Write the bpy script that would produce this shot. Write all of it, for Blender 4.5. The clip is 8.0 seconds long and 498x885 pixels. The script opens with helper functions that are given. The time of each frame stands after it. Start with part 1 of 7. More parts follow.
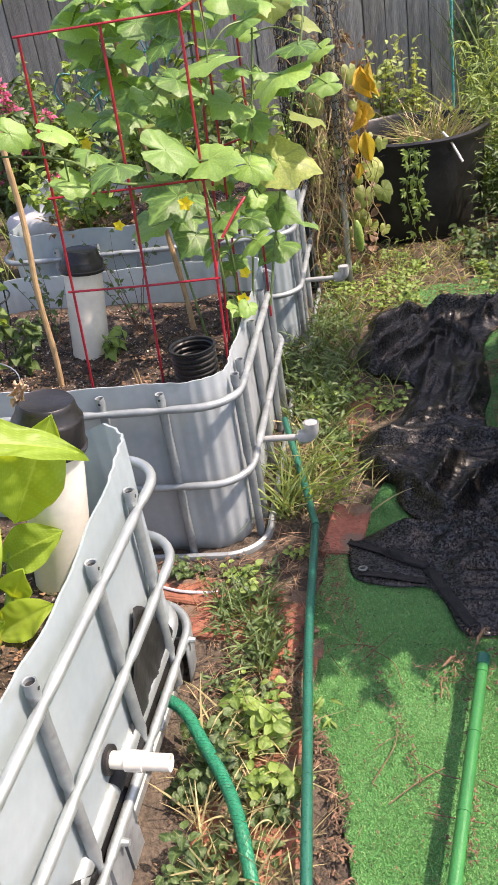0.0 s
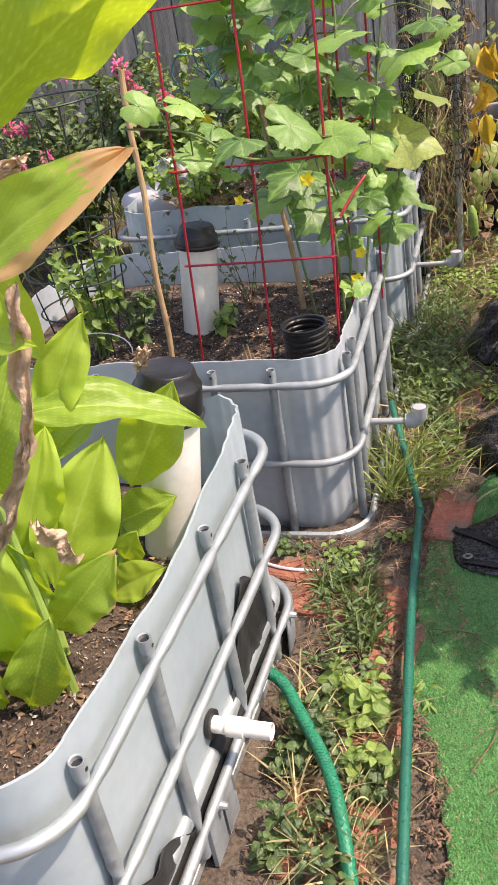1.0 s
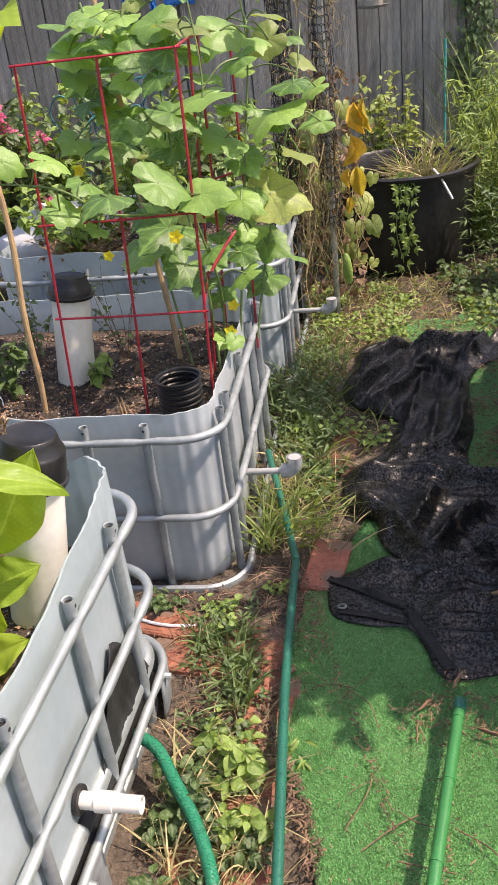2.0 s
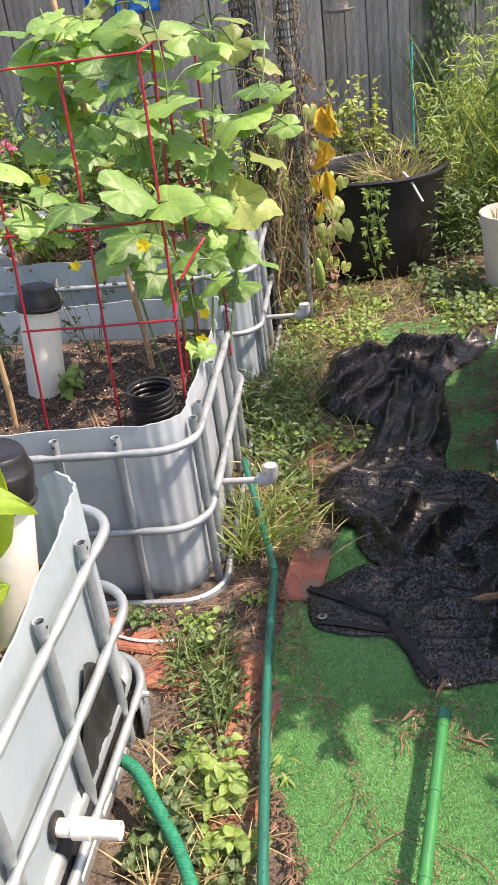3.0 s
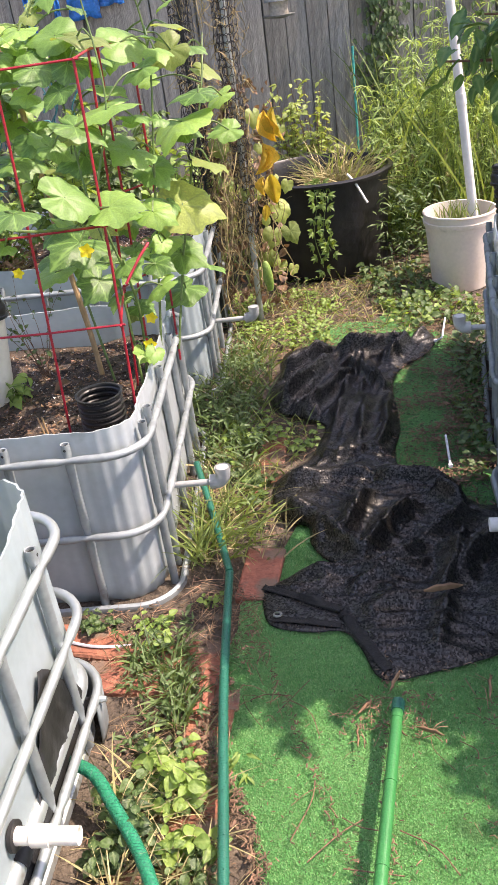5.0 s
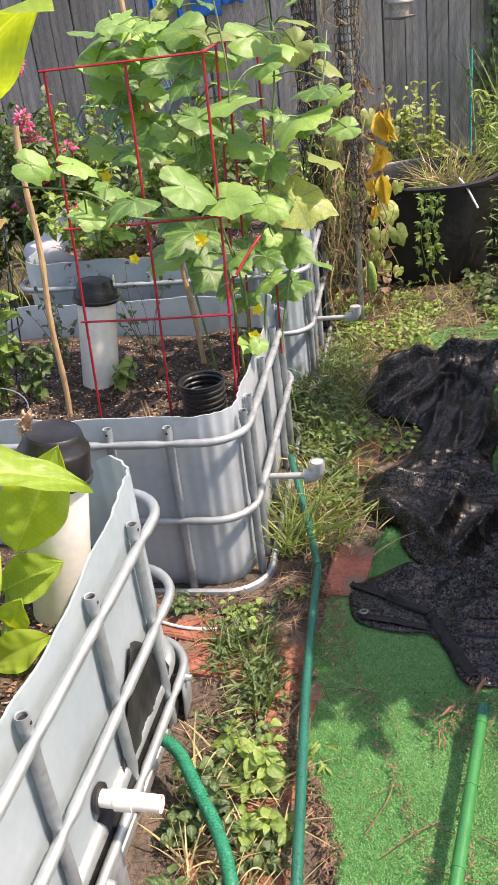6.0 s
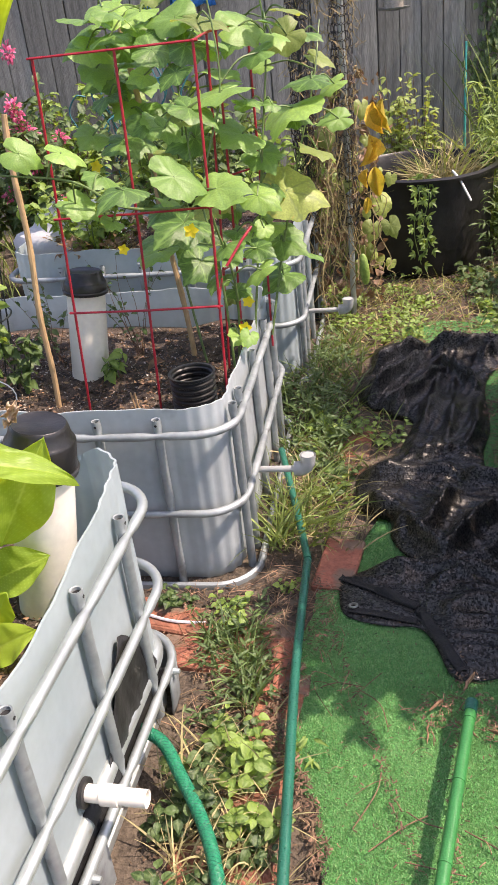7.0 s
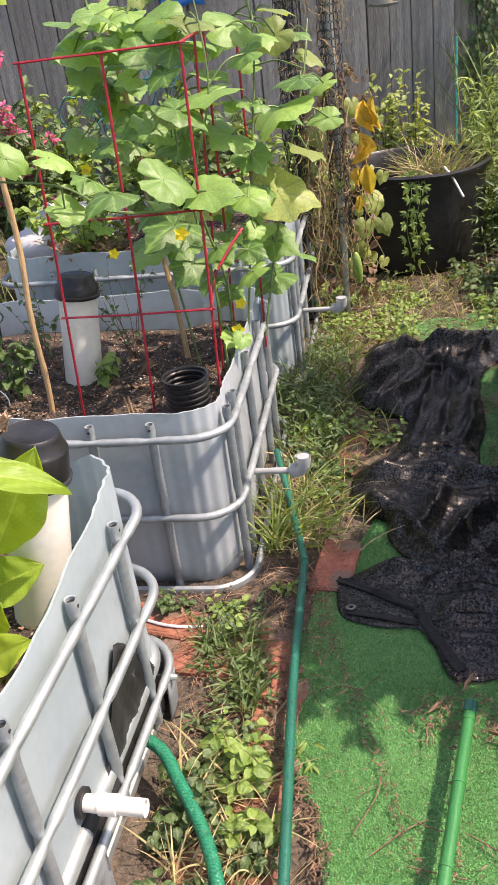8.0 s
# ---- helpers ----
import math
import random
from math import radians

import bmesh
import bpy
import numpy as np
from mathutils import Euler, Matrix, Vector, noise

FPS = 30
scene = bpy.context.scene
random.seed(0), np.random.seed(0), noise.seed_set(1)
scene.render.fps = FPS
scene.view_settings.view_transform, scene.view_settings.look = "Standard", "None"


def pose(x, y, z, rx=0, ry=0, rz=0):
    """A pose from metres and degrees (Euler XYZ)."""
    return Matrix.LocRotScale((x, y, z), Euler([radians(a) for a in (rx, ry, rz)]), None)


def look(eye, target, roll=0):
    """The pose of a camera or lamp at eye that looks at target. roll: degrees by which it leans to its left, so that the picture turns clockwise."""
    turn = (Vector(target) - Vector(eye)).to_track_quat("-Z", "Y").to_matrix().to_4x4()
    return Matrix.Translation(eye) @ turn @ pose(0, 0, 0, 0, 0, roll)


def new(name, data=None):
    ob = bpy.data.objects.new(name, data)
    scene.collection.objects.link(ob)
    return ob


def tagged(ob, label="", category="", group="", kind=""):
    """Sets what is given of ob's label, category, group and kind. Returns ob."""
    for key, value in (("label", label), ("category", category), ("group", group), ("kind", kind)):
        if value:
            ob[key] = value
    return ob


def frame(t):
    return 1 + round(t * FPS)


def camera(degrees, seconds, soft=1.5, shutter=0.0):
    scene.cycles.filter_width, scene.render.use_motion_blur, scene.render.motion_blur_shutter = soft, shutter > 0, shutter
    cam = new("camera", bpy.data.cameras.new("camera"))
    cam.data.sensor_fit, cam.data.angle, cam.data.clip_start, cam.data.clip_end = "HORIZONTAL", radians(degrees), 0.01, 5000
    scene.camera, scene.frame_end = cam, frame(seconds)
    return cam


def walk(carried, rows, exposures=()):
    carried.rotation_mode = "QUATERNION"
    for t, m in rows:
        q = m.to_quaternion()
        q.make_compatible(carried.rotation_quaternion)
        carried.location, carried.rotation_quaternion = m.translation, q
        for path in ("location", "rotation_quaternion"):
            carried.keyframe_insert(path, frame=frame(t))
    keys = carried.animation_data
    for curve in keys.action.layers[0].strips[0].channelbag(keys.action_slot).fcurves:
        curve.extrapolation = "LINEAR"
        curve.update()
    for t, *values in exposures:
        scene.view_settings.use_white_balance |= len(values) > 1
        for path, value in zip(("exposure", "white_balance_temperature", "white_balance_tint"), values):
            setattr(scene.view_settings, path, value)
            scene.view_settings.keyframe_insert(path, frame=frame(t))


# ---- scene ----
cam = camera(32.0, 8.0, soft=0.5)
# seconds, eye, yaw, pitch, lean to the left
ROWS = [
    (0.0, -0.0203, -0.0372, 1.4923, 0.496, -29.847, -9.612),
    (0.5, -0.0351, -0.0377, 1.5006, 0.169, -28.674, -9.031),
    (1.0, -0.0735, -0.0518, 1.4763, 7.282, -29.601, -10.115),
    (1.5, -0.0381, -0.0391, 1.5065, 1.756, -29.611, -7.444),
    (1.7, -0.0239, -0.0307, 1.5218, 0.020, -28.963, -6.944),
    (3.0, -0.0031, 0.0211, 1.5093, -2.648, -28.460, -7.734),
    (3.5, 0.0130, 0.0017, 1.5122, -6.015, -28.811, -7.401),
    (4.0, 0.0284, 0.0061, 1.5103, -7.921, -29.049, -7.332),
    (4.2, 0.0258, 0.0052, 1.5126, -7.823, -28.995, -7.389),
    (5.3, 0.0138, -0.0083, 1.5045, -3.827, -28.188, -8.213),
    (5.5, -0.0002, -0.0180, 1.5069, -2.245, -27.954, -7.912),
    (6.0, -0.0195, -0.0269, 1.4998, 0.574, -27.672, -7.233),
    (6.5, -0.0020, -0.0247, 1.4897, 0.282, -27.883, -6.813),
    (7.0, -0.0091, -0.0146, 1.4930, 0.172, -28.216, -6.835),
    (7.5, -0.0049, -0.0109, 1.4976, -0.093, -28.324, -7.053),
    (8.0, 0.0000, 0.0000, 1.4999, -0.000, -28.400, -7.700),
]


def eye_pose(x, y, z, yaw, pitch, roll):
    a, p = radians(yaw), radians(pitch)
    way = Vector((-math.sin(a) * math.cos(p), math.cos(a) * math.cos(p), math.sin(p)))
    return look((x, y, z), Vector((x, y, z)) + way, roll)


walk(cam, [(t, eye_pose(*r)) for t, *r in ROWS], [(t, e, 7050, 26) for t, e in ((0.0, 1.12), (0.5, 1.04), (1.0, 0.97), (1.5, 0.79), (1.7, 0.82), (3.0, 1.22), (3.5, 1.25), (4.2, 1.40), (5.5, 1.23), (6.5, 1.05), (8.0, 1.05))])

# ---- light ----
SUN = Vector((0.64, -0.08, 1.0)).normalized()
world = bpy.data.worlds.new("world")
scene.world = world
world.use_nodes = True
wn = world.node_tree.nodes
sky = wn.new("ShaderNodeTexSky")
sky.sky_type = 'NISHITA'
sky.sun_disc = False
sky.sun_elevation = math.asin(SUN.z)
sky.sun_rotation = math.atan2(SUN.x, SUN.y)
sky.air_density, sky.dust_density = 1.0, 2.0
wn["Background"].inputs["Strength"].default_value = 0.15
world.node_tree.links.new(sky.outputs["Color"], wn["Background"].inputs["Color"])
sun_data = bpy.data.lights.new("sun", 'SUN')
sun_data.energy, sun_data.angle, sun_data.color = 3.4, radians(0.5), (1.0, 0.93, 0.80)
sun = new("sun", sun_data)
sun.matrix_world = look((8, 8, 15), Vector((8, 8, 15)) - SUN)
scene.view_settings.exposure = 0.85


# ---- materials ----
def material(name, rgb, rough=0.6, metal=0.0, rgb2=None, scale=8.0, detail=6.0, bump=0.0, bump_scale=60.0, fine=0.25,
             spots=None, spot_scale=3.0, spot_cut=0.6, translucent=0.0, trans_rgb=None, vary=0.0, island=False, spec=0.5, coat=0.0, stretch=(1, 1, 1)):
    """Two scales of colour, fine relief, stains, and light through thin things."""
    m = bpy.data.materials.new(name)
    m.use_nodes = True
    nt = m.node_tree
    n, link = nt.nodes, nt.links.new
    b = n["Principled BSDF"]
    b.inputs["Roughness"].default_value = rough
    b.inputs["Metallic"].default_value = metal
    b.inputs["Specular IOR Level"].default_value = spec
    b.inputs["Coat Weight"].default_value = coat
    co = n.new("ShaderNodeTexCoord")
    mp = n.new("ShaderNodeMapping")
    mp.inputs["Scale"].default_value = stretch
    link(co.outputs["Object"], mp.inputs["Vector"])
    big = n.new("ShaderNodeTexNoise")
    big.inputs["Scale"].default_value, big.inputs["Detail"].default_value = scale, detail
    link(mp.outputs[0], big.inputs["Vector"])
    ramp = n.new("ShaderNodeMapRange")
    ramp.inputs[1].default_value, ramp.inputs[2].default_value = 0.35, 0.65
    link(big.outputs["Fac"], ramp.inputs[0])
    mix = n.new("ShaderNodeMix")
    mix.data_type = 'RGBA'
    mix.inputs[6].default_value = (*rgb, 1)
    mix.inputs[7].default_value = (*(rgb2 or [c * 0.7 for c in rgb]), 1)
    link(ramp.outputs[0], mix.inputs[0])
    col = mix.outputs[2]
    small = n.new("ShaderNodeTexNoise")
    small.inputs["Scale"].default_value, small.inputs["Detail"].default_value = bump_scale, 4.0
    link(mp.outputs[0], small.inputs["Vector"])
    if fine:
        mr = n.new("ShaderNodeMapRange")
        mr.inputs[1].default_value, mr.inputs[2].default_value = 0.3, 0.7
        mr.inputs[3].default_value, mr.inputs[4].default_value = 1 - fine, 1 + fine
        link(small.outputs["Fac"], mr.inputs[0])
        hs = n.new("ShaderNodeHueSaturation")
        link(col, hs.inputs["Color"])
        link(mr.outputs[0], hs.inputs["Value"])
        col = hs.outputs[0]
    if spots:
        st = n.new("ShaderNodeTexNoise")
        st.inputs["Scale"].default_value, st.inputs["Detail"].default_value = spot_scale, 5.0
        link(co.outputs["Object"], st.inputs["Vector"])
        sr = n.new("ShaderNodeMapRange")
        sr.inputs[1].default_value, sr.inputs[2].default_value = spot_cut, spot_cut + 0.08
        link(st.outputs["Fac"], sr.inputs[0])
        sm = n.new("ShaderNodeMix")
        sm.data_type = 'RGBA'
        link(sr.outputs[0], sm.inputs[0])
        link(col, sm.inputs[6])
        sm.inputs[7].default_value = (*spots, 1)
        col = sm.outputs[2]
    if vary:
        if island:
            g = n.new("ShaderNodeNewGeometry")
            rnd = g.outputs["Random Per Island"]
        else:
            g = n.new("ShaderNodeObjectInfo")
            rnd = g.outputs["Random"]
        vr = n.new("ShaderNodeMapRange")
        vr.inputs[3].default_value, vr.inputs[4].default_value = 1 - vary, 1 + vary
        link(rnd, vr.inputs[0])
        hv = n.new("ShaderNodeHueSaturation")
        link(col, hv.inputs["Color"])
        link(vr.outputs[0], hv.inputs["Value"])
        hr = n.new("ShaderNodeMapRange")
        hr.inputs[3].default_value, hr.inputs[4].default_value = 0.5 + vary * 0.035, 0.5 - vary * 0.035
        link(rnd, hr.inputs[0])
        link(hr.outputs[0], hv.inputs["Hue"])
        col = hv.outputs[0]
    link(col, b.inputs["Base Color"])
    if bump:
        bp = n.new("ShaderNodeBump")
        bp.inputs["Strength"].default_value, bp.inputs["Distance"].default_value = bump, 0.01
        link(small.outputs["Fac"], bp.inputs["Height"])
        link(bp.outputs[0], b.inputs["Normal"])
    if translucent:
        t = n.new("ShaderNodeBsdfTranslucent")
        if trans_rgb:
            tm = n.new("ShaderNodeMix")
            tm.data_type, tm.blend_type = 'RGBA', 'MULTIPLY'
            tm.inputs[0].default_value = 1.0
            link(col, tm.inputs[6])
            tm.inputs[7].default_value = (*trans_rgb, 1)
            link(tm.outputs[2], t.inputs["Color"])
        else:
            link(col, t.inputs["Color"])
        s = n.new("ShaderNodeMixShader")
        s.inputs[0].default_value = translucent
        link(b.outputs[0], s.inputs[1])
        link(t.outputs[0], s.inputs[2])
        link(s.outputs[0], n["Material Output"].inputs["Surface"])
    return m


def leaf_material(name, rgb, vein, edge=None, rough=0.45, translucent=0.4, vary=0.2, island=False, trans=(1.8, 1.6, 0.7), blotch=None, cut=0.62, edge_cut=1.18, pucker=0.5, quilt=False, stripes=False):
    """A leaf: UV x is nearness to a vein, UV y the way from the stalk to the edge."""
    m = material(name, rgb, rough, 0, [c * (0.9 if stripes else 0.8) for c in rgb], 4 if stripes else 25, 4, 0 if stripes else pucker, 95, 0.03 if stripes else 0.10, spots=blotch, spot_scale=9, spot_cut=cut,
                 translucent=translucent, trans_rgb=trans, vary=vary, island=island)
    nt = m.node_tree
    n, link = nt.nodes, nt.links.new
    b = n["Principled BSDF"]
    source = b.inputs["Base Color"].links[0].from_socket
    if quilt:
        # the blistered surface between fine net veins
        co = n.new("ShaderNodeTexCoord")
        cell = n.new("ShaderNodeTexVoronoi")
        cell.feature = 'DISTANCE_TO_EDGE'
        cell.inputs["Scale"].default_value = 20
        link(co.outputs["Object"], cell.inputs["Vector"])
        line = n.new("ShaderNodeMapRange")
        line.inputs[1].default_value, line.inputs[2].default_value, line.inputs[3].default_value, line.inputs[4].default_value = 0.0, 0.06, 0.16, 0.0
        link(cell.outputs["Distance"], line.inputs[0])
        net = n.new("ShaderNodeMix")
        net.data_type = 'RGBA'
        link(line.outputs[0], net.inputs[0])
        link(source, net.inputs[6])
        net.inputs[7].default_value = (*[0.5 * (p + q) for p, q in zip(rgb, vein)], 1)
        source = net.outputs[2]
        bump = n.new("ShaderNodeBump")
        bump.inputs["Strength"].default_value, bump.inputs["Distance"].default_value = 0.13, 0.02
        link(cell.outputs["Distance"], bump.inputs["Height"])
        link(bump.outputs[0], b.inputs["Normal"])
    if stripes:
        # close parallel veins that sweep from the midrib to the tip
        co = n.new("ShaderNodeTexCoord")
        part_xyz = n.new("ShaderNodeSeparateXYZ")
        link(co.outputs["Object"], part_xyz.inputs[0])
        steps = []
        for operation, first, second in (('ABSOLUTE', part_xyz.outputs[0], None), ('MULTIPLY', 0, 3.0), ('SUBTRACT', part_xyz.outputs[1], 1), ('MULTIPLY', 2, 150.0), ('SINE', 3, None)):
            node = n.new("ShaderNodeMath")
            node.operation = operation
            link(steps[first] if isinstance(first, int) else first, node.inputs[0])
            if isinstance(second, int):
                link(steps[second - 1 + (operation == 'SUBTRACT')], node.inputs[1])
            elif second is not None:
                node.inputs[1].default_value = second
            steps.append(node.outputs[0])
        tone = n.new("ShaderNodeMapRange")
        tone.inputs[1].default_value, tone.inputs[2].default_value, tone.inputs[3].default_value, tone.inputs[4].default_value = -1, 1, 0.975, 1.02
        link(steps[-1], tone.inputs[0])
        hue = n.new("ShaderNodeHueSaturation")
        link(source, hue.inputs["Color"])
        link(tone.outputs[0], hue.inputs["Value"])
        source = hue.outputs[0]
        bump = n.new("ShaderNodeBump")
        bump.inputs["Strength"].default_value, bump.inputs["Distance"].default_value = 0.08, 0.003
        link(steps[-1], bump.inputs["Height"])
        link(bump.outputs[0], b.inputs["Normal"])
    uv = n.new("ShaderNodeUVMap")
    sep = n.new("ShaderNodeSeparateXYZ")
    link(uv.outputs[0], sep.inputs[0])
    mr = n.new("ShaderNodeMapRange")
    mr.inputs[1].default_value, mr.inputs[2].default_value, mr.inputs[4].default_value = 0.60, 0.95, 0.85
    link(sep.outputs[0], mr.inputs[0])
    mix = n.new("ShaderNodeMix")
    mix.data_type = 'RGBA'
    link(mr.outputs[0], mix.inputs[0])
    link(source, mix.inputs[6])
    mix.inputs[7].default_value = (*vein, 1)
    out = mix.outputs[2]
    if edge:
        wob = n.new("ShaderNodeTexNoise")
        wob.inputs["Scale"].default_value = 14
        add = n.new("ShaderNodeMath")
        add.operation = 'MULTIPLY_ADD'
        link(wob.outputs["Fac"], add.inputs[0])
        add.inputs[1].default_value = 0.75
        link(sep.outputs[1], add.inputs[2])
        er = n.new("ShaderNodeMapRange")
        er.inputs[1].default_value, er.inputs[2].default_value = edge_cut, edge_cut + 0.14
        link(add.outputs[0], er.inputs[0])
        em = n.new("ShaderNodeMix")
        em.data_type = 'RGBA'
        link(er.outputs[0], em.inputs[0])
        link(out, em.inputs[6])
        em.inputs[7].default_value = (*edge, 1)
        out = em.outputs[2]
    link(out, b.inputs["Base Color"])
    for node in n:
        if node.type == 'MIX' and node.blend_type == 'MULTIPLY':
            link(out, node.inputs[6])
    return m


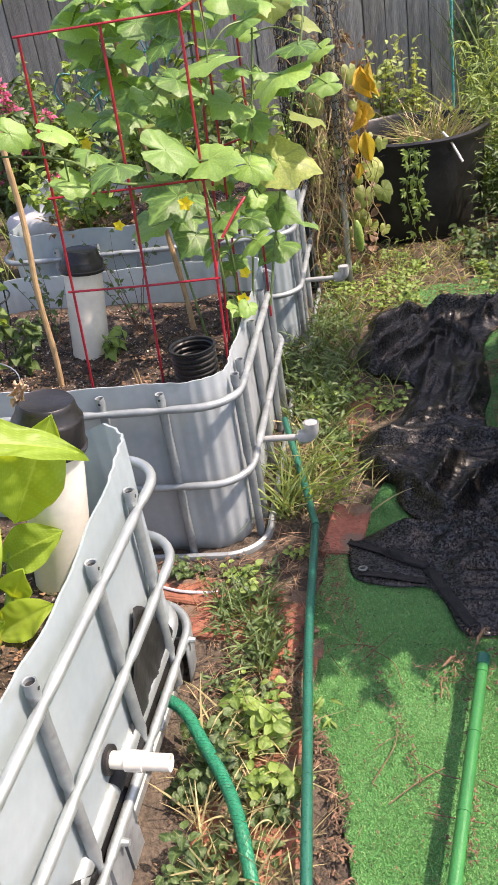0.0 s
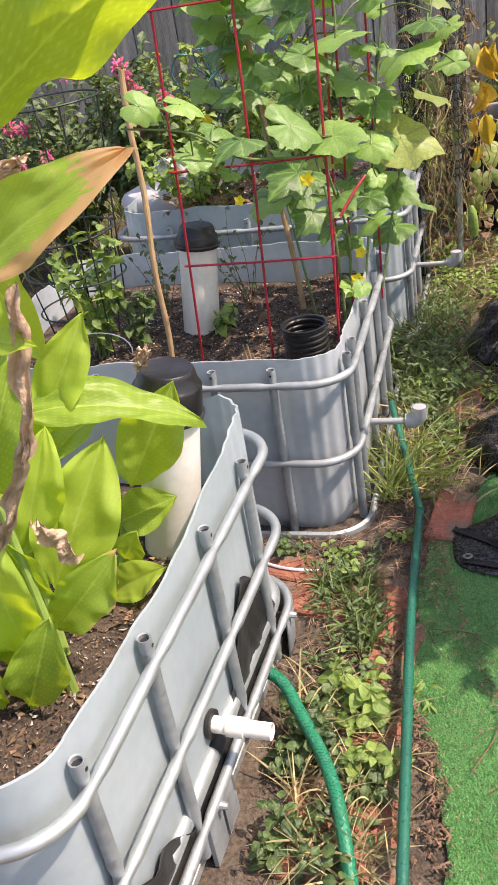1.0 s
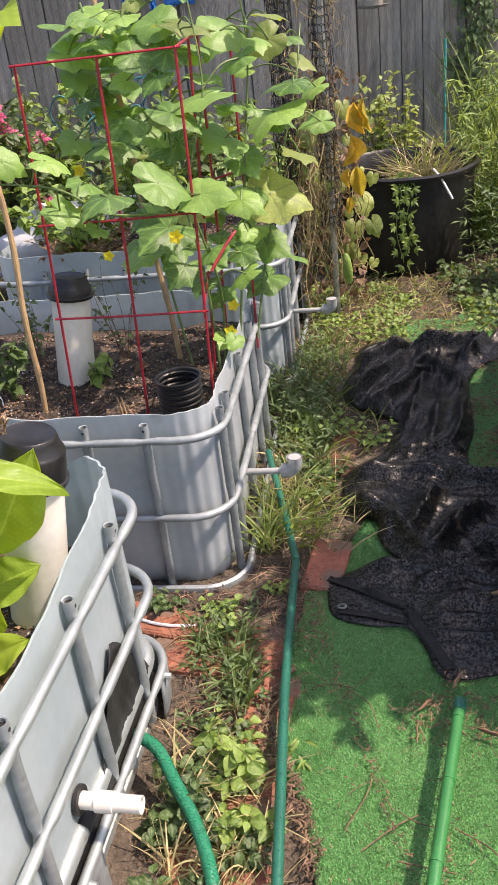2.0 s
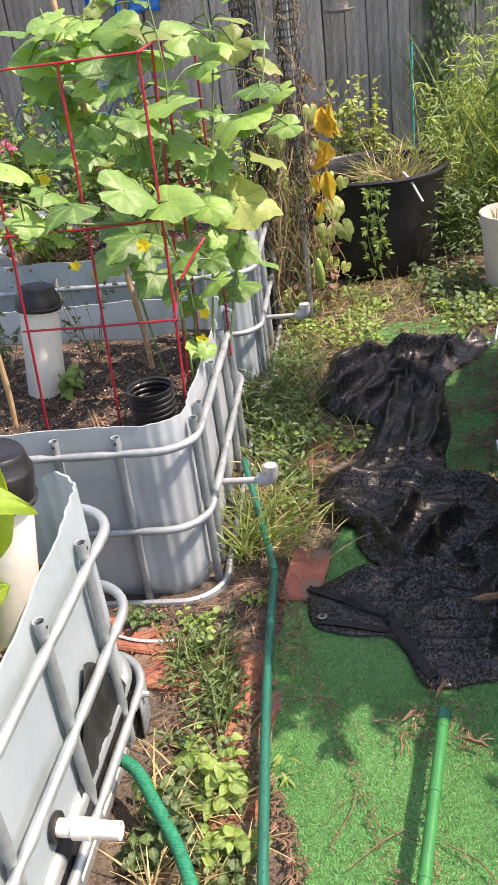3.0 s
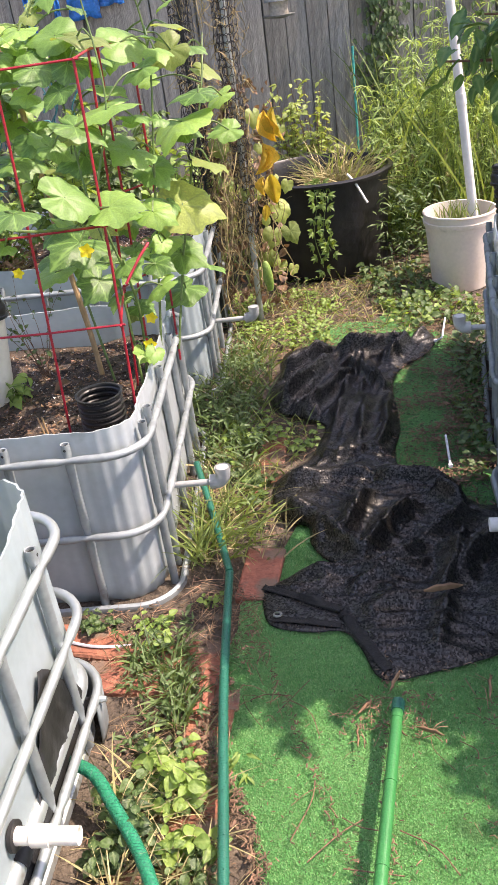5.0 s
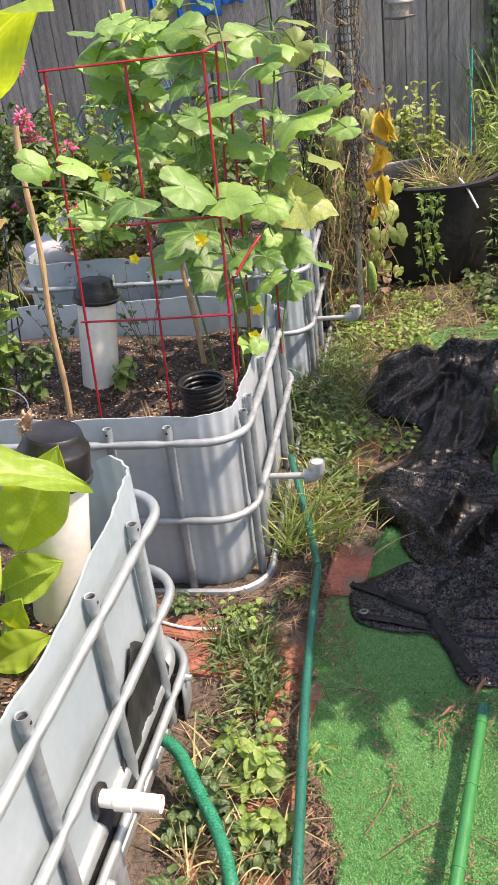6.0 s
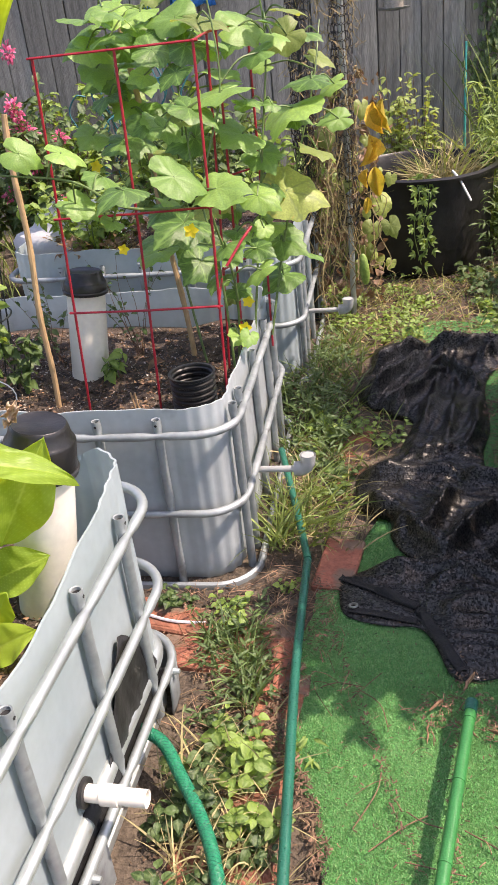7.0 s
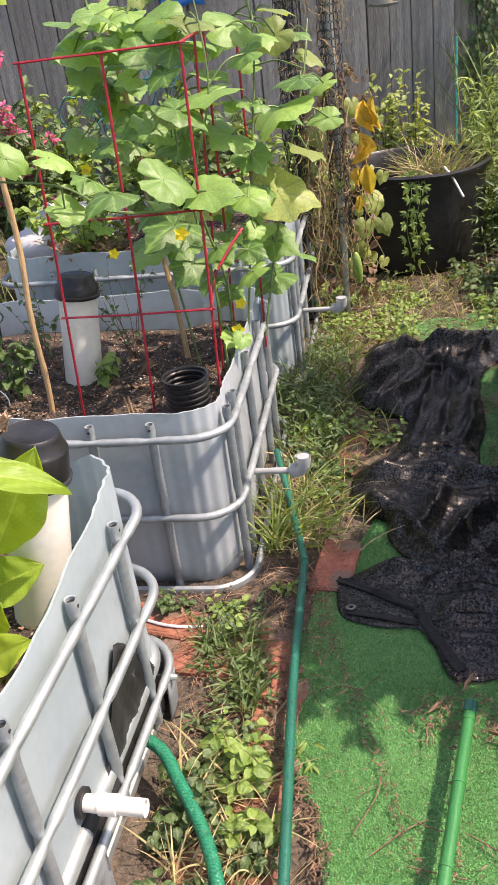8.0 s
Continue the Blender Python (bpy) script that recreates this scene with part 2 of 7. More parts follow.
M = {
    "soil": material("garden_soil", (0.110, 0.085, 0.060), 0.95, 0, (0.062, 0.047, 0.034), 5, 8, 0.9, 110, 0.4, spots=(0.145, 0.112, 0.078), spot_scale=11, spot_cut=0.57),
    "potting": material("potting_mix", (0.105, 0.075, 0.053), 0.9, 0, (0.032, 0.023, 0.017), 22, 8, 1.0, 150, 0.5, spots=(0.12, 0.085, 0.055), spot_scale=60, spot_cut=0.62),
    "stick": material("dead_twig_bits", (0.32, 0.21, 0.12), 0.85, 0, (0.20, 0.125, 0.075), 20, 4, 0, 90, 0.2, vary=0.45, island=True),
    "turf": material("artificial_turf", (0.10, 0.31, 0.085), 0.75, 0, (0.06, 0.24, 0.055), 6, 6, 1.0, 260, 0.35, spots=(0.05, 0.12, 0.04), spot_scale=3, spot_cut=0.64),
    "turf_blade": material("turf_fibre", (0.25, 0.48, 0.19), 0.6, 0, (0.185, 0.375, 0.14), 3, 6, 0, 60, 0.15, translucent=0.25, vary=0.22, island=True),
    "crumb": material("dark_hole_speck_and_crumb", (0.030, 0.026, 0.018), 0.9, 0, (0.055, 0.042, 0.028), 40, 3, 0, 60, 0.2, vary=0.5, island=True),
    "brick": material("red_paver", (0.33, 0.125, 0.075), 0.9, 0, (0.23, 0.085, 0.052), 14, 6, 0.5, 90, 0.2, spots=(0.17, 0.115, 0.08), spot_scale=9, spot_cut=0.53, vary=0.15),
    "fence": material("weathered_boards", (0.27, 0.265, 0.235), 0.9, 0, (0.155, 0.152, 0.135), 3, 9, 0.6, 30, 0.3, vary=0.25, stretch=(9, 9, 0.5), spots=(0.11, 0.11, 0.095), spot_scale=1.1, spot_cut=0.6),
    "hdpe": material("white_plastic", (0.535, 0.62, 0.63), 0.45, 0, (0.46, 0.55, 0.57), 3, 5, 0.08, 40, 0.04, translucent=0.34, spots=(0.40, 0.45, 0.42), spot_scale=5, spot_cut=0.66),
    "hdpe_grey": material("greyed_white_plastic", (0.63, 0.69, 0.695), 0.5, 0, (0.55, 0.61, 0.62), 3, 5, 0.06, 40, 0.05, translucent=0.34, spots=(0.33, 0.38, 0.37), spot_scale=4, spot_cut=0.64),
    "galv": material("galvanised_steel", (0.53, 0.585, 0.57), 0.40, 0.7, (0.41, 0.455, 0.445), 9, 6, 0.05, 45, 0.06, spots=(0.36, 0.34, 0.31), spot_scale=16, spot_cut=0.68),
    "galv_dull": material("weathered_galvanised_steel", (0.37, 0.41, 0.415), 0.55, 0.5, (0.25, 0.285, 0.29), 11, 6, 0.1, 45, 0.10, spots=(0.20, 0.20, 0.20), spot_scale=14, spot_cut=0.62),
    "pvc": material("white_pvc", (0.80, 0.77, 0.68), 0.3, 0, (0.74, 0.71, 0.62), 5, 4, 0.04, 60, 0.05, spots=(0.55, 0.5, 0.42), spot_scale=12, spot_cut=0.68),
    "pvc_grey": material("grey_white_pvc", (0.66, 0.65, 0.60), 0.35, 0, (0.56, 0.55, 0.51), 8, 5, 0.05, 60, 0.08),
    "elbow": material("grey_plastic_elbow", (0.50, 0.52, 0.51), 0.4, 0, (0.40, 0.42, 0.42), 8, 5, 0.05, 60, 0.08, translucent=0.2),
    "black": material("black_plastic", (0.0095, 0.0105, 0.011), 0.36, 0, (0.022, 0.021, 0.02), 18, 5, 0.1, 90, 0.2),
    "rubber": material("black_rubber", (0.012, 0.012, 0.012), 0.6, 0, (0.02, 0.02, 0.02), 30, 4, 0.1, 90, 0.2),
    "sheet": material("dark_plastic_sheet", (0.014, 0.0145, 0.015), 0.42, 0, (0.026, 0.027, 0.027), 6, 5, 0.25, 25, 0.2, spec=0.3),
    "cloth_base": material("black_shade_cloth", (0.0092, 0.0090, 0.0084), 0.34, 0, (0.0125, 0.0122, 0.0114), 3, 3, 1.0, 300, 0.15, spec=0.5),
    "hem": material("black_hem_tape", (0.017, 0.017, 0.0165), 0.5, 0, (0.024, 0.024, 0.023), 60, 4, 0.5, 300, 0.4, spec=0.25),
    "brass": material("dull_eyelet", (0.45, 0.44, 0.42), 0.4, 0.9, (0.3, 0.3, 0.28), 40, 3),
    "stake": material("green_coated_stake", (0.012, 0.135, 0.085), 0.35, 0, (0.010, 0.10, 0.068), 10, 5, 0.25, 260, 0.12, spots=(0.05, 0.17, 0.11), spot_scale=20, spot_cut=0.66),
    "stake2": material("bright_green_stake", (0.035, 0.22, 0.055), 0.35, 0, (0.025, 0.17, 0.045), 10, 5, 0.2, 260, 0.12),
    "hose": material("green_braided_hose", (0.006, 0.23, 0.11), 0.3, 0, (0.005, 0.17, 0.08), 120, 2, 0.3, 200, 0.15),
    "redwire": material("red_coated_wire", (0.42, 0.022, 0.035), 0.35, 0, (0.32, 0.016, 0.028), 30, 4, 0.1, 200, 0.15),
    "darkwire": material("dark_green_wire", (0.015, 0.022, 0.018), 0.5, 0.2, (0.03, 0.04, 0.035), 30, 4),
    "netwire": material("black_netting_wire", (0.012, 0.012, 0.012), 0.55, 0.1, (0.03, 0.028, 0.026), 30, 4),
    "bamboo": material("bamboo_cane", (0.46, 0.31, 0.16), 0.55, 0, (0.34, 0.22, 0.11), 12, 5, 0.15, 90, 0.2, stretch=(1, 1, 0.3)),
    "straw": material("dry_straw", (0.45, 0.40, 0.19), 0.8, 0, (0.30, 0.26, 0.12), 20, 4, 0, 90, 0.2, translucent=0.2, vary=0.35, island=True),
    "litter": material("brown_leaf_litter", (0.21, 0.13, 0.075), 0.85, 0, (0.11, 0.07, 0.042), 20, 4, 0, 90, 0.2, vary=0.45, island=True),
    "twig": material("brown_twig", (0.21, 0.125, 0.07), 0.85, 0, (0.11, 0.06, 0.04), 40, 4, 0.3, 120, 0.2),
    "bark": material("bark_chips", (0.27, 0.165, 0.09), 0.85, 0, (0.17, 0.10, 0.055), 20, 4, 0.2, 90, 0.2, vary=0.4, island=True),
    "perlite": material("pale_grit", (0.46, 0.42, 0.36), 0.9, 0, (0.3, 0.26, 0.21), 50, 3, 0, 60, 0.2, vary=0.4, island=True),
    "cuke": leaf_material("cucumber_leaf", (0.198, 0.358, 0.086), (0.214, 0.378, 0.10), vary=0.5, trans=(1.7, 1.6, 0.55), translucent=0.36, rough=0.42, pucker=0.25, quilt=True),
    "cuke_pale": leaf_material("pale_cucumber_leaf", (0.34, 0.43, 0.12), (0.28, 0.35, 0.12), vary=0.35, translucent=0.42, blotch=(0.42, 0.38, 0.12), cut=0.62, quilt=True),
    "cuke_dry": leaf_material("dead_yellow_leaf", (0.76, 0.56, 0.07), (0.62, 0.42, 0.06), vary=0.3, translucent=0.40, trans=(1.1, 1.05, 0.7), blotch=(0.45, 0.25, 0.05), cut=0.62),
    "ginger_burnt": leaf_material("burnt_ginger_leaf", (0.28, 0.44, 0.06), (0.36, 0.50, 0.10), edge=(0.56, 0.36, 0.19), edge_cut=0.80, stripes=True, pucker=0.1, vary=0.15, translucent=0.45, trans=(2.0, 1.7, 0.5)),
    "ginger_scorched": leaf_material("scorched_ginger_leaf", (0.30, 0.46, 0.06), (0.38, 0.52, 0.10), edge=(0.52, 0.31, 0.15), edge_cut=1.20, stripes=True, pucker=0.1, vary=0.15, translucent=0.5, trans=(2.0, 1.7, 0.5)),
    "ginger": leaf_material("broad_ginger_leaf", (0.32, 0.475, 0.055), (0.40, 0.55, 0.11), edge=(0.50, 0.33, 0.10), edge_cut=1.40, stripes=True, pucker=0.1, vary=0.16, translucent=0.42, trans=(2.0, 1.7, 0.5)),
    "ginger_dry": leaf_material("withered_brown_leaf", (0.74, 0.54, 0.36), (0.5, 0.33, 0.19), vary=0.2, translucent=0.25, trans=(1.3, 1.1, 0.8)),
    "citrus": leaf_material("citrus_leaf", (0.115, 0.245, 0.075), (0.17, 0.30, 0.10), rough=0.26, vary=0.35, translucent=0.3),
    "weed": leaf_material("weed_leaf", (0.185, 0.305, 0.062), (0.245, 0.355, 0.095), vary=0.45, island=True, translucent=0.35),
    "weed_dark": leaf_material("dark_weed_leaf", (0.078, 0.140, 0.043), (0.125, 0.195, 0.068), vary=0.55, island=True, translucent=0.3),
    "grass": leaf_material("grass_blade", (0.24, 0.33, 0.11), (0.30, 0.39, 0.16), vary=0.45, island=True, translucent=0.35),
    "grass_dark": leaf_material("dark_grass_blade", (0.135, 0.215, 0.075), (0.18, 0.26, 0.10), vary=0.45, island=True, translucent=0.3),
    "reed": leaf_material("tall_grass_blade", (0.18, 0.26, 0.08), (0.26, 0.34, 0.12), vary=0.5, island=True, translucent=0.35),
    "tall_weed": leaf_material("narrow_weed_leaf", (0.235, 0.36, 0.10), (0.32, 0.44, 0.15), vary=0.45, island=True, translucent=0.4),
    "bush": leaf_material("yellow_green_bush_leaf", (0.26, 0.35, 0.085), (0.33, 0.41, 0.13), vary=0.4, island=True, translucent=0.35),
    "ginger_stem": material("bright_green_stem", (0.30, 0.44, 0.10), 0.45, 0, (0.22, 0.34, 0.07), 12, 4, 0.05, 90, 0.1, translucent=0.2),
    "stem": material("green_stem", (0.15, 0.24, 0.065), 0.5, 0, (0.11, 0.17, 0.05), 20, 4, 0.1, 90, 0.15, translucent=0.1),
    "drystem": material("dry_vine_stem", (0.40, 0.32, 0.14), 0.8, 0, (0.24, 0.18, 0.085), 20, 4, 0.2, 90, 0.2),
    "brownleaf": leaf_material("dead_brown_leaf", (0.24, 0.15, 0.08), (0.18, 0.11, 0.06), vary=0.5, island=True, translucent=0.25, trans=(1.3, 1.1, 0.8)),
    "yellow": material("yellow_petal", (0.90, 0.78, 0.03), 0.5, 0, (0.85, 0.68, 0.02), 40, 3, 0, 60, 0.1, translucent=0.3),
    "pink": material("pink_petal", (0.78, 0.16, 0.30), 0.55, 0, (0.60, 0.10, 0.20), 40, 3, 0, 60, 0.1, translucent=0.3, vary=0.3, island=True),
    "fruit": material("young_cucumber_skin", (0.16, 0.27, 0.05), 0.4, 0, (0.24, 0.34, 0.08), 30, 4, 0.35, 120, 0.15),
    "bucket": material("cream_plastic", (0.76, 0.68, 0.59), 0.4, 0, (0.68, 0.59, 0.50), 4, 5, 0.05, 60, 0.05, spots=(0.45, 0.40, 0.32), spot_scale=6, spot_cut=0.64),
    "tub": material("black_tub_plastic", (0.009, 0.009, 0.0095), 0.42, 0, (0.018, 0.018, 0.017), 5, 7, 0.5, 18, 0.25, spec=0.4),
    "white": material("white_painted_tube", (0.78, 0.77, 0.73), 0.35, 0, (0.7, 0.69, 0.65), 6, 4, 0.05, 60, 0.05),
    "sack": material("white_woven_sack", (0.60, 0.61, 0.61), 0.7, 0, (0.50, 0.51, 0.53), 7, 5, 0.06, 180, 0.05, translucent=0.2),
    "zip": material("clear_white_nylon", (0.75, 0.75, 0.78), 0.35, 0, (0.66, 0.66, 0.7), 10, 3),
    "blue": material("blue_plastic_film", (0.035, 0.27, 0.70), 0.35, 0, (0.025, 0.19, 0.58), 14, 4, 0.3, 60, 0.2, translucent=0.3),
    "teal": material("teal_netting", (0.02, 0.17, 0.18), 0.6, 0, (0.015, 0.12, 0.13), 14, 4, 0.3, 60, 0.2),
    "cyan": material("turquoise_stake", (0.05, 0.42, 0.36), 0.4, 0, (0.04, 0.34, 0.3), 14, 4),
    "feeder": material("grey_green_metal", (0.24, 0.25, 0.23), 0.5, 0.3, (0.17, 0.18, 0.17), 14, 4, 0.2, 60, 0.2),
    "glass": material("clouded_clear_plastic", (0.55, 0.52, 0.45), 0.25, 0, (0.45, 0.4, 0.33), 14, 4, translucent=0.4),
    "ochre": material("ochre_seed_mix", (0.62, 0.42, 0.10), 0.8, 0, (0.5, 0.32, 0.07), 60, 3, 0.4, 90, 0.3),
}


def woven_material():
    """Knitted plastic shade cloth: near black, with a fine sparkling weave and a sheen on its folds."""
    m = M["cloth_base"]
    n, link = m.node_tree.nodes, m.node_tree.links.new
    b = n["Principled BSDF"]
    co = n.new("ShaderNodeTexCoord")
    weave = n.new("ShaderNodeTexVoronoi")
    weave.inputs["Scale"].default_value = 215
    link(co.outputs["Object"], weave.inputs["Vector"])
    crumple = n.new("ShaderNodeTexNoise")
    crumple.inputs["Scale"].default_value, crumple.inputs["Detail"].default_value = 24, 3
    link(co.outputs["Object"], crumple.inputs["Vector"])
    b1, b2 = n.new("ShaderNodeBump"), n.new("ShaderNodeBump")
    b1.inputs["Strength"].default_value, b1.inputs["Distance"].default_value = 0.10, 0.02
    b2.inputs["Strength"].default_value, b2.inputs["Distance"].default_value = 0.32, 0.0035
    link(crumple.outputs["Fac"], b1.inputs["Height"])
    link(weave.outputs["Distance"], b2.inputs["Height"])
    link(b1.outputs[0], b2.inputs["Normal"])
    link(b2.outputs[0], b.inputs["Normal"])
    hue_part = n.new("ShaderNodeSeparateXYZ")
    link(weave.outputs["Color"], hue_part.inputs[0])
    shine = n.new("ShaderNodeMapRange")
    shine.inputs[1].default_value, shine.inputs[2].default_value, shine.inputs[3].default_value, shine.inputs[4].default_value = 0.20, 1.0, 0.12, 1.0
    link(hue_part.outputs[1], shine.inputs[0])
    link(shine.outputs[0], b.inputs["Specular IOR Level"])
    dull = n.new("ShaderNodeMapRange")
    dull.inputs[3].default_value, dull.inputs[4].default_value = 0.26, 0.46
    link(hue_part.outputs[0], dull.inputs[0])
    link(dull.outputs[0], b.inputs["Roughness"])
    b.inputs["Specular Tint"].default_value = (1.0, 0.96, 0.89, 1)
    return m


M["cloth"] = woven_material()


def see_through(m, share):
    """Milky plastic: a share of the light passes straight."""
    n, link = m.node_tree.nodes, m.node_tree.links.new
    out = n["Material Output"]
    solid = out.inputs["Surface"].links[0].from_socket
    clear = n.new("ShaderNodeBsdfTransparent")
    clear.inputs["Color"].default_value = (0.93, 0.97, 1.0, 1)
    mix = n.new("ShaderNodeMixShader")
    mix.inputs[0].default_value = share
    link(solid, mix.inputs[1])
    link(clear.outputs[0], mix.inputs[2])
    link(mix.outputs[0], out.inputs["Surface"])


see_through(M["hdpe"], 0.20)
see_through(M["hdpe_grey"], 0.26)


# ---- builders ----
class Mesh:
    """Vertices, faces and UVs gathered in plain lists."""

    def __init__(self):
        self.v, self.f, self.uv, self.smooth = [], [], [], True

    def add(self, v, f, uv=None):
        k = len(self.v)
        self.v.extend(tuple(map(float, p)) for p in v)
        self.f.extend(tuple(i + k for i in q) for q in f)
        self.uv.extend(uv if uv is not None else [(0.0, 0.0)] * len(v))
        return self

    def box(self, x0, x1, y0, y1, z0, z1, m=None):
        v = [Vector((x, y, z)) for z in (z0, z1) for x, y in ((x0, y0), (x1, y0), (x1, y1), (x0, y1))]
        if m is not None:
            v = [m @ p for p in v]
        return self.add(v, [(3, 2, 1, 0), (4, 5, 6, 7), (0, 1, 5, 4), (1, 2, 6, 5), (2, 3, 7, 6), (3, 0, 4, 7)])

    def tube(self, pts, r, seg=8, closed=False, caps=True, flat=1.0):
        """A round bar along points; r is one radius or one for each point. flat squeezes it sideways."""
        pts = [Vector(p) for p in pts]
        n = len(pts)
        rr = r if hasattr(r, "__len__") else [r] * n
        side = None
        rows = []
        for i, p in enumerate(pts):
            a = pts[(i - 1) % n] if closed or i else p
            b = pts[(i + 1) % n] if closed or i < n - 1 else p
            d = (b - a).normalized()
            if side is None:
                side = d.orthogonal().normalized() if abs(d.z) > 0.9 else d.cross(Vector((0, 0, 1))).normalized()
            side = (side - d * side.dot(d)).normalized()
            up = side.cross(d)
            rows.append([p + (side * math.cos(2 * math.pi * k / seg) * flat + up * math.sin(2 * math.pi * k / seg)) * rr[i] for k in range(seg)])
        v = [q for row in rows for q in row]
        f = []
        for i in range(n if closed else n - 1):
            j = (i + 1) % n
            f += [(i * seg + k, i * seg + (k + 1) % seg, j * seg + (k + 1) % seg, j * seg + k) for k in range(seg)]
        if caps and not closed:
            f += [tuple(range(seg))[::-1], tuple((n - 1) * seg + k for k in range(seg))]
        return self.add(v, f)

    def lathe(self, profile, seg=28, m=None):
        """A turned body: profile of (radius, height) pairs, bottom to top."""
        v, f = [], []
        for r, z in profile:
            v += [Vector((r * math.cos(2 * math.pi * k / seg), r * math.sin(2 * math.pi * k / seg), z)) for k in range(seg)]
        if m is not None:
            v = [m @ p for p in v]
        for i in range(len(profile) - 1):
            f += [(i * seg + k, i * seg + (k + 1) % seg, (i + 1) * seg + (k + 1) % seg, (i + 1) * seg + k) for k in range(seg)]
        return self.add(v, f)

    def data(self, name, mat):
        me = bpy.data.meshes.new(name)
        me.from_pydata(self.v, [], self.f)
        if any(u != (0.0, 0.0) for u in self.uv[:200]):
            layer = me.uv_layers.new(name="UVMap")
            loops = np.empty(len(me.loops), dtype=np.int32)
            me.loops.foreach_get("vertex_index", loops)
            layer.data.foreach_set("uv", np.array(self.uv, dtype=np.float32)[loops].ravel())
        me.polygons.foreach_set("use_smooth", [self.smooth] * len(me.polygons))
        me.materials.append(M[mat])
        me.update()
        if self.smooth and mat != "cloth" and len(self.f) < 20000 and not me.uv_layers:
            me.set_sharp_from_angle(angle=radians(38))
        return me


def part(name, mesh, mat, parent=None, label=""):
    """One mesh object, under a thing or a part of it. mesh: a Mesh, or mesh data shared with another piece."""
    ob = new(name, mesh.data(name, mat) if isinstance(mesh, Mesh) else mesh)
    if parent is not None:
        ob.parent = parent
    return tagged(ob, label)


def thing(name, label, category, at=(0, 0, 0), rz=0.0, group="", kind=""):
    ob = new(name)
    ob.empty_display_size = 0.05
    ob.matrix_basis = pose(*at, 0, 0, rz)
    return tagged(ob, label, category, group, kind)


def smooth_path(pts, steps=8):
    """A curve through the points (Catmull-Rom)."""
    p = [Vector(q) for q in pts]
    p = [2 * p[0] - p[1]] + p + [2 * p[-1] - p[-2]]
    out = []
    for i in range(1, len(p) - 2):
        for k in range(steps):
            t = k / steps
            out.append(0.5 * (2 * p[i] + (p[i + 1] - p[i - 1]) * t + (2 * p[i - 1] - 5 * p[i] + 4 * p[i + 1] - p[i + 2]) * t * t
                              + (3 * p[i] - p[i - 1] - 3 * p[i + 1] + p[i + 2]) * t ** 3))
    return out + [p[-2]]


def inside(poly, x, y):
    hit = False
    for (x0, y0), (x1, y1) in zip(poly, poly[1:] + poly[:1]):
        if (y0 > y) != (y1 > y) and x < (x1 - x0) * (y - y0) / (y1 - y0) + x0:
            hit = not hit
    return hit


def aim(at, tip, up, size=1.0, roll=0.0):
    """The pose of a leaf: its +y along tip, its face towards up."""
    y = Vector(tip).normalized()
    z = Vector(up)
    z = (z - y * z.dot(y))
    z = z.normalized() if z.length > 1e-4 else y.orthogonal().normalized()
    x = y.cross(z)
    m = Matrix((x, y, z)).transposed().to_4x4()
    return Matrix.Translation(at) @ m @ pose(0, 0, 0, 0, roll, 0) @ Matrix.Diagonal((size, size, size, 1))


rnd = random.Random(7)


def ground_height(x, y):
    return 0.012 * noise.noise((x * 3.1, y * 3.1, 0.0)) + 0.006 * noise.noise((x * 11, y * 11, 4.0))


# leaf shapes, 1 long, the stalk at the origin, the tip along +y
def lobed_leaf(seed=0, cup=0.22, wave=0.05, rings=8, seg=72):
    r_ = random.Random(seed)
    knots = [(0, 1.20), (10, 1.02), (30, 0.82), (52, 0.88), (74, 0.76), (104, 0.82), (136, 0.86), (160, 0.76), (173, 0.48), (180, 0.10)]
    veins = [0, 50, 110, 150]
    v, uv = [(0, 0, 0)], [(1.0, 0.0)]
    ph = r_.uniform(0, 9)
    for i in range(1, rings + 1):
        s = i / rings
        for k in range(seg):
            a = 360 * k / seg - 180
            b = abs(a)
            for (a0, r0), (a1, r1) in zip(knots, knots[1:]):
                if a0 <= b <= a1:
                    t = (b - a0) / (a1 - a0)
                    rad = r0 + (r1 - r0) * (3 * t * t - 2 * t ** 3)
            rad *= 1 + (0.009 * (1 if k % 4 < 2 else -1) if s > 0.9 else 0) + 0.05 * noise.noise((k * 0.3, seed, 1.0))
            near = min(abs(b - w) for w in veins)
            x, y = math.sin(radians(a)) * rad * s, math.cos(radians(a)) * rad * s
            z = -cup * (rad * s) ** 2 * 1.5 - 0.024 * s * max(0, 1 - near / 16) + 0.05 * s * (1 - s) + wave * s * math.sin(3 * radians(a) + ph) * s \
                + 0.035 * noise.noise((x * 3 + seed, y * 3, ph)) - 0.10 * max(0.0, y * s) ** 2
            v.append((x * 0.62, y * 0.62, z * 0.7))
            branch = min(abs(abs(b - w) - 30 * max(0.0, s - s0)) + (0 if s > s0 + 0.02 else 90) for w in veins for s0 in (0.2, 0.45, 0.7))
            uv.append((max(0.0, 1 - near * (0.35 + s) / 7, 0.86 - branch * s / 7), s))
    f = [(0, 1 + (k + 1) % seg, 1 + k) for k in range(seg)]
    for i in range(rings - 1):
        o = 1 + i * seg
        f += [(o + k, o + (k + 1) % seg, o + seg + (k + 1) % seg, o + seg + k) for k in range(seg)]
    return v, f, uv


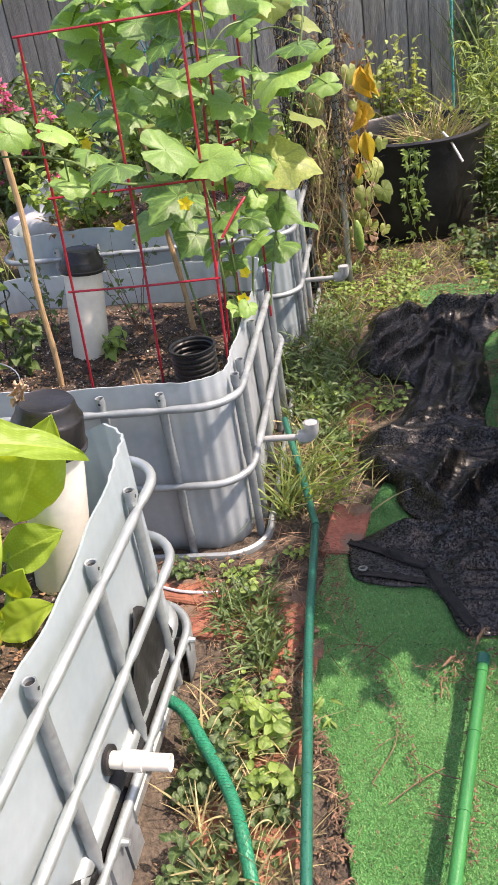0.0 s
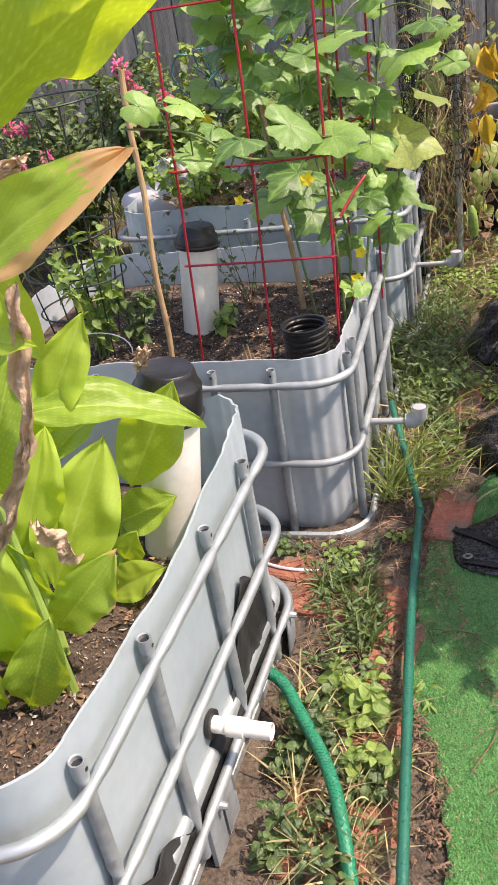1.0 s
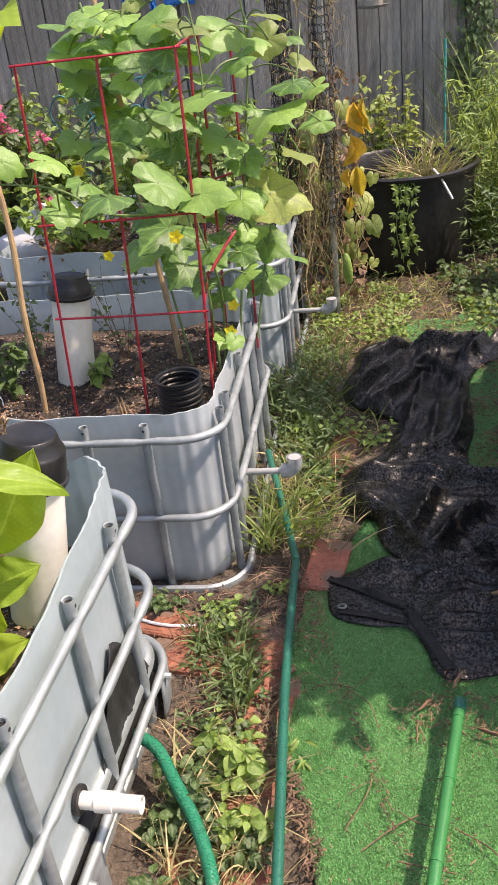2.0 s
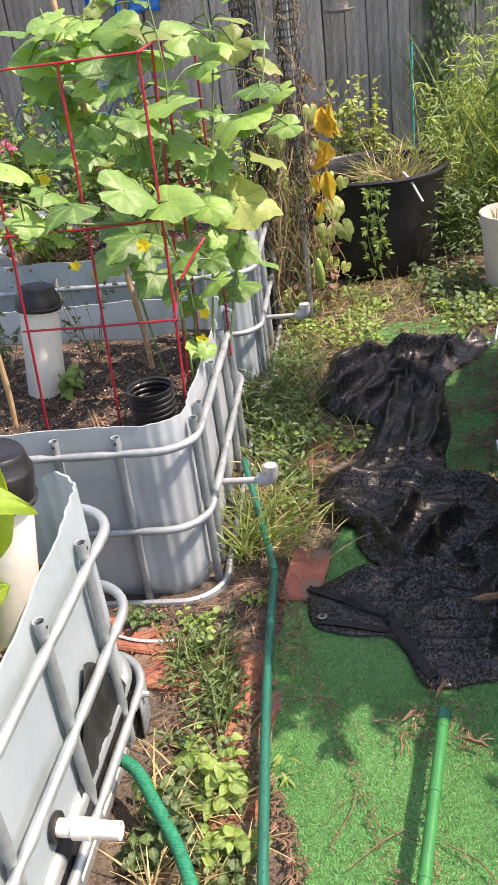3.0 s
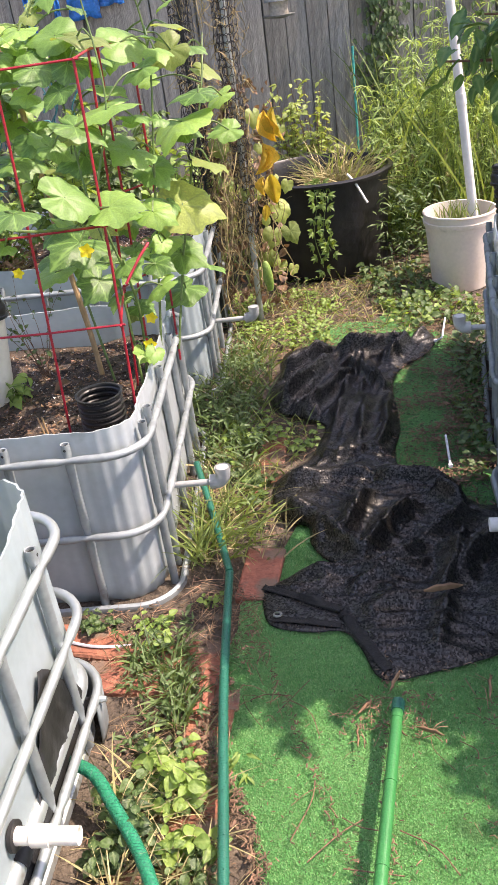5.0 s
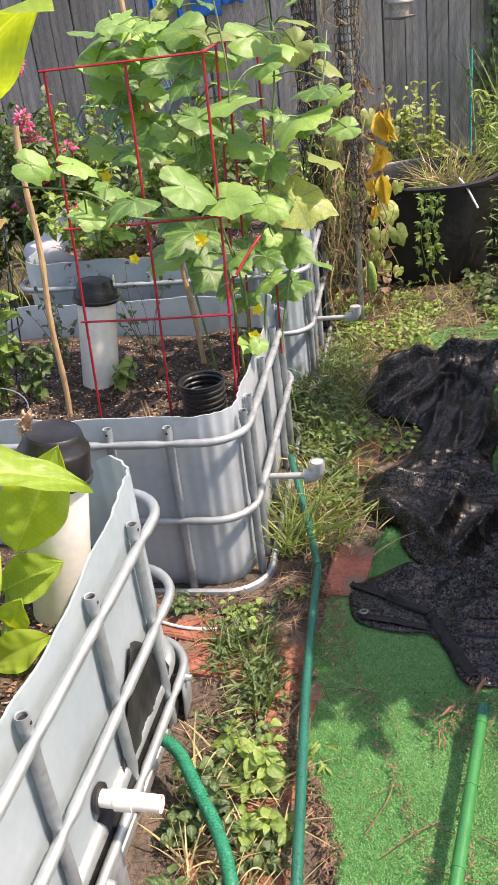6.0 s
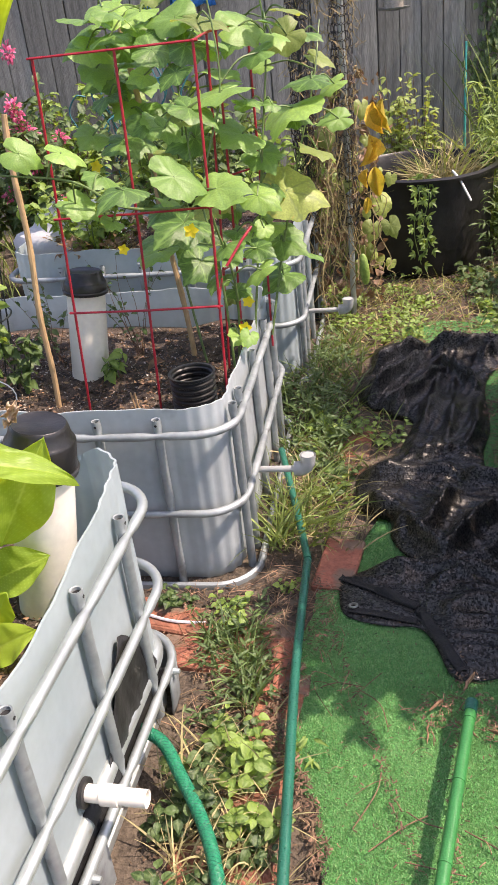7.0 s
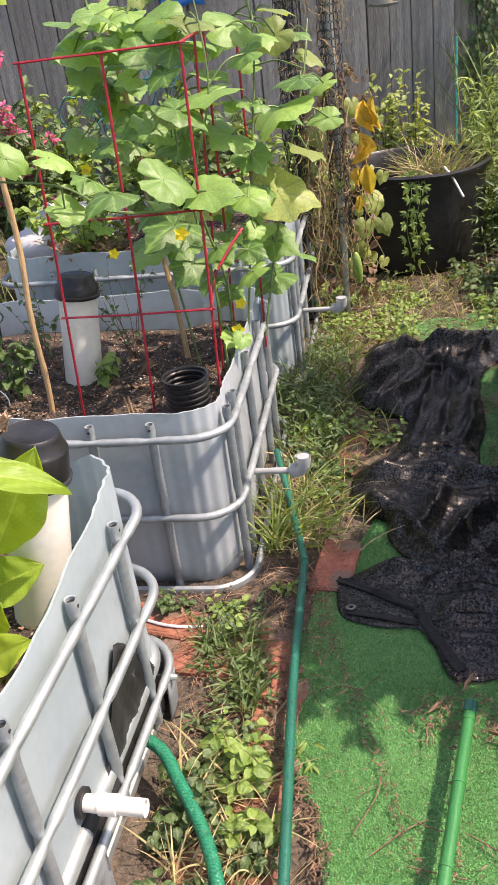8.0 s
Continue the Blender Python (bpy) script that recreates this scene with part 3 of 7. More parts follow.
def long_leaf(wide=0.26, droop=0.5, fold=0.25, wave=0.02, seed=0, rows=9, cols=7, peak=0.45, ribs=0.0, one_side=False):
    v, uv, f = [], [], []
    for i in range(rows + 1):
        t = i / rows
        w = wide * 0.5 * (1 + 0.14 * noise.noise((t * 3.5, seed * 1.7, 2.0)) * (wave > 0.025)) * (math.sin(math.pi * t ** (math.log(0.5) / math.log(peak))) ** 0.8) + (0.012 if i == 0 else 0.0)
        ang = droop * t
        y = math.sin(ang) / max(droop, 1e-3) if droop > 1e-3 else t
        z = -(1 - math.cos(ang)) / max(droop, 1e-3) if droop > 1e-3 else 0
        for j in range(cols):
            s = 2 * j / (cols - 1) - 1
            v.append((s * w, y, z + abs(s) * w * fold * 2 + wave * (0.6 * math.sin(t * 9 + seed + s * 2.0) + 0.9 * noise.noise((t * 7, s * 1.4, seed * 2.3))) * abs(s) + 0.25 * wave * noise.noise((s * 3, t * 6, seed)) + ribs * (j % 2) * (1 - t * t)))
            uv.append((1.0 if abs(s) < 0.05 else 0.45 + 0.38 * ((i + 2 * abs(j - cols // 2)) % 4 == 0), max((s if one_side else abs(s)) * 0.92, t ** 3)))
    for i in range(rows):
        f += [(i * cols + j, i * cols + j + 1, (i + 1) * cols + j + 1, (i + 1) * cols + j) for j in range(cols - 1)]
    return v, f, uv


def put_leaf(mesh, shape, m):
    v, f, uv = shape
    mesh.add([m @ Vector(p) for p in v], f, uv)


SMALL = [long_leaf(0.62, 0.6, 0.2, 0.03, s, 4, 3, 0.4) for s in range(3)]
SLENDER = [long_leaf(0.13, 0.8, 0.2, 0.02, s, 5, 3, 0.4) for s in range(3)]
NARROW = [long_leaf(0.22, 0.7, 0.2, 0.02, s, 5, 3, 0.4) for s in range(3)]


def blade(mesh, at, way, length, width, bend=1.0, steps=5):
    """One grass blade that arches over."""
    p, d = Vector(at), Vector(way).normalized()
    side = d.cross(Vector((rnd.uniform(-1, 1), rnd.uniform(-1, 1), 0.3)))
    side.normalize()
    flat = Vector((d.x, d.y, 0))
    if flat.length < 0.05:
        flat = Vector((rnd.uniform(-1, 1), rnd.uniform(-1, 1), 0))
    flat.normalize()
    v, uv = [], []
    for i in range(steps + 1):
        t = i / steps
        w = width * 0.5 * (1 - t ** 2.2) + 0.0003
        v += [p - side * w, p + side * w]
        uv += [(0.3, t), (0.3, t)]
        p = p + d * (length / steps)
        d = (d + (flat * 0.25 - Vector((0, 0, 0.42))) * bend / steps).normalized()
    mesh.add(v, [(2 * i, 2 * i + 1, 2 * i + 3, 2 * i + 2) for i in range(steps)], uv)


# ---- ground, turf, fence ----
def build_ground():
    g = Mesh()
    xs = [-150, -60, -20, -8, -4] + [-2.4 + 0.06 * i for i in range(91)] + [5, 9, 20, 60, 150]
    ys = [-150, -60, -20, -8, -3, -1] + [-0.2 + 0.06 * i for i in range(120)] + [8.5, 12, 25, 60, 150]
    v = [(x, y, ground_height(x, y)) for y in ys for x in xs]
    n = len(xs)
    g.add(v, [(j * n + i, j * n + i + 1, (j + 1) * n + i + 1, (j + 1) * n + i) for j in range(len(ys) - 1) for i in range(n - 1)])
    tagged(part("ground", g, "soil"), "bare brown garden soil with litter", "ground", kind="structure")


TURF = [(0.0, 0.3), (0.012, 0.9), (0.025, 1.09), (0.02, 1.165), (0.0, 1.24), (-0.018, 1.315), (-0.035, 1.366), (-0.03, 1.44), (0.01, 1.5), (0.12, 1.85), (0.215, 1.94), (0.30, 2.1), (0.42, 2.3),
        (0.62, 2.6), (0.70, 3.0), (0.66, 3.5), (0.74, 3.68), (0.92, 3.70), (1.02, 3.64), (1.14, 3.74), (1.26, 3.4), (1.30, 3.1), (1.15, 2.65),
        (1.03, 2.38), (0.95, 2.05), (0.87, 1.7), (0.81, 1.48), (0.74, 1.32), (0.66, 1.20), (0.62, 1.06), (0.60, 0.9), (0.58, 0.3)]


def build_turf():
    g, step = Mesh(), 0.0125
    index = {}
    for j in range(int(3.5 / step)):
        for i in range(int(1.5 / step)):
            x, y = -0.1 + i * step, 0.3 + j * step
            wob = 0.03 * noise.noise((x * 9, y * 9, 2.0))
            if not inside(TURF, x + step / 2 + wob, y + step / 2 + wob * 0.5):
                continue
            q = []
            for a, b in ((i, j), (i + 1, j), (i + 1, j + 1), (i, j + 1)):
                if (a, b) not in index:
                    xx, yy = -0.1 + a * step, 0.3 + b * step
                    index[a, b] = len(g.v)
                    g.add([(xx + 0.006 * noise.noise((xx * 40, yy * 40, 1)), yy + 0.006 * noise.noise((xx * 40, yy * 40, 9)),
                            0.010 + 0.5 * ground_height(xx, yy) + 0.003 * noise.noise((xx * 6, yy * 6, 3)))], [])
                q.append(index[a, b])
            g.f.append(tuple(q))
    # wear the cut edge round
    count = {}
    for q in g.f:
        for a, b in zip(q, q[1:] + q[:1]):
            k = (min(a, b), max(a, b))
            count[k] = count.get(k, 0) + 1
    beside = {}
    for (a, b), c in count.items():
        if c == 1:
            beside.setdefault(a, []).append(b)
            beside.setdefault(b, []).append(a)
    for _ in range(4):
        moved = {i: (Vector(g.v[i]) + sum((Vector(g.v[k]) for k in ks), Vector())) / (1 + len(ks)) for i, ks in beside.items()}
        for i, p in moved.items():
            g.v[i] = tuple(p)
    mat = part("turf_mat", g, "turf")
    tagged(mat, "worn green artificial turf mat on the ground", "turf mat", kind="structure")
    mod = mat.modifiers.new("thickness", 'SOLIDIFY')
    mod.thickness, mod.offset = 0.008, -1
    # the pile
    pile = Mesh()
    faces = list(g.f)
    r_ = np.random.RandomState(3)
    v = np.array(g.v)
    q = np.array([f for f in faces if v[f[0]][1] < 3.8])
    near = v[q[:, 0]][:, 1] < 2.1
    q = np.concatenate([np.repeat(q[near], 25, axis=0), np.repeat(q[~near], 6, axis=0)])
    n = len(q)
    a, b = r_.rand(n, 1), r_.rand(n, 1)
    base = v[q[:, 0]] * (1 - a) * (1 - b) + v[q[:, 1]] * a * (1 - b) + v[q[:, 2]] * a * b + v[q[:, 3]] * (1 - a) * b
    ang = r_.rand(n) * 6.283
    side = np.stack([np.cos(ang), np.sin(ang), np.zeros(n)], 1) * 0.0012
    tip = base + np.stack([r_.randn(n) * 0.002, r_.randn(n) * 0.002, 0.0025 + 0.0035 * r_.rand(n)], 1)
    allv = np.stack([base - side, base + side, tip], 1).reshape(-1, 3)
    pile.v = [tuple(p) for p in allv.tolist()]
    pile.f = [(3 * i, 3 * i + 1, 3 * i + 2) for i in range(n)]
    pile.uv = [(0.0, 0.0)] * len(pile.v)
    pile.smooth = False
    ob = part("turf_pile", pile, "turf_blade", mat)
    tagged(ob, kind="stuff")


FENCE_Y = 6.35


def build_fence():
    fence = thing("wooden_fence", "tall weathered grey wooden paling fence", "fence", (0, FENCE_Y, 0), -2, kind="structure")
    shapes = []
    for s in range(6):
        g = Mesh()
        g.smooth = False
        r_ = random.Random(s)
        x0, x1 = -0.0695, 0.0695
        n = 8
        for k in range(n + 1):
            z = 2.35 * k / n
            w = 0.0025 * r_.uniform(-1, 1)
            g.add([(x0 + w, 0, z), (x1 + w, 0, z), (x1 + w, 0.018, z), (x0 + w, 0.018, z)], [])
        for k in range(n):
            o = 4 * k
            for i in range(4):
                g.f.append((o + i, o + (i + 1) % 4, o + 4 + (i + 1) % 4, o + 4 + i))
        g.f.append((4 * n, 4 * n + 1, 4 * n + 2, 4 * n + 3))
        shapes.append(g.data("board", "fence"))
    x = -4.6
    while x < 5.6:
        ob = part("board", rnd.choice(shapes), "fence", fence)
        ob.matrix_basis = pose(x, rnd.uniform(-0.004, 0.004), rnd.uniform(-0.04, 0.0), 0, rnd.uniform(-0.35, 0.35), 0)
        back = part("board", rnd.choice(shapes), "fence", fence)
        back.matrix_basis = pose(x + 0.0727, 0.0235, -0.03, 0, 0, 0) @ Matrix.Diagonal((0.5, 1, 1, 1))
        x += 0.1455
    for z in (0.4, 1.2, 2.0):
        g = Mesh()
        g.box(-4.7, 5.7, 0.046, 0.086, z, z + 0.09)
        part("rail", g, "fence", fence)


# ---- planter tanks ----
def rounded(x0, x1, y0, y1, r, n=7, per=14):
    """The outline of a rounded rectangle, counter-clockwise, evenly cut."""
    out = []
    for cx, cy, a0, ex, ey in ((x1 - r, y0 + r, -90, x1, y1 - r), (x1 - r, y1 - r, 0, x0 + r, y1), (x0 + r, y1 - r, 90, x0, y0 + r), (x0 + r, y0 + r, 180, x1 - r, y0)):
        for k in range(n + 1):
            a = radians(a0 + 90 * k / n)
            out.append((cx + r * math.cos(a), cy + r * math.sin(a)))
        px, py = out[-1]
        for k in range(1, per):
            out.append((px + (ex - px) * k / per, py + (ey - py) * k / per))
    return out


def planter(label, corner, yaw, w, l, rim, base, rings, posts, soil_z, soil_label, seed, bulge=0.0, group="cut tank planters", shell="hdpe_grey", cut=((0.0, 0.0), (1.0, 0.0)), steel="galv_dull", foot=(0.004, 0.012)):
    """A cut-down bulk tank in its steel cage. corner: its front right corner; it reaches w to the left and l back.
    posts: (side, place) with sides f, r, b, l and the place from the front or the right."""
    t = thing("tank_planter", label, "planter tank", (corner[0], corner[1], 0), yaw, group)
    r_ = random.Random(seed)
    # shell
    path = rounded(-w + 0.03, -0.03, 0.03, l - 0.03, 0.105, 26, 100)
    n = len(path)
    run = [0.0]
    for p, q in zip(path, path[1:]):
        run.append(run[-1] + math.hypot(q[0] - p[0], q[1] - p[1]))
    cx, cy = -w / 2, l / 2
    g = Mesh()
    levels = [base - 0.004, base + 0.012, base + 0.05] + [base + 0.05 + (rim - base - 0.05) * k / 9 for k in range(1, 10)]
    inset = [0.03, 0.010, 0.0] + [0] * 9
    def ring(thick):
        rows = []
        for z, ins in zip(levels, inset):
            row = []
            for i, (x, y) in enumerate(path):
                k = i / n
                d = Vector((x - cx, y - cy))
                s = d.normalized()
                corner_amt = min(1.0, max(0.0, (abs(x - cx) / (w / 2) + abs(y - cy) / (l / 2) - 1.40) / 0.25))
                rib = (0.0 if seed == 1 and y < l / 2 else 0.0020) * math.sin(run[i] * 6.283 / 0.037) * corner_amt + 0.004 * noise.noise((x * 4, y * 4, z * 5 + seed))
                swell = bulge * math.sin(math.pi * min(1, max(0, (z - base) / (rim - base)))) * (1 - corner_amt)
                off = rib + swell - ins - thick
                zz = z + dip(x, y) * max(0.0, (z - base - 0.2) / (rim - base - 0.2))
                if z == levels[-1]:
                    zz += 0.014 * noise.noise((x * 7, y * 7, seed)) + 0.0018 * noise.noise((x * 25, y * 25, seed)) + 0.0008 * noise.noise((x * 70, y * 70, seed))
                row.append((x + s.x * off, y + s.y * off, zz))
            rows.append(row)
        return rows
    def dip(x, y):
        if x < -0.16:
            return 0.0
        fade = min(1.0, (x + 0.16) / 0.06)
        for (a, d), (b, e) in zip(cut, cut[1:]):
            if a <= y <= b:
                return fade * (d + (e - d) * (y - a) / (b - a))
        return 0.0
    outer, inner = ring(0.0), ring(0.005)
    v = [p for row in outer for p in row] + [p for row in inner for p in row]
    L = len(levels)
    f = []
    for j in range(L - 1):
        for i in range(n):
            a, b = j * n + i, j * n + (i + 1) % n
            f.append((a, b, b + n, a + n))
            f.append((a + L * n + n, b + L * n + n, b + L * n, a + L * n))
    for i in range(n):
        a, b = (L - 1) * n + i, (L - 1) * n + (i + 1) % n
        f.append((a, b, b + L * n, a + L * n))
    f.append(tuple(range(n))[::-1])
    g.add(v, f)
    part("tank_wall", g, shell, t, "cut translucent white plastic tank wall with a wavy rim")
    # cage
    where = {"f": lambda d: (-d, 0.014), "r": lambda d: (-0.014, d), "b": lambda d: (-d, l - 0.014), "l": lambda d: (-w + 0.014, d)}
    stands = [where[side](d) for side, d in posts]
    for z in rings:
        p = [(x, y, z + 0.0035 * noise.noise((x * 3, y * 3, z * 9 + seed))) for x, y in rounded(-w, 0, 0, l, 0.115, 8, 90)]
        # the tube is pressed in where a post is welded on
        rr = [0.0112 * (1 - 0.30 * math.exp(-(min(math.hypot(x - a, y - b) for a, b in stands) / 0.026) ** 4)) for x, y, _ in p]
        part("cage_ring", Mesh().tube(p, rr, 10, closed=True), steel, t)
    for (side, d), (x, y) in zip(posts, stands):
        top = rings[0] + 0.042
        g = Mesh()
        cuts, wide = 24, []
        for k in range(cuts + 1):
            z = base + (top - base) * k / cuts
            near = min(abs(z - q) for q in rings)
            wide.append(0.0118 * (0.80 if near < 0.018 else 1.10 if near < 0.04 else 1.0))
        g.tube([(x, y, base + (top - base) * k / cuts) for k in range(cuts + 1)], wide, 10, caps=False)
        # a cut, open end
        g.tube([(x, y, top), (x, y, top - 0.001), (x, y, top - 0.03)], [0.0118, 0.0092, 0.0085], 10, caps=False)
        post = part("cage_post", g, "galv_dull", t)
        # a black disc stands in for the shade inside the open post
        part("bore", Mesh().tube([(x, y, top - 0.008), (x, y, top - 0.010)], 0.0091, 10), "rubber", post, "black disc for the shade inside the post")
        # small black disc drawn for the dark inside a bolt hole
        g = Mesh()
        g.lathe([(0.0005, 0.0), (0.0036, 0.0), (0.0036, 0.0006), (0.0005, 0.0006)], 8)
        hole = part("hole_shade", g, "rubber", post)
        out = {"f": (x, y - 0.0118, 90, 0, 0), "r": (x + 0.0118, y, 90, 0, 90), "b": (x, y + 0.0118, 90, 0, 180), "l": (x - 0.0118, y, 90, 0, -90)}[side]
        hole.matrix_basis = pose(out[0], out[1], top - 0.014, *out[2:])
    # the flat foot frame
    g = Mesh()
    out = foot[1]
    g.tube([(x, y, base + foot[0]) for x, y in rounded(-w - out, out, -out, l + out, 0.12, 8, 6)], 0.016, 8, closed=True, flat=0.7)
    part("foot_frame", g, steel, t)
    return t


def soil_in(name, label, corner, yaw, w, l, top, base, seed, mat="potting", inset=0.0362):
    """The fill of a planter: a rounded block with a crumbly top."""
    s = thing(name, label, "soil", (corner[0], corner[1], 0), yaw, kind="stuff")
    path = rounded(-w + inset, -inset, inset, l - inset, 0.099, 10, 14)
    g = Mesh()
    n = len(path)
    cx, cy = -w / 2, l / 2
    rings_ = 16
    def height(x, y):
        return top + 0.022 * noise.noise((x * 4, y * 4, seed)) + 0.012 * noise.noise((x * 13, y * 13, seed)) + 0.006 * noise.noise((x * 45, y * 45, seed))
    g.add([(x, y, base + 0.03) for x, y in path], [])
    for k in range(rings_):
        q = 1 - k / rings_
        g.add([(cx + (x - cx) * q, cy + (y - cy) * q, height(cx + (x - cx) * q, cy + (y - cy) * q)) for x, y in path], [])
    g.add([(cx, cy, height(cx, cy))], [])
    for k in range(rings_):
        for i in range(n):
            a, b = k * n + i, k * n + (i + 1) % n
            g.f.append((a, b, b + n, a + n))
    o = rings_ * n
    g.f += [(o + i, o + (i + 1) % n, o + n) for i in range(n)]
    part("soil", g, mat, s)
    # crumbs, bark and grit
    for kind, count, size in (("bark", 1500, 0.022), ("litter", 500, 0.012)) if mat == "bark" else (("litter", 2200, 0.0075), ("perlite", 2800, 0.0042), ("potting", 1500, 0.008), ("bark", 1500, 0.0075)):
        c = Mesh()
        c.smooth = False
        for _ in range(count):
            x, y = rnd.uniform(-w + 0.08, -0.08), rnd.uniform(0.08, l - 0.08)
            z = height(x, y)
            d = size * rnd.uniform(0.4, 1.5)
            e = [Vector((rnd.uniform(-1, 1), rnd.uniform(-1, 1), rnd.uniform(-0.5, 0.5))) * d for _ in range(4)]
            c.add([Vector((x, y, z + 0.004)) + q for q in e], [(0, 1, 2), (0, 2, 3), (0, 3, 1), (1, 3, 2)])
        part({"litter": "wood_chips", "perlite": "grit", "potting": "crumbs", "bark": "bark_chips"}[kind], c, kind, s)
    return s


# how far the front planter's right rim stands over or under its mean, from front to back
RIM_CUT = ((0.0, 0.0), (0.10, -0.010), (0.20, -0.015), (0.35, -0.030), (0.49, -0.032), (0.60, -0.026), (0.72, 0.0), (0.82, 0.010), (0.93, 0.030), (1.06, 0.034))
NEAR = dict(corner=(-0.492, 0.587), yaw=-14.6, w=1.2, l=1.06)
MID = dict(corner=(-0.052, 1.928), yaw=-11.5, w=1.2, l=1.02)
FAR = dict(corner=(0.245, 3.2), yaw=-11.5, w=1.2, l=1.02)
RIGHT = dict(corner=(1.703, 1.010), yaw=-15, w=1.0, l=0.99)
BACK = dict(corner=(1.972, 1.959), yaw=-21, w=1.0, l=1.0)


def build_tanks():
    near = planter("cut white tank in a bright steel cage, with broad leaves", NEAR["corner"], NEAR["yaw"], NEAR["w"], NEAR["l"], 0.622, 0.05,
                   [0.5435, 0.3365, 0.124], [("r", 0.13), ("r", 0.3625), ("r", 0.644), ("r", 0.8715), ("f", 0.2), ("f", 0.45), ("b", 0.2), ("b", 0.5), ("b", 0.8)], 0.45, "", 1, 0.0, shell="hdpe", cut=RIM_CUT, steel="galv", foot=(-0.025, -0.03))
    mid = planter("cut white bulk tank in a grey steel cage, planted with cucumber", MID["corner"], MID["yaw"], MID["w"], MID["l"], 0.540, -0.012,
                  [0.478, 0.24], [("f", 0.20), ("f", 0.362), ("f", 0.70), ("f", 0.95), ("r", 0.10), ("r", 0.19), ("r", 0.45), ("r", 0.70), ("r", 0.86), ("b", 0.25), ("b", 0.6)], 0.41, "", 2, 0.004, foot=(0.016, 0.012))
    far = planter("cut white bulk tank in a steel cage behind the cucumber bed", FAR["corner"], FAR["yaw"], FAR["w"], FAR["l"], 0.60, 0.0,
                  [0.50, 0.26], [("f", 0.2), ("f", 0.42), ("f", 0.62), ("f", 0.78), ("f", 0.95), ("r", 0.12), ("r", 0.25), ("r", 0.5), ("r", 0.75), ("r", 0.9)], 0.5, "", 3, shell="hdpe")
    right = planter("cut white bulk tank in a steel cage, in shade", RIGHT["corner"], RIGHT["yaw"], RIGHT["w"], RIGHT["l"], 0.56, 0.0,
                    [0.48, 0.25], [("l", 0.15), ("l", 0.45), ("l", 0.65), ("l", 0.78), ("l", 0.93), ("b", 0.6), ("b", 0.85)], 0.42, "", 4, foot=(0.05, 0.012))
    back = planter("cut white bulk tank in a steel cage beside the bucket", BACK["corner"], BACK["yaw"], BACK["w"], BACK["l"], 0.56, 0.0,
                   [0.48, 0.25], [("l", 0.1), ("l", 0.3), ("l", 0.55), ("l", 0.8), ("l", 0.93), ("b", 0.8)], 0.42, "", 5)
    w, l = NEAR["w"], NEAR["l"]
    part("deck_frame", Mesh().tube([(x, y, 0.156) for x, y in rounded(-w + 0.032, -0.032, 0.032, l - 0.032, 0.10, 8, 6)], 0.021, 12, closed=True), "galv", near)
    for cx, cy, a0, a1 in ((-0.125, l - 0.125, -8, 96), (-0.125, 0.125, -96, 8)):
        g = Mesh()
        for z, r in ((0.005, 0.126), (0.02, 0.128), (0.06, 0.131), (0.110, 0.133), (0.117, 0.128)):
            for k in range(13):
                a = radians(a0 + (a1 - a0) * k / 12)
                q = r + (0.004 if k in (3, 4, 8, 9) else 0.0)
                g.add([(cx + q * math.cos(a), cy + q * math.sin(a), z)], [])
        g.f = [(j * 13 + k, j * 13 + k + 1, (j + 1) * 13 + k + 1, (j + 1) * 13 + k) for j in range(4) for k in range(12)]
        leg = part("corner_leg", g, "galv_dull", near, "curved ribbed corner foot of grey steel")
        leg.modifiers.new("thickness", 'SOLIDIFY').thickness = 0.004
    for y in (0.40, 0.47):
        part("foot_plate", Mesh().box(-0.005, 0.004, y - 0.03, y + 0.03, 0.005, 0.117), "galv_dull", near, "flat grey steel foot plate")
    part("clamp_band", Mesh().tube([(-0.032, 0.50, 0.156), (-0.032, 0.55, 0.156)], 0.0225, 12), "rubber", near, "black band on the deck frame")
    for x, y in ((0.016, l - 0.12), (0.016, 0.42)):
        part("frame_bolt", Mesh().tube([(x - 0.006, y, 0.1195), (x + 0.008, y, 0.1195)], [0.009, 0.006], 8), "galv", near)
    for d, z, b, lab, s in ((NEAR, 0.42, 0.05, "dark potting soil around the broad leaves", 1), (MID, 0.41, 0.0, "dark crumbly potting soil with wood chips", 2),
                            (FAR, 0.50, 0.0, "dark potting soil with dead stems", 3)):
        soil_in("potting_soil", lab, d["corner"], d["yaw"], d["w"], d["l"], z, b, s, inset=0.07 if d is FAR else 0.0362)
    for d, z, s in ((RIGHT, 0.47, 4), (BACK, 0.48, 5)):
        soil_in("bark_mulch", "reddish brown bark mulch in the tank", d["corner"], d["yaw"], d["w"], d["l"], z, 0, s, "bark")
    return near, mid, far, right, back


build_ground()
build_turf()
build_fence()
near_tank, mid_tank, far_tank, right_tank, back_tank = build_tanks()


# ---- pipes and fittings ----
def local_axes(d):
    a = radians(d["yaw"])
    return Vector((math.cos(a), math.sin(a), 0)), Vector((-math.sin(a), math.cos(a), 0))


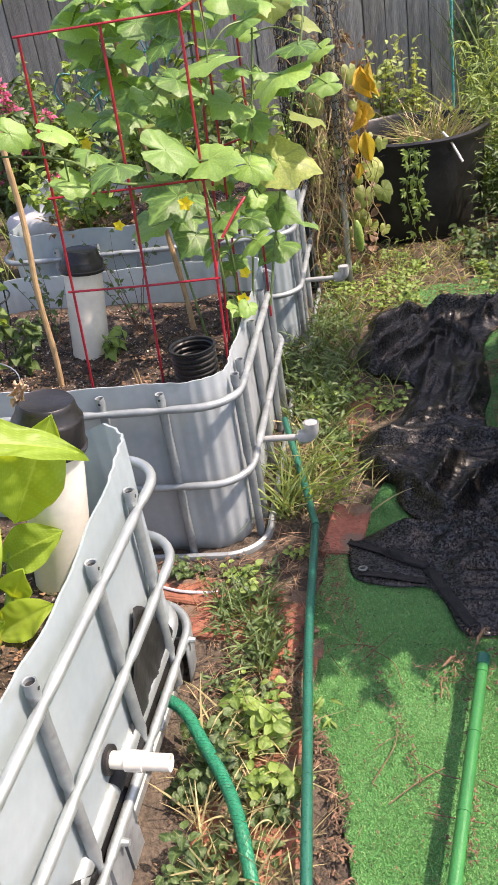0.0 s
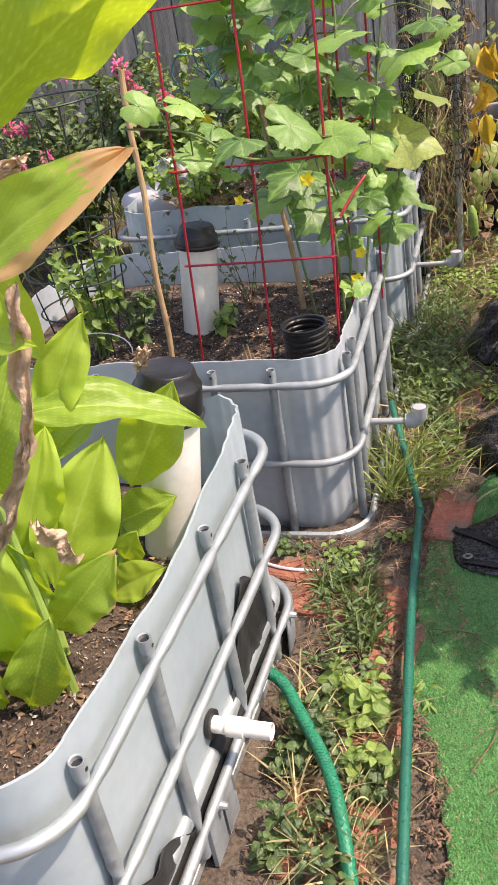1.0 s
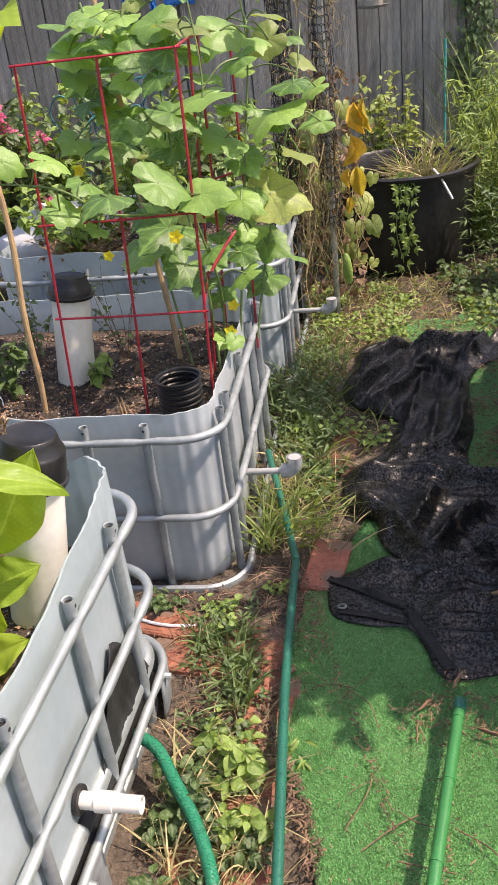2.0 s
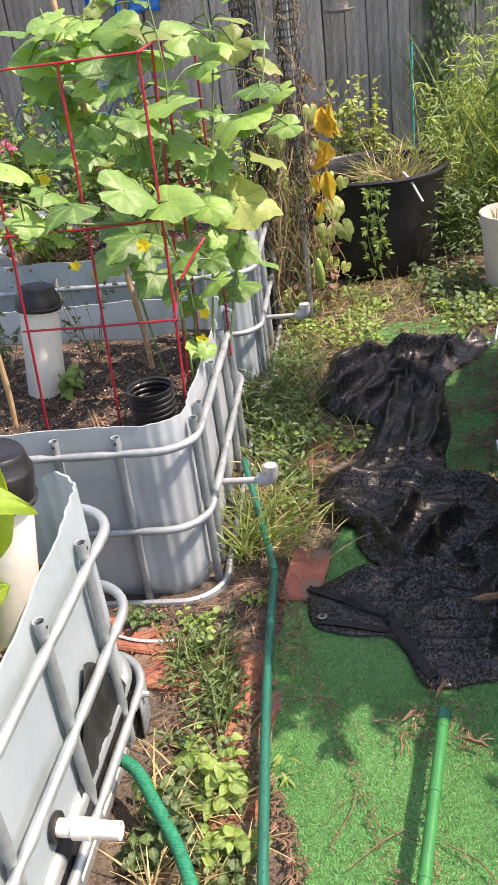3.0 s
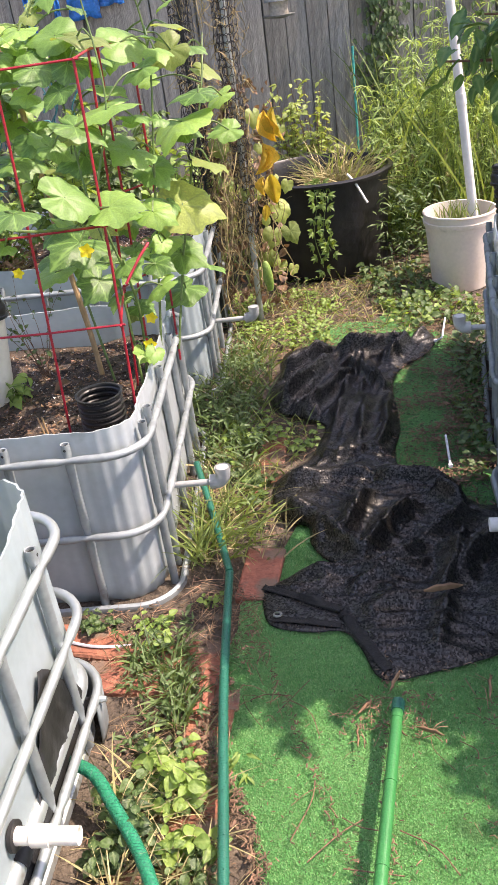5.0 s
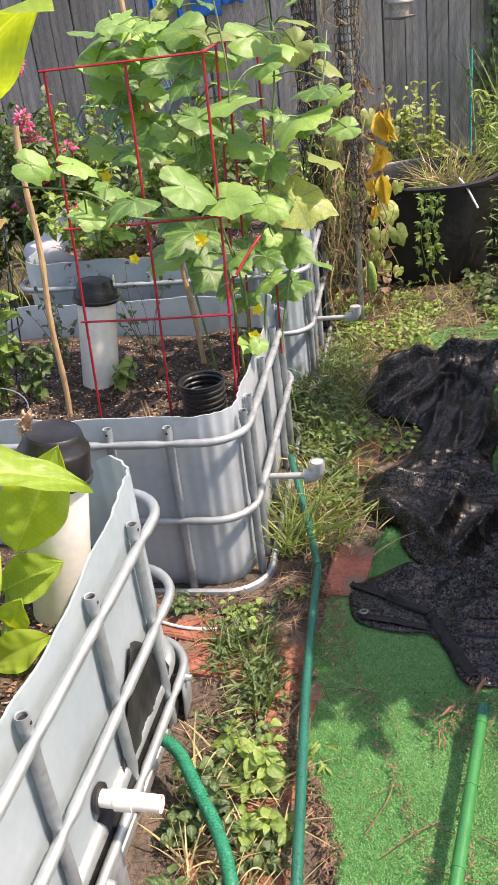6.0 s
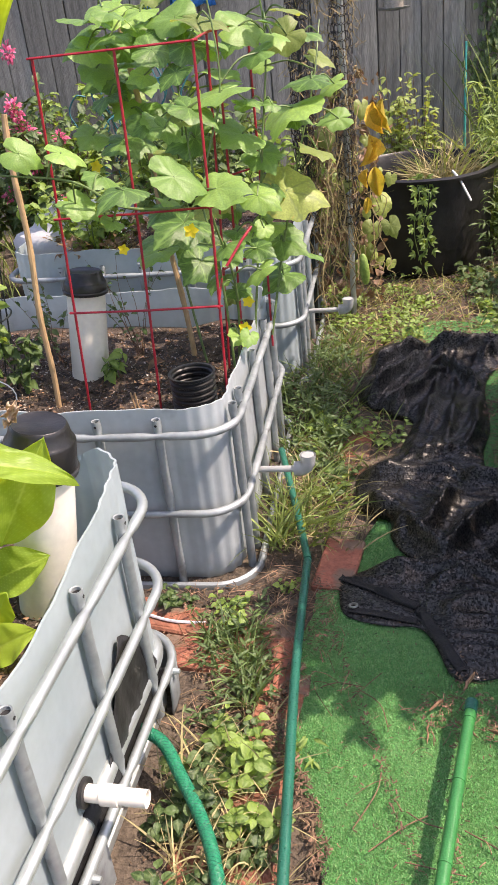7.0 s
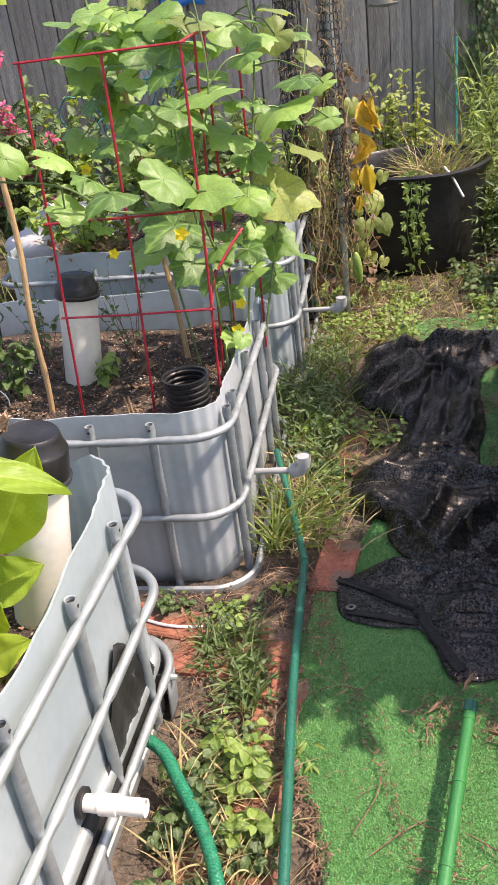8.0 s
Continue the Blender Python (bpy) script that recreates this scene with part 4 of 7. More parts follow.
def capped_pipe(label, foot, top, r, cap_h, mat="pvc", ribbed=False):
    """A standing pipe with a push-on cap."""
    foot, top = Vector(foot), Vector(top)
    t = thing("standpipe", label, "pipe", foot)
    d = top - foot
    turn = d.to_track_quat('Z', 'Y').to_matrix().to_4x4()
    h = d.length
    g = Mesh()
    if ribbed:
        prof = []
        k = int(h / 0.018)
        for i in range(k):
            z = h * i / k
            prof += [(r * 0.93, z), (r * 0.93, z + 0.007), (r, z + 0.009), (r, z + 0.016)]
        g.lathe(prof, 30, turn)
    else:
        g.lathe([(r, 0), (r, h - cap_h * 0.6)], 36, turn)
    part("tube", g, "black" if ribbed else mat, t)
    g = Mesh()
    z0 = h - cap_h
    g.lathe([(r + 0.001, z0 + 0.002), (r + 0.010, z0), (r + 0.011, z0 + 0.008), (r + 0.007, z0 + 0.011), (r + 0.0065, h - 0.036), (r + 0.0035, h - 0.031), (r * 1.0, h - 0.028), (r * 0.90, h - 0.008),
             (r * 0.86, h - 0.002), (r * 0.82, h), (r * 0.76, h - 0.002), (0.0005, h - 0.003)], 44, turn)
    part("cap", g, "black", t, "black plastic cap")
    return t


def open_ribbed_pipe(foot, h, r):
    t = thing("ribbed_pipe", "open black corrugated plastic pipe in the soil", "pipe", foot)
    g = Mesh()
    prof = []
    k = int(h / 0.016)
    for i in range(k):
        z = h * i / k
        prof += [(r * 0.93, z), (r * 0.93, z + 0.005), (r, z + 0.008), (r, z + 0.014)]
    prof += [(r + 0.003, h), (r - 0.004, h)] + [(q * 0.92, z) for q, z in prof[::-1]]
    part("tube", Mesh().lathe(prof, 34), "black", t)


def outlet(tank, d, place, z, length, r, mat, elbow=False, side="r", flange=True):
    """A pipe stub through the wall of a planter, on its right or left face; it belongs to the planter."""
    x0 = 0.0 if side == "r" else -d["w"]
    s = 1 if side == "r" else -1
    base = Vector((x0 - s * 0.03, place, z))
    g = Mesh()
    tip = base + Vector((s * length, 0, 0))
    if elbow:
        bend = [tip + Vector((s * r * 1.25 * math.sin(a), 0, r * 1.25 * (1 - math.cos(a)))) for a in [radians(15 * k) for k in range(7)]]
        pts = [base, tip - Vector((s * 0.016, 0, 0)), tip - Vector((s * 0.014, 0, 0))] + bend[1:] + [bend[-1] + Vector((0, 0, r * 0.9))]
        rad = [r * 0.45, r * 0.45] + [r] * 7 + [r * 1.12]
        g.tube(pts, rad, 18, caps=False)
        rim_c = pts[-1]
        g.tube([rim_c, rim_c - Vector((0, 0, r * 1.2))], [r * 0.86, r * 0.80], 18)
    else:
        pts = [base, base + Vector((s * length * 0.30, 0, 0)), base + Vector((s * length * 0.31, 0, 0)), base + Vector((s * length * 0.58, 0, 0)), base + Vector((s * length * 0.585, 0, 0)), tip]
        g.tube(pts, [r * 1.0, r * 1.0, r * 1.22, r * 1.22, r, r], 20, caps=False)
        g.tube([tip, tip - Vector((s * 0.002, 0, 0)), tip - Vector((s * 0.04, 0, 0))], [r, r * 0.80, r * 0.78], 20, caps=False)
        g.tube([tip - Vector((s * 0.040, 0, 0)), tip - Vector((s * 0.042, 0, 0))], r * 0.80, 20)
    o = part("outlet_pipe", g, mat, tank, "pale plastic outlet pipe")
    if flange:
        g = Mesh()
        g.tube([base + Vector((s * 0.002, 0, 0)), base + Vector((s * 0.010, 0, 0))], r * 1.72, 22)
        part("flange", g, "rubber", o, "black rubber flange")
    return o


def build_fittings():
    capped_pipe("white standpipe with a black cap beside broad leaves", (-0.468, 1.42, 0.34), (-0.391, 1.42, 0.815), 0.0605, 0.100)
    capped_pipe("white standpipe with a black cap in the cucumber bed", (-0.505, 2.60, 0.36), (-0.458, 2.62, 0.745), 0.060, 0.068, "pvc")
    capped_pipe("thick ribbed black pipe with a black cap in mulch", (1.155, 2.36, 0.30), (1.155, 2.36, 0.62), 0.078, 0.085, ribbed=True)
    capped_pipe("leaning ribbed black pipe with a labelled cap", (1.475, 3.13, 0.30), (1.445, 3.17, 0.74), 0.052, 0.07, ribbed=True)
    open_ribbed_pipe((-0.152, 2.225, 0.37), 0.165, 0.064)
    outlet(near_tank, NEAR, 0.519, 0.2184, 0.126, 0.0165, "pvc")
    outlet(mid_tank, MID, 0.315, 0.19, 0.145, 0.022, "elbow", elbow=True, flange=False)
    outlet(far_tank, FAR, 0.32, 0.20, 0.165, 0.022, "elbow", elbow=True, flange=False)
    outlet(right_tank, RIGHT, 0.447, 0.20, 0.120, 0.0185, "white", side="l")
    outlet(back_tank, BACK, 0.66, 0.20, 0.105, 0.023, "white", elbow=True, side="l")
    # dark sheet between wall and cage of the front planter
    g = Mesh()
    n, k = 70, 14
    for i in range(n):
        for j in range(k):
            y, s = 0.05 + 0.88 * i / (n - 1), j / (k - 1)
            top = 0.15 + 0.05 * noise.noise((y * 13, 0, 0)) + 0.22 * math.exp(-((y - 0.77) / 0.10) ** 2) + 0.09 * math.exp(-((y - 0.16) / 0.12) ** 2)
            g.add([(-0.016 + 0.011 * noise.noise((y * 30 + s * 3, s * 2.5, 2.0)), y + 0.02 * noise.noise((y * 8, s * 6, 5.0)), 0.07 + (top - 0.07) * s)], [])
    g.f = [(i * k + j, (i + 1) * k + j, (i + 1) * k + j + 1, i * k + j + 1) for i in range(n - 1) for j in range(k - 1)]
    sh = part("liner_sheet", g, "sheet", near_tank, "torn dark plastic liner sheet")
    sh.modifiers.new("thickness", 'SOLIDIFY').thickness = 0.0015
    # strainer bowls on the mulch
    for at, inner, lab in (((1.452, 2.99, 0.53), "pvc_grey", "white plastic strainer bowl on bark mulch"), ((0.985, 1.95, 0.545), "ochre", "white plastic bowl with ochre seed mix")):
        t = thing("strainer_bowl", lab, "bowl", at)
        part("rim", Mesh().lathe([(0.02, -0.10), (0.045, -0.02), (0.062, 0.0), (0.066, 0.004), (0.060, 0.006), (0.045, 0.0)], 28), "white", t)
        g = Mesh()
        g.lathe([(0.046, 0.0), (0.03, 0.008), (0.0005, 0.012)], 24)
        part("filling", g, inner, t)
    # grip label on the leaning cap: plain bars
    t = thing("cap_label", "small white paper label with an illegible line", "label", (1.425, 3.122, 0.705), -18)
    part("paper", Mesh().box(-0.028, 0.028, -0.002, 0.0, -0.012, 0.014), "white", t)
    part("print_bar", Mesh().box(-0.016, 0.016, -0.0035, -0.002, -0.005, 0.002), "blue", t)


build_fittings()


# ---- stakes, hose, cloth on the ground ----
def rod(name, label, category, pts, r, mat, seg=10, knobs=0.0):
    pts = smooth_path(pts, 10) if len(pts) > 2 else [Vector(pts[0]).lerp(Vector(pts[1]), k / 20) for k in range(21)]
    t = thing(name, label, category, pts[0])
    o = pts[0]
    rr = [r * (1 + (knobs if k % 2 else 0.0)) for k in range(len(pts))]
    part("shaft", Mesh().tube([p - o for p in pts], rr, seg), mat, t)
    return t, o


CLOTH = [(0.184, 1.880), (0.172, 1.76), (0.205, 1.712), (0.28, 1.675), (0.352, 1.655), (0.377, 1.58), (0.397, 1.465), (0.521, 1.455), (0.642, 1.46), (0.742, 1.485), (0.80, 1.56), (0.873, 1.737), (0.925, 1.90),
         (0.945, 2.03), (0.889, 2.07), (0.862, 2.14), (0.875, 2.22), (0.81, 2.31), (0.735, 2.35), (0.752, 2.466), (0.814, 2.60), (0.857, 2.767), (0.895, 2.934), (0.97, 3.08), (1.10, 3.17),
         (1.20, 3.29), (1.205, 3.42), (1.15, 3.43), (1.08, 3.30), (0.938, 3.33), (0.80, 3.43), (0.668, 3.48), (0.56, 3.42), (0.513, 3.23), (0.438, 3.11), (0.432, 2.94), (0.50, 2.83), (0.575, 2.74),
         (0.514, 2.60), (0.470, 2.52), (0.368, 2.46), (0.320, 2.40), (0.298, 2.28), (0.321, 2.18), (0.372, 2.13), (0.36, 2.05), (0.378, 1.97), (0.398, 1.925), (0.329, 1.945), (0.265, 1.915)]
# main folds of the cloth: from, to, half width, height
FRONT_FOLDS = [(0.34, 2.36, 0.64, 2.30, 0.030, 0.050), (0.62, 2.31, 0.86, 2.16, 0.026, 0.050), (0.32, 2.27, 0.40, 2.02, 0.030, 0.062), (0.37, 2.16, 0.50, 1.90, 0.022, 0.045), (0.44, 2.00, 0.61, 2.21, 0.026, 0.055),
               (0.48, 1.91, 0.70, 2.11, 0.024, 0.060), (0.78, 2.16, 0.84, 2.04, 0.026, 0.050), (0.83, 2.03, 0.66, 1.90, 0.022, 0.052), (0.69, 1.91, 0.44, 1.84, 0.020, 0.040), (0.28, 1.90, 0.64, 1.78, 0.020, 0.034),
               (0.40, 1.79, 0.66, 1.84, 0.018, 0.034), (0.42, 1.70, 0.63, 1.705, 0.018, 0.026), (0.61, 1.69, 0.80, 1.90, 0.028, 0.056), (0.66, 1.72, 0.92, 1.90, 0.030, 0.062), (0.54, 1.50, 0.65, 1.70, 0.022, 0.034),
               (0.72, 1.52, 0.86, 1.80, 0.026, 0.045)]
REAR_FOLDS = [(0.45, 2.92, 0.74, 3.20, 0.032, 0.085), (0.50, 3.13, 0.76, 3.33, 0.030, 0.080), (0.50, 2.80, 0.80, 3.10, 0.026, 0.060), (0.75, 3.18, 0.88, 2.90, 0.024, 0.060), (0.74, 3.31, 1.08, 3.22, 0.026, 0.075),
              (0.77, 3.07, 0.60, 2.66, 0.024, 0.045), (0.77, 2.88, 0.63, 2.50, 0.020, 0.035), (0.86, 2.85, 0.69, 2.46, 0.020, 0.036), (0.94, 3.14, 1.19, 3.36, 0.026, 0.070), (0.50, 2.50, 0.73, 2.45, 0.024, 0.030)]


def build_ground_things():
    edge_stake = [(-0.105, 0.55, 0.078), (-0.018, 1.172, 0.07), (0.033, 1.528, 0.06), (0.109, 1.96, 0.045)]
    run_of = smooth_path(edge_stake, 24)
    t, o = rod("garden_stake", "long dark green plastic-coated garden stake on the turf edge", "stake", edge_stake, 0.0112, "stake")
    g = Mesh()
    for k in range(72):
        p = run_of[k] - o
        for a in (0.6, 2.2, 3.8, 5.4):
            q = p + Vector((math.cos(a + k), 0.0, math.sin(a + k))) * 0.0112
            g.add([q + Vector(e) * 0.0022 for e in ((-1, 0, 0), (0, -1, 0), (1, 0, 0), (0, 1, 0), (0, 0, 1), (0, 0, -1))],
                  [(0, 1, 4), (1, 2, 4), (2, 3, 4), (3, 0, 4), (1, 0, 5), (2, 1, 5), (3, 2, 5), (0, 3, 5)])
    tagged(part("grip_bumps", g, "stake", t), kind="stuff")
    rod("garden_stake", "dark green coated stake leaning on the tank cage", "stake", [(0.109, 1.955, 0.05), (0.101, 2.2, 0.075), (0.085, 2.45, 0.13)], 0.0108, "stake")
    t, o = rod("garden_stake", "bright green plastic-coated stake above the turf", "stake", [(0.133, 0.70, 0.087), (0.394, 1.335, 0.08)], 0.0125, "stake2")
    d = (Vector((0.394, 1.335, 0.08)) - Vector((0.133, 0.70, 0.087))).normalized()
    e = Vector((0.394, 1.335, 0.08)) - o
    part("end_cap", Mesh().tube([e - d * 0.03, e, e + d * 0.004], [0.0138, 0.0138, 0.008], 14), "stake", t, "dark green end cap")
    for p in (0.12, 0.42, 0.69, 0.93):
        q = Vector((0.133, 0.70, 0.087)).lerp(Vector((0.394, 1.335, 0.08)), p) - o
        part("collar", Mesh().tube([q - d * 0.004, q + d * 0.004], 0.0136, 14), "stake2", t)
    # braided hose
    pts = smooth_path([(-0.33, 1.36, 0.10), (-0.268, 1.305, 0.10), (-0.228, 1.217, 0.09), (-0.194, 1.132, 0.085), (-0.172, 1.056, 0.08), (-0.158, 0.96, 0.07), (-0.15, 0.8, 0.03), (-0.16, 0.5, 0.015)], 12)
    t = thing("garden_hose", "bright green braided garden hose on the ground", "hose", pts[0])
    o = pts[0]
    rr = [0.0135] * len(pts)
    part("hose_tube", Mesh().tube([p - o for p in pts], rr, 14), "hose", t)
    g = Mesh()
    for s in (1, -1):
        for start in range(6):
            line = []
            for k in range(len(pts) * 3):
                u = k / 3
                i = min(int(u), len(pts) - 2)
                p = pts[i].lerp(pts[i + 1], u - i)
                d = (pts[i + 1] - pts[i]).normalized()
                side = d.cross(Vector((0, 0, 1))).normalized()
                up = side.cross(d)
                a = s * (u * 0.9) + start * math.pi / 3
                line.append(p - o + (side * math.cos(a) + up * math.sin(a)) * 0.0135)
            g.tube(line, 0.0005, 3)
    tagged(part("braid", g, "stake", t), kind="stuff")
    # shade cloth
    soft = smooth_path([(x, y, 0) for x, y in CLOTH + CLOTH[:1]], 4)
    poly = [(q.x, q.y) for q in soft[:-1]]
    rim = np.array(poly)
    rim_d = np.roll(rim, -1, axis=0) - rim
    folds = np.array(FRONT_FOLDS + REAR_FOLDS)
    flap = [(0.19, 1.90), (0.15, 1.75), (0.20, 1.68), (0.352, 1.63), (0.365, 1.705), (0.28, 1.800)]

    def nearest(x, y):
        u = np.clip(((x - rim[:, 0]) * rim_d[:, 0] + (y - rim[:, 1]) * rim_d[:, 1]) / ((rim_d ** 2).sum(1) + 1e-9), 0, 1)
        px, py = rim[:, 0] + u * rim_d[:, 0], rim[:, 1] + u * rim_d[:, 1]
        d = np.hypot(x - px, y - py)
        k = int(d.argmin())
        return d[k], px[k], py[k]

    def lift(x, y):
        """Height of the cloth: sharp leaning folds with slack valleys and many small creases."""
        ease = min(1.0, nearest(x, y)[0] / 0.065)
        ease = ease * (2 - ease)
        xx = x + 0.026 * noise.noise((x * 6, y * 6, 5)) + 0.005 * noise.noise((x * 17, y * 17, 5))
        yy = y + 0.026 * noise.noise((x * 6, y * 6, 8)) + 0.005 * noise.noise((x * 17, y * 17, 8))
        dx, dy = folds[:, 2] - folds[:, 0], folds[:, 3] - folds[:, 1]
        n = np.hypot(dx, dy)
        u = ((xx - folds[:, 0]) * dx + (yy - folds[:, 1]) * dy) / (n * n)
        w = ((xx - folds[:, 0]) * dy - (yy - folds[:, 1]) * dx) / n
        w = w / (folds[:, 4] * np.where(w > 0, 0.62, 1.25))
        h = folds[:, 5] * np.clip(1.15 - np.abs(2 * u - 1) ** 3, 0, 1) * np.exp(0.2 - np.sqrt(w * w + 0.04))
        tall = float((h ** 3).sum() ** (1 / 3))
        lie = 0.9 if y > 2.45 else -0.5
        cx, cy = xx * math.cos(lie) + yy * math.sin(lie), -xx * math.sin(lie) + yy * math.cos(lie)
        crease = (1 - abs(noise.noise((cx * 5, cy * 22, 3)))) ** 4
        small = (1 - abs(noise.noise((cx * 14 + 3, cy * 48, 7)))) ** 3
        f = 0.006 + 1.15 * tall + 0.018 * crease + 0.003 * small
        if inside(flap, x, y):
            f = 0.004 + 0.004 * crease
        elif y < 1.62:
            f *= 0.8
        return 0.020 + ease * f

    g = Mesh()
    step, index = 0.0068, {}
    for j in range(int(2.15 / step) + 1):
        for i in range(int(1.12 / step)):
            x, y = 0.14 + i * step, 1.42 + j * step
            if not inside(poly, x + step / 2, y + step / 2):
                continue
            q = []
            for a, b in ((i, j), (i + 1, j), (i + 1, j + 1), (i, j + 1)):
                if (a, b) not in index:
                    xx, yy = 0.14 + a * step, 1.42 + b * step
                    index[a, b] = len(g.v)
                    g.add([(xx, yy, lift(xx, yy))], [])
                q.append(index[a, b])
            g.f.append(tuple(q))
    # pull the ragged rim onto the outline
    count = {}
    for q in g.f:
        for a, b in zip(q, q[1:] + q[:1]):
            k = (min(a, b), max(a, b))
            count[k] = count.get(k, 0) + 1
    for i in {i for k, c in count.items() if c == 1 for i in k}:
        _, px, py = nearest(g.v[i][0], g.v[i][1])
        g.v[i] = (px, py, 0.019)
    t = thing("shade_cloth", "crumpled black woven shade cloth on the turf", "cloth", (0, 0, 0))
    c = part("cloth", g, "cloth", t)
    c.modifiers.new("thickness", 'SOLIDIFY').thickness = 0.002
    # taped hems, each with two lines of stitching
    for a, b, wide in (((0.186, 1.884), (0.362, 1.716), 0.020), ((0.360, 1.712), (0.408, 1.478), 0.026), ((0.186, 1.745), (0.350, 1.668), 0.018)):
        a, b = Vector((*a, 0)), Vector((*b, 0))
        d = (b - a).normalized()
        s = Vector((-d.y, d.x, 0)) * wide / 4
        hem = Mesh()
        for k in range(25):
            q = a.lerp(b, k / 24) + s
            hem.add([(e.x, e.y, lift(e.x, e.y) + 0.0028) for e in (q - 2 * s, q - s, q, q + s, q + 2 * s)], [])
        hem.f = [(5 * k + j, 5 * k + j + 1, 5 * k + j + 6, 5 * k + j + 5) for k in range(24) for j in range(4)]
        h = part("hem", hem, "hem", t, "stitched hem tape")
        h.modifiers.new("thickness", 'SOLIDIFY').thickness = 0.002
        thread = Mesh()
        for off in (-1.3, 1.3):
            pts = [a.lerp(b, k / 24) + s + s * off for k in range(25)]
            thread.tube([(e.x, e.y, lift(e.x, e.y) + 0.0036) for e in pts], 0.0007, 4)
        part("stitching", thread, "rubber", h)
    ey = Mesh()
    ey.lathe([(0.0075, 0.0), (0.013, 0.0), (0.0125, 0.003), (0.008, 0.0035), (0.0075, 0.0)], 20)
    e = part("eyelet", ey, "brass", t, "dull metal eyelet")
    e.matrix_basis = pose(0.204, 1.755, lift(0.204, 1.755) + 0.006, -10, 0, 0)
    # cable ties
    for pts, lab in (([(-0.345, 1.835, 0.02), (-0.27, 1.79, 0.022), (-0.17, 1.775, 0.012)], "clear white cable tie on red pavers"),
                     ([(0.868, 2.262, 0.05), (0.897, 2.355, 0.04), (0.925, 2.455, 0.05)], "clear white cable tie beside the cloth"),
                     ([(1.19, 3.27, 0.03), (1.21, 3.25, 0.05), (1.245, 3.33, 0.04), (1.30, 3.45, 0.05)], "clear white cable tie on the turf")):
        p = smooth_path(pts, 6)
        t = thing("cable_tie", lab, "cable tie", p[0], group="cable ties")
        part("strap", Mesh().tube([q - p[0] for q in p], 0.0042, 6, flat=1.0), "zip", t)
        part("head", Mesh().box(-0.006, 0.006, -0.006, 0.006, -0.003, 0.006), "zip", t)
    # curled bark pieces and sticks
    for a, b, r in (((0.40, 1.42), (0.44, 1.47), 0.007), ((0.565, 1.655), (0.665, 1.645), 0.010), ((0.66, 1.36), (0.69, 1.28), 0.008), ((0.36, 1.33), (0.395, 1.28), 0.004),
                    ((0.30, 1.34), (0.285, 1.28), 0.004), ((0.60, 1.22), (0.56, 1.16), 0.006), ((0.42, 1.30), (0.47, 1.26), 0.006), ((0.35, 1.40), (0.31, 1.37), 0.005), ((0.70, 1.42), (0.74, 1.36), 0.007), ((0.63, 1.40), (0.60, 1.33), 0.006)):
        a, b = Vector((*a, 0)), Vector((*b, 0))
        z = 0.03 if b.y < 1.5 else lift(0.62, 1.65) + 0.022
        t = thing("bark_curl", "curled dry piece of brown bark", "bark piece", (a.x, a.y, z), group="bark curls")
        g = Mesh()
        d = b - a
        pts = [d * (k / 6) + Vector((0.0015 * math.sin(k * 2), 0.001 * math.cos(k * 3), 0.004 * math.sin(k * 0.5))) for k in range(7)]
        g.tube(pts, [r * q for q in (0.3, 0.8, 1, 0.9, 1, 0.7, 0.2)], 7, flat=0.6)
        part("curl", g, "bark", t)
    for k in range(16):
        x, y = rnd.uniform(0.05, 0.5), rnd.uniform(0.95, 1.75)
        a = rnd.uniform(0, 6.28)
        n = rnd.uniform(0.05, 0.16)
        pts = smooth_path([(0, 0, 0), (n * 0.5 * math.cos(a) + rnd.uniform(-0.02, 0.02), n * 0.5 * math.sin(a), 0.006), (n * math.cos(a), n * math.sin(a) + rnd.uniform(-0.02, 0.02), 0.002)], 5)
        t = thing("twig", "thin dry brown twig on the turf", "twig", (x, y, 0.022), group="dry twigs")
        part("stick", Mesh().tube(pts, rnd.uniform(0.0007, 0.0016), 5), "twig", t)


build_ground_things()


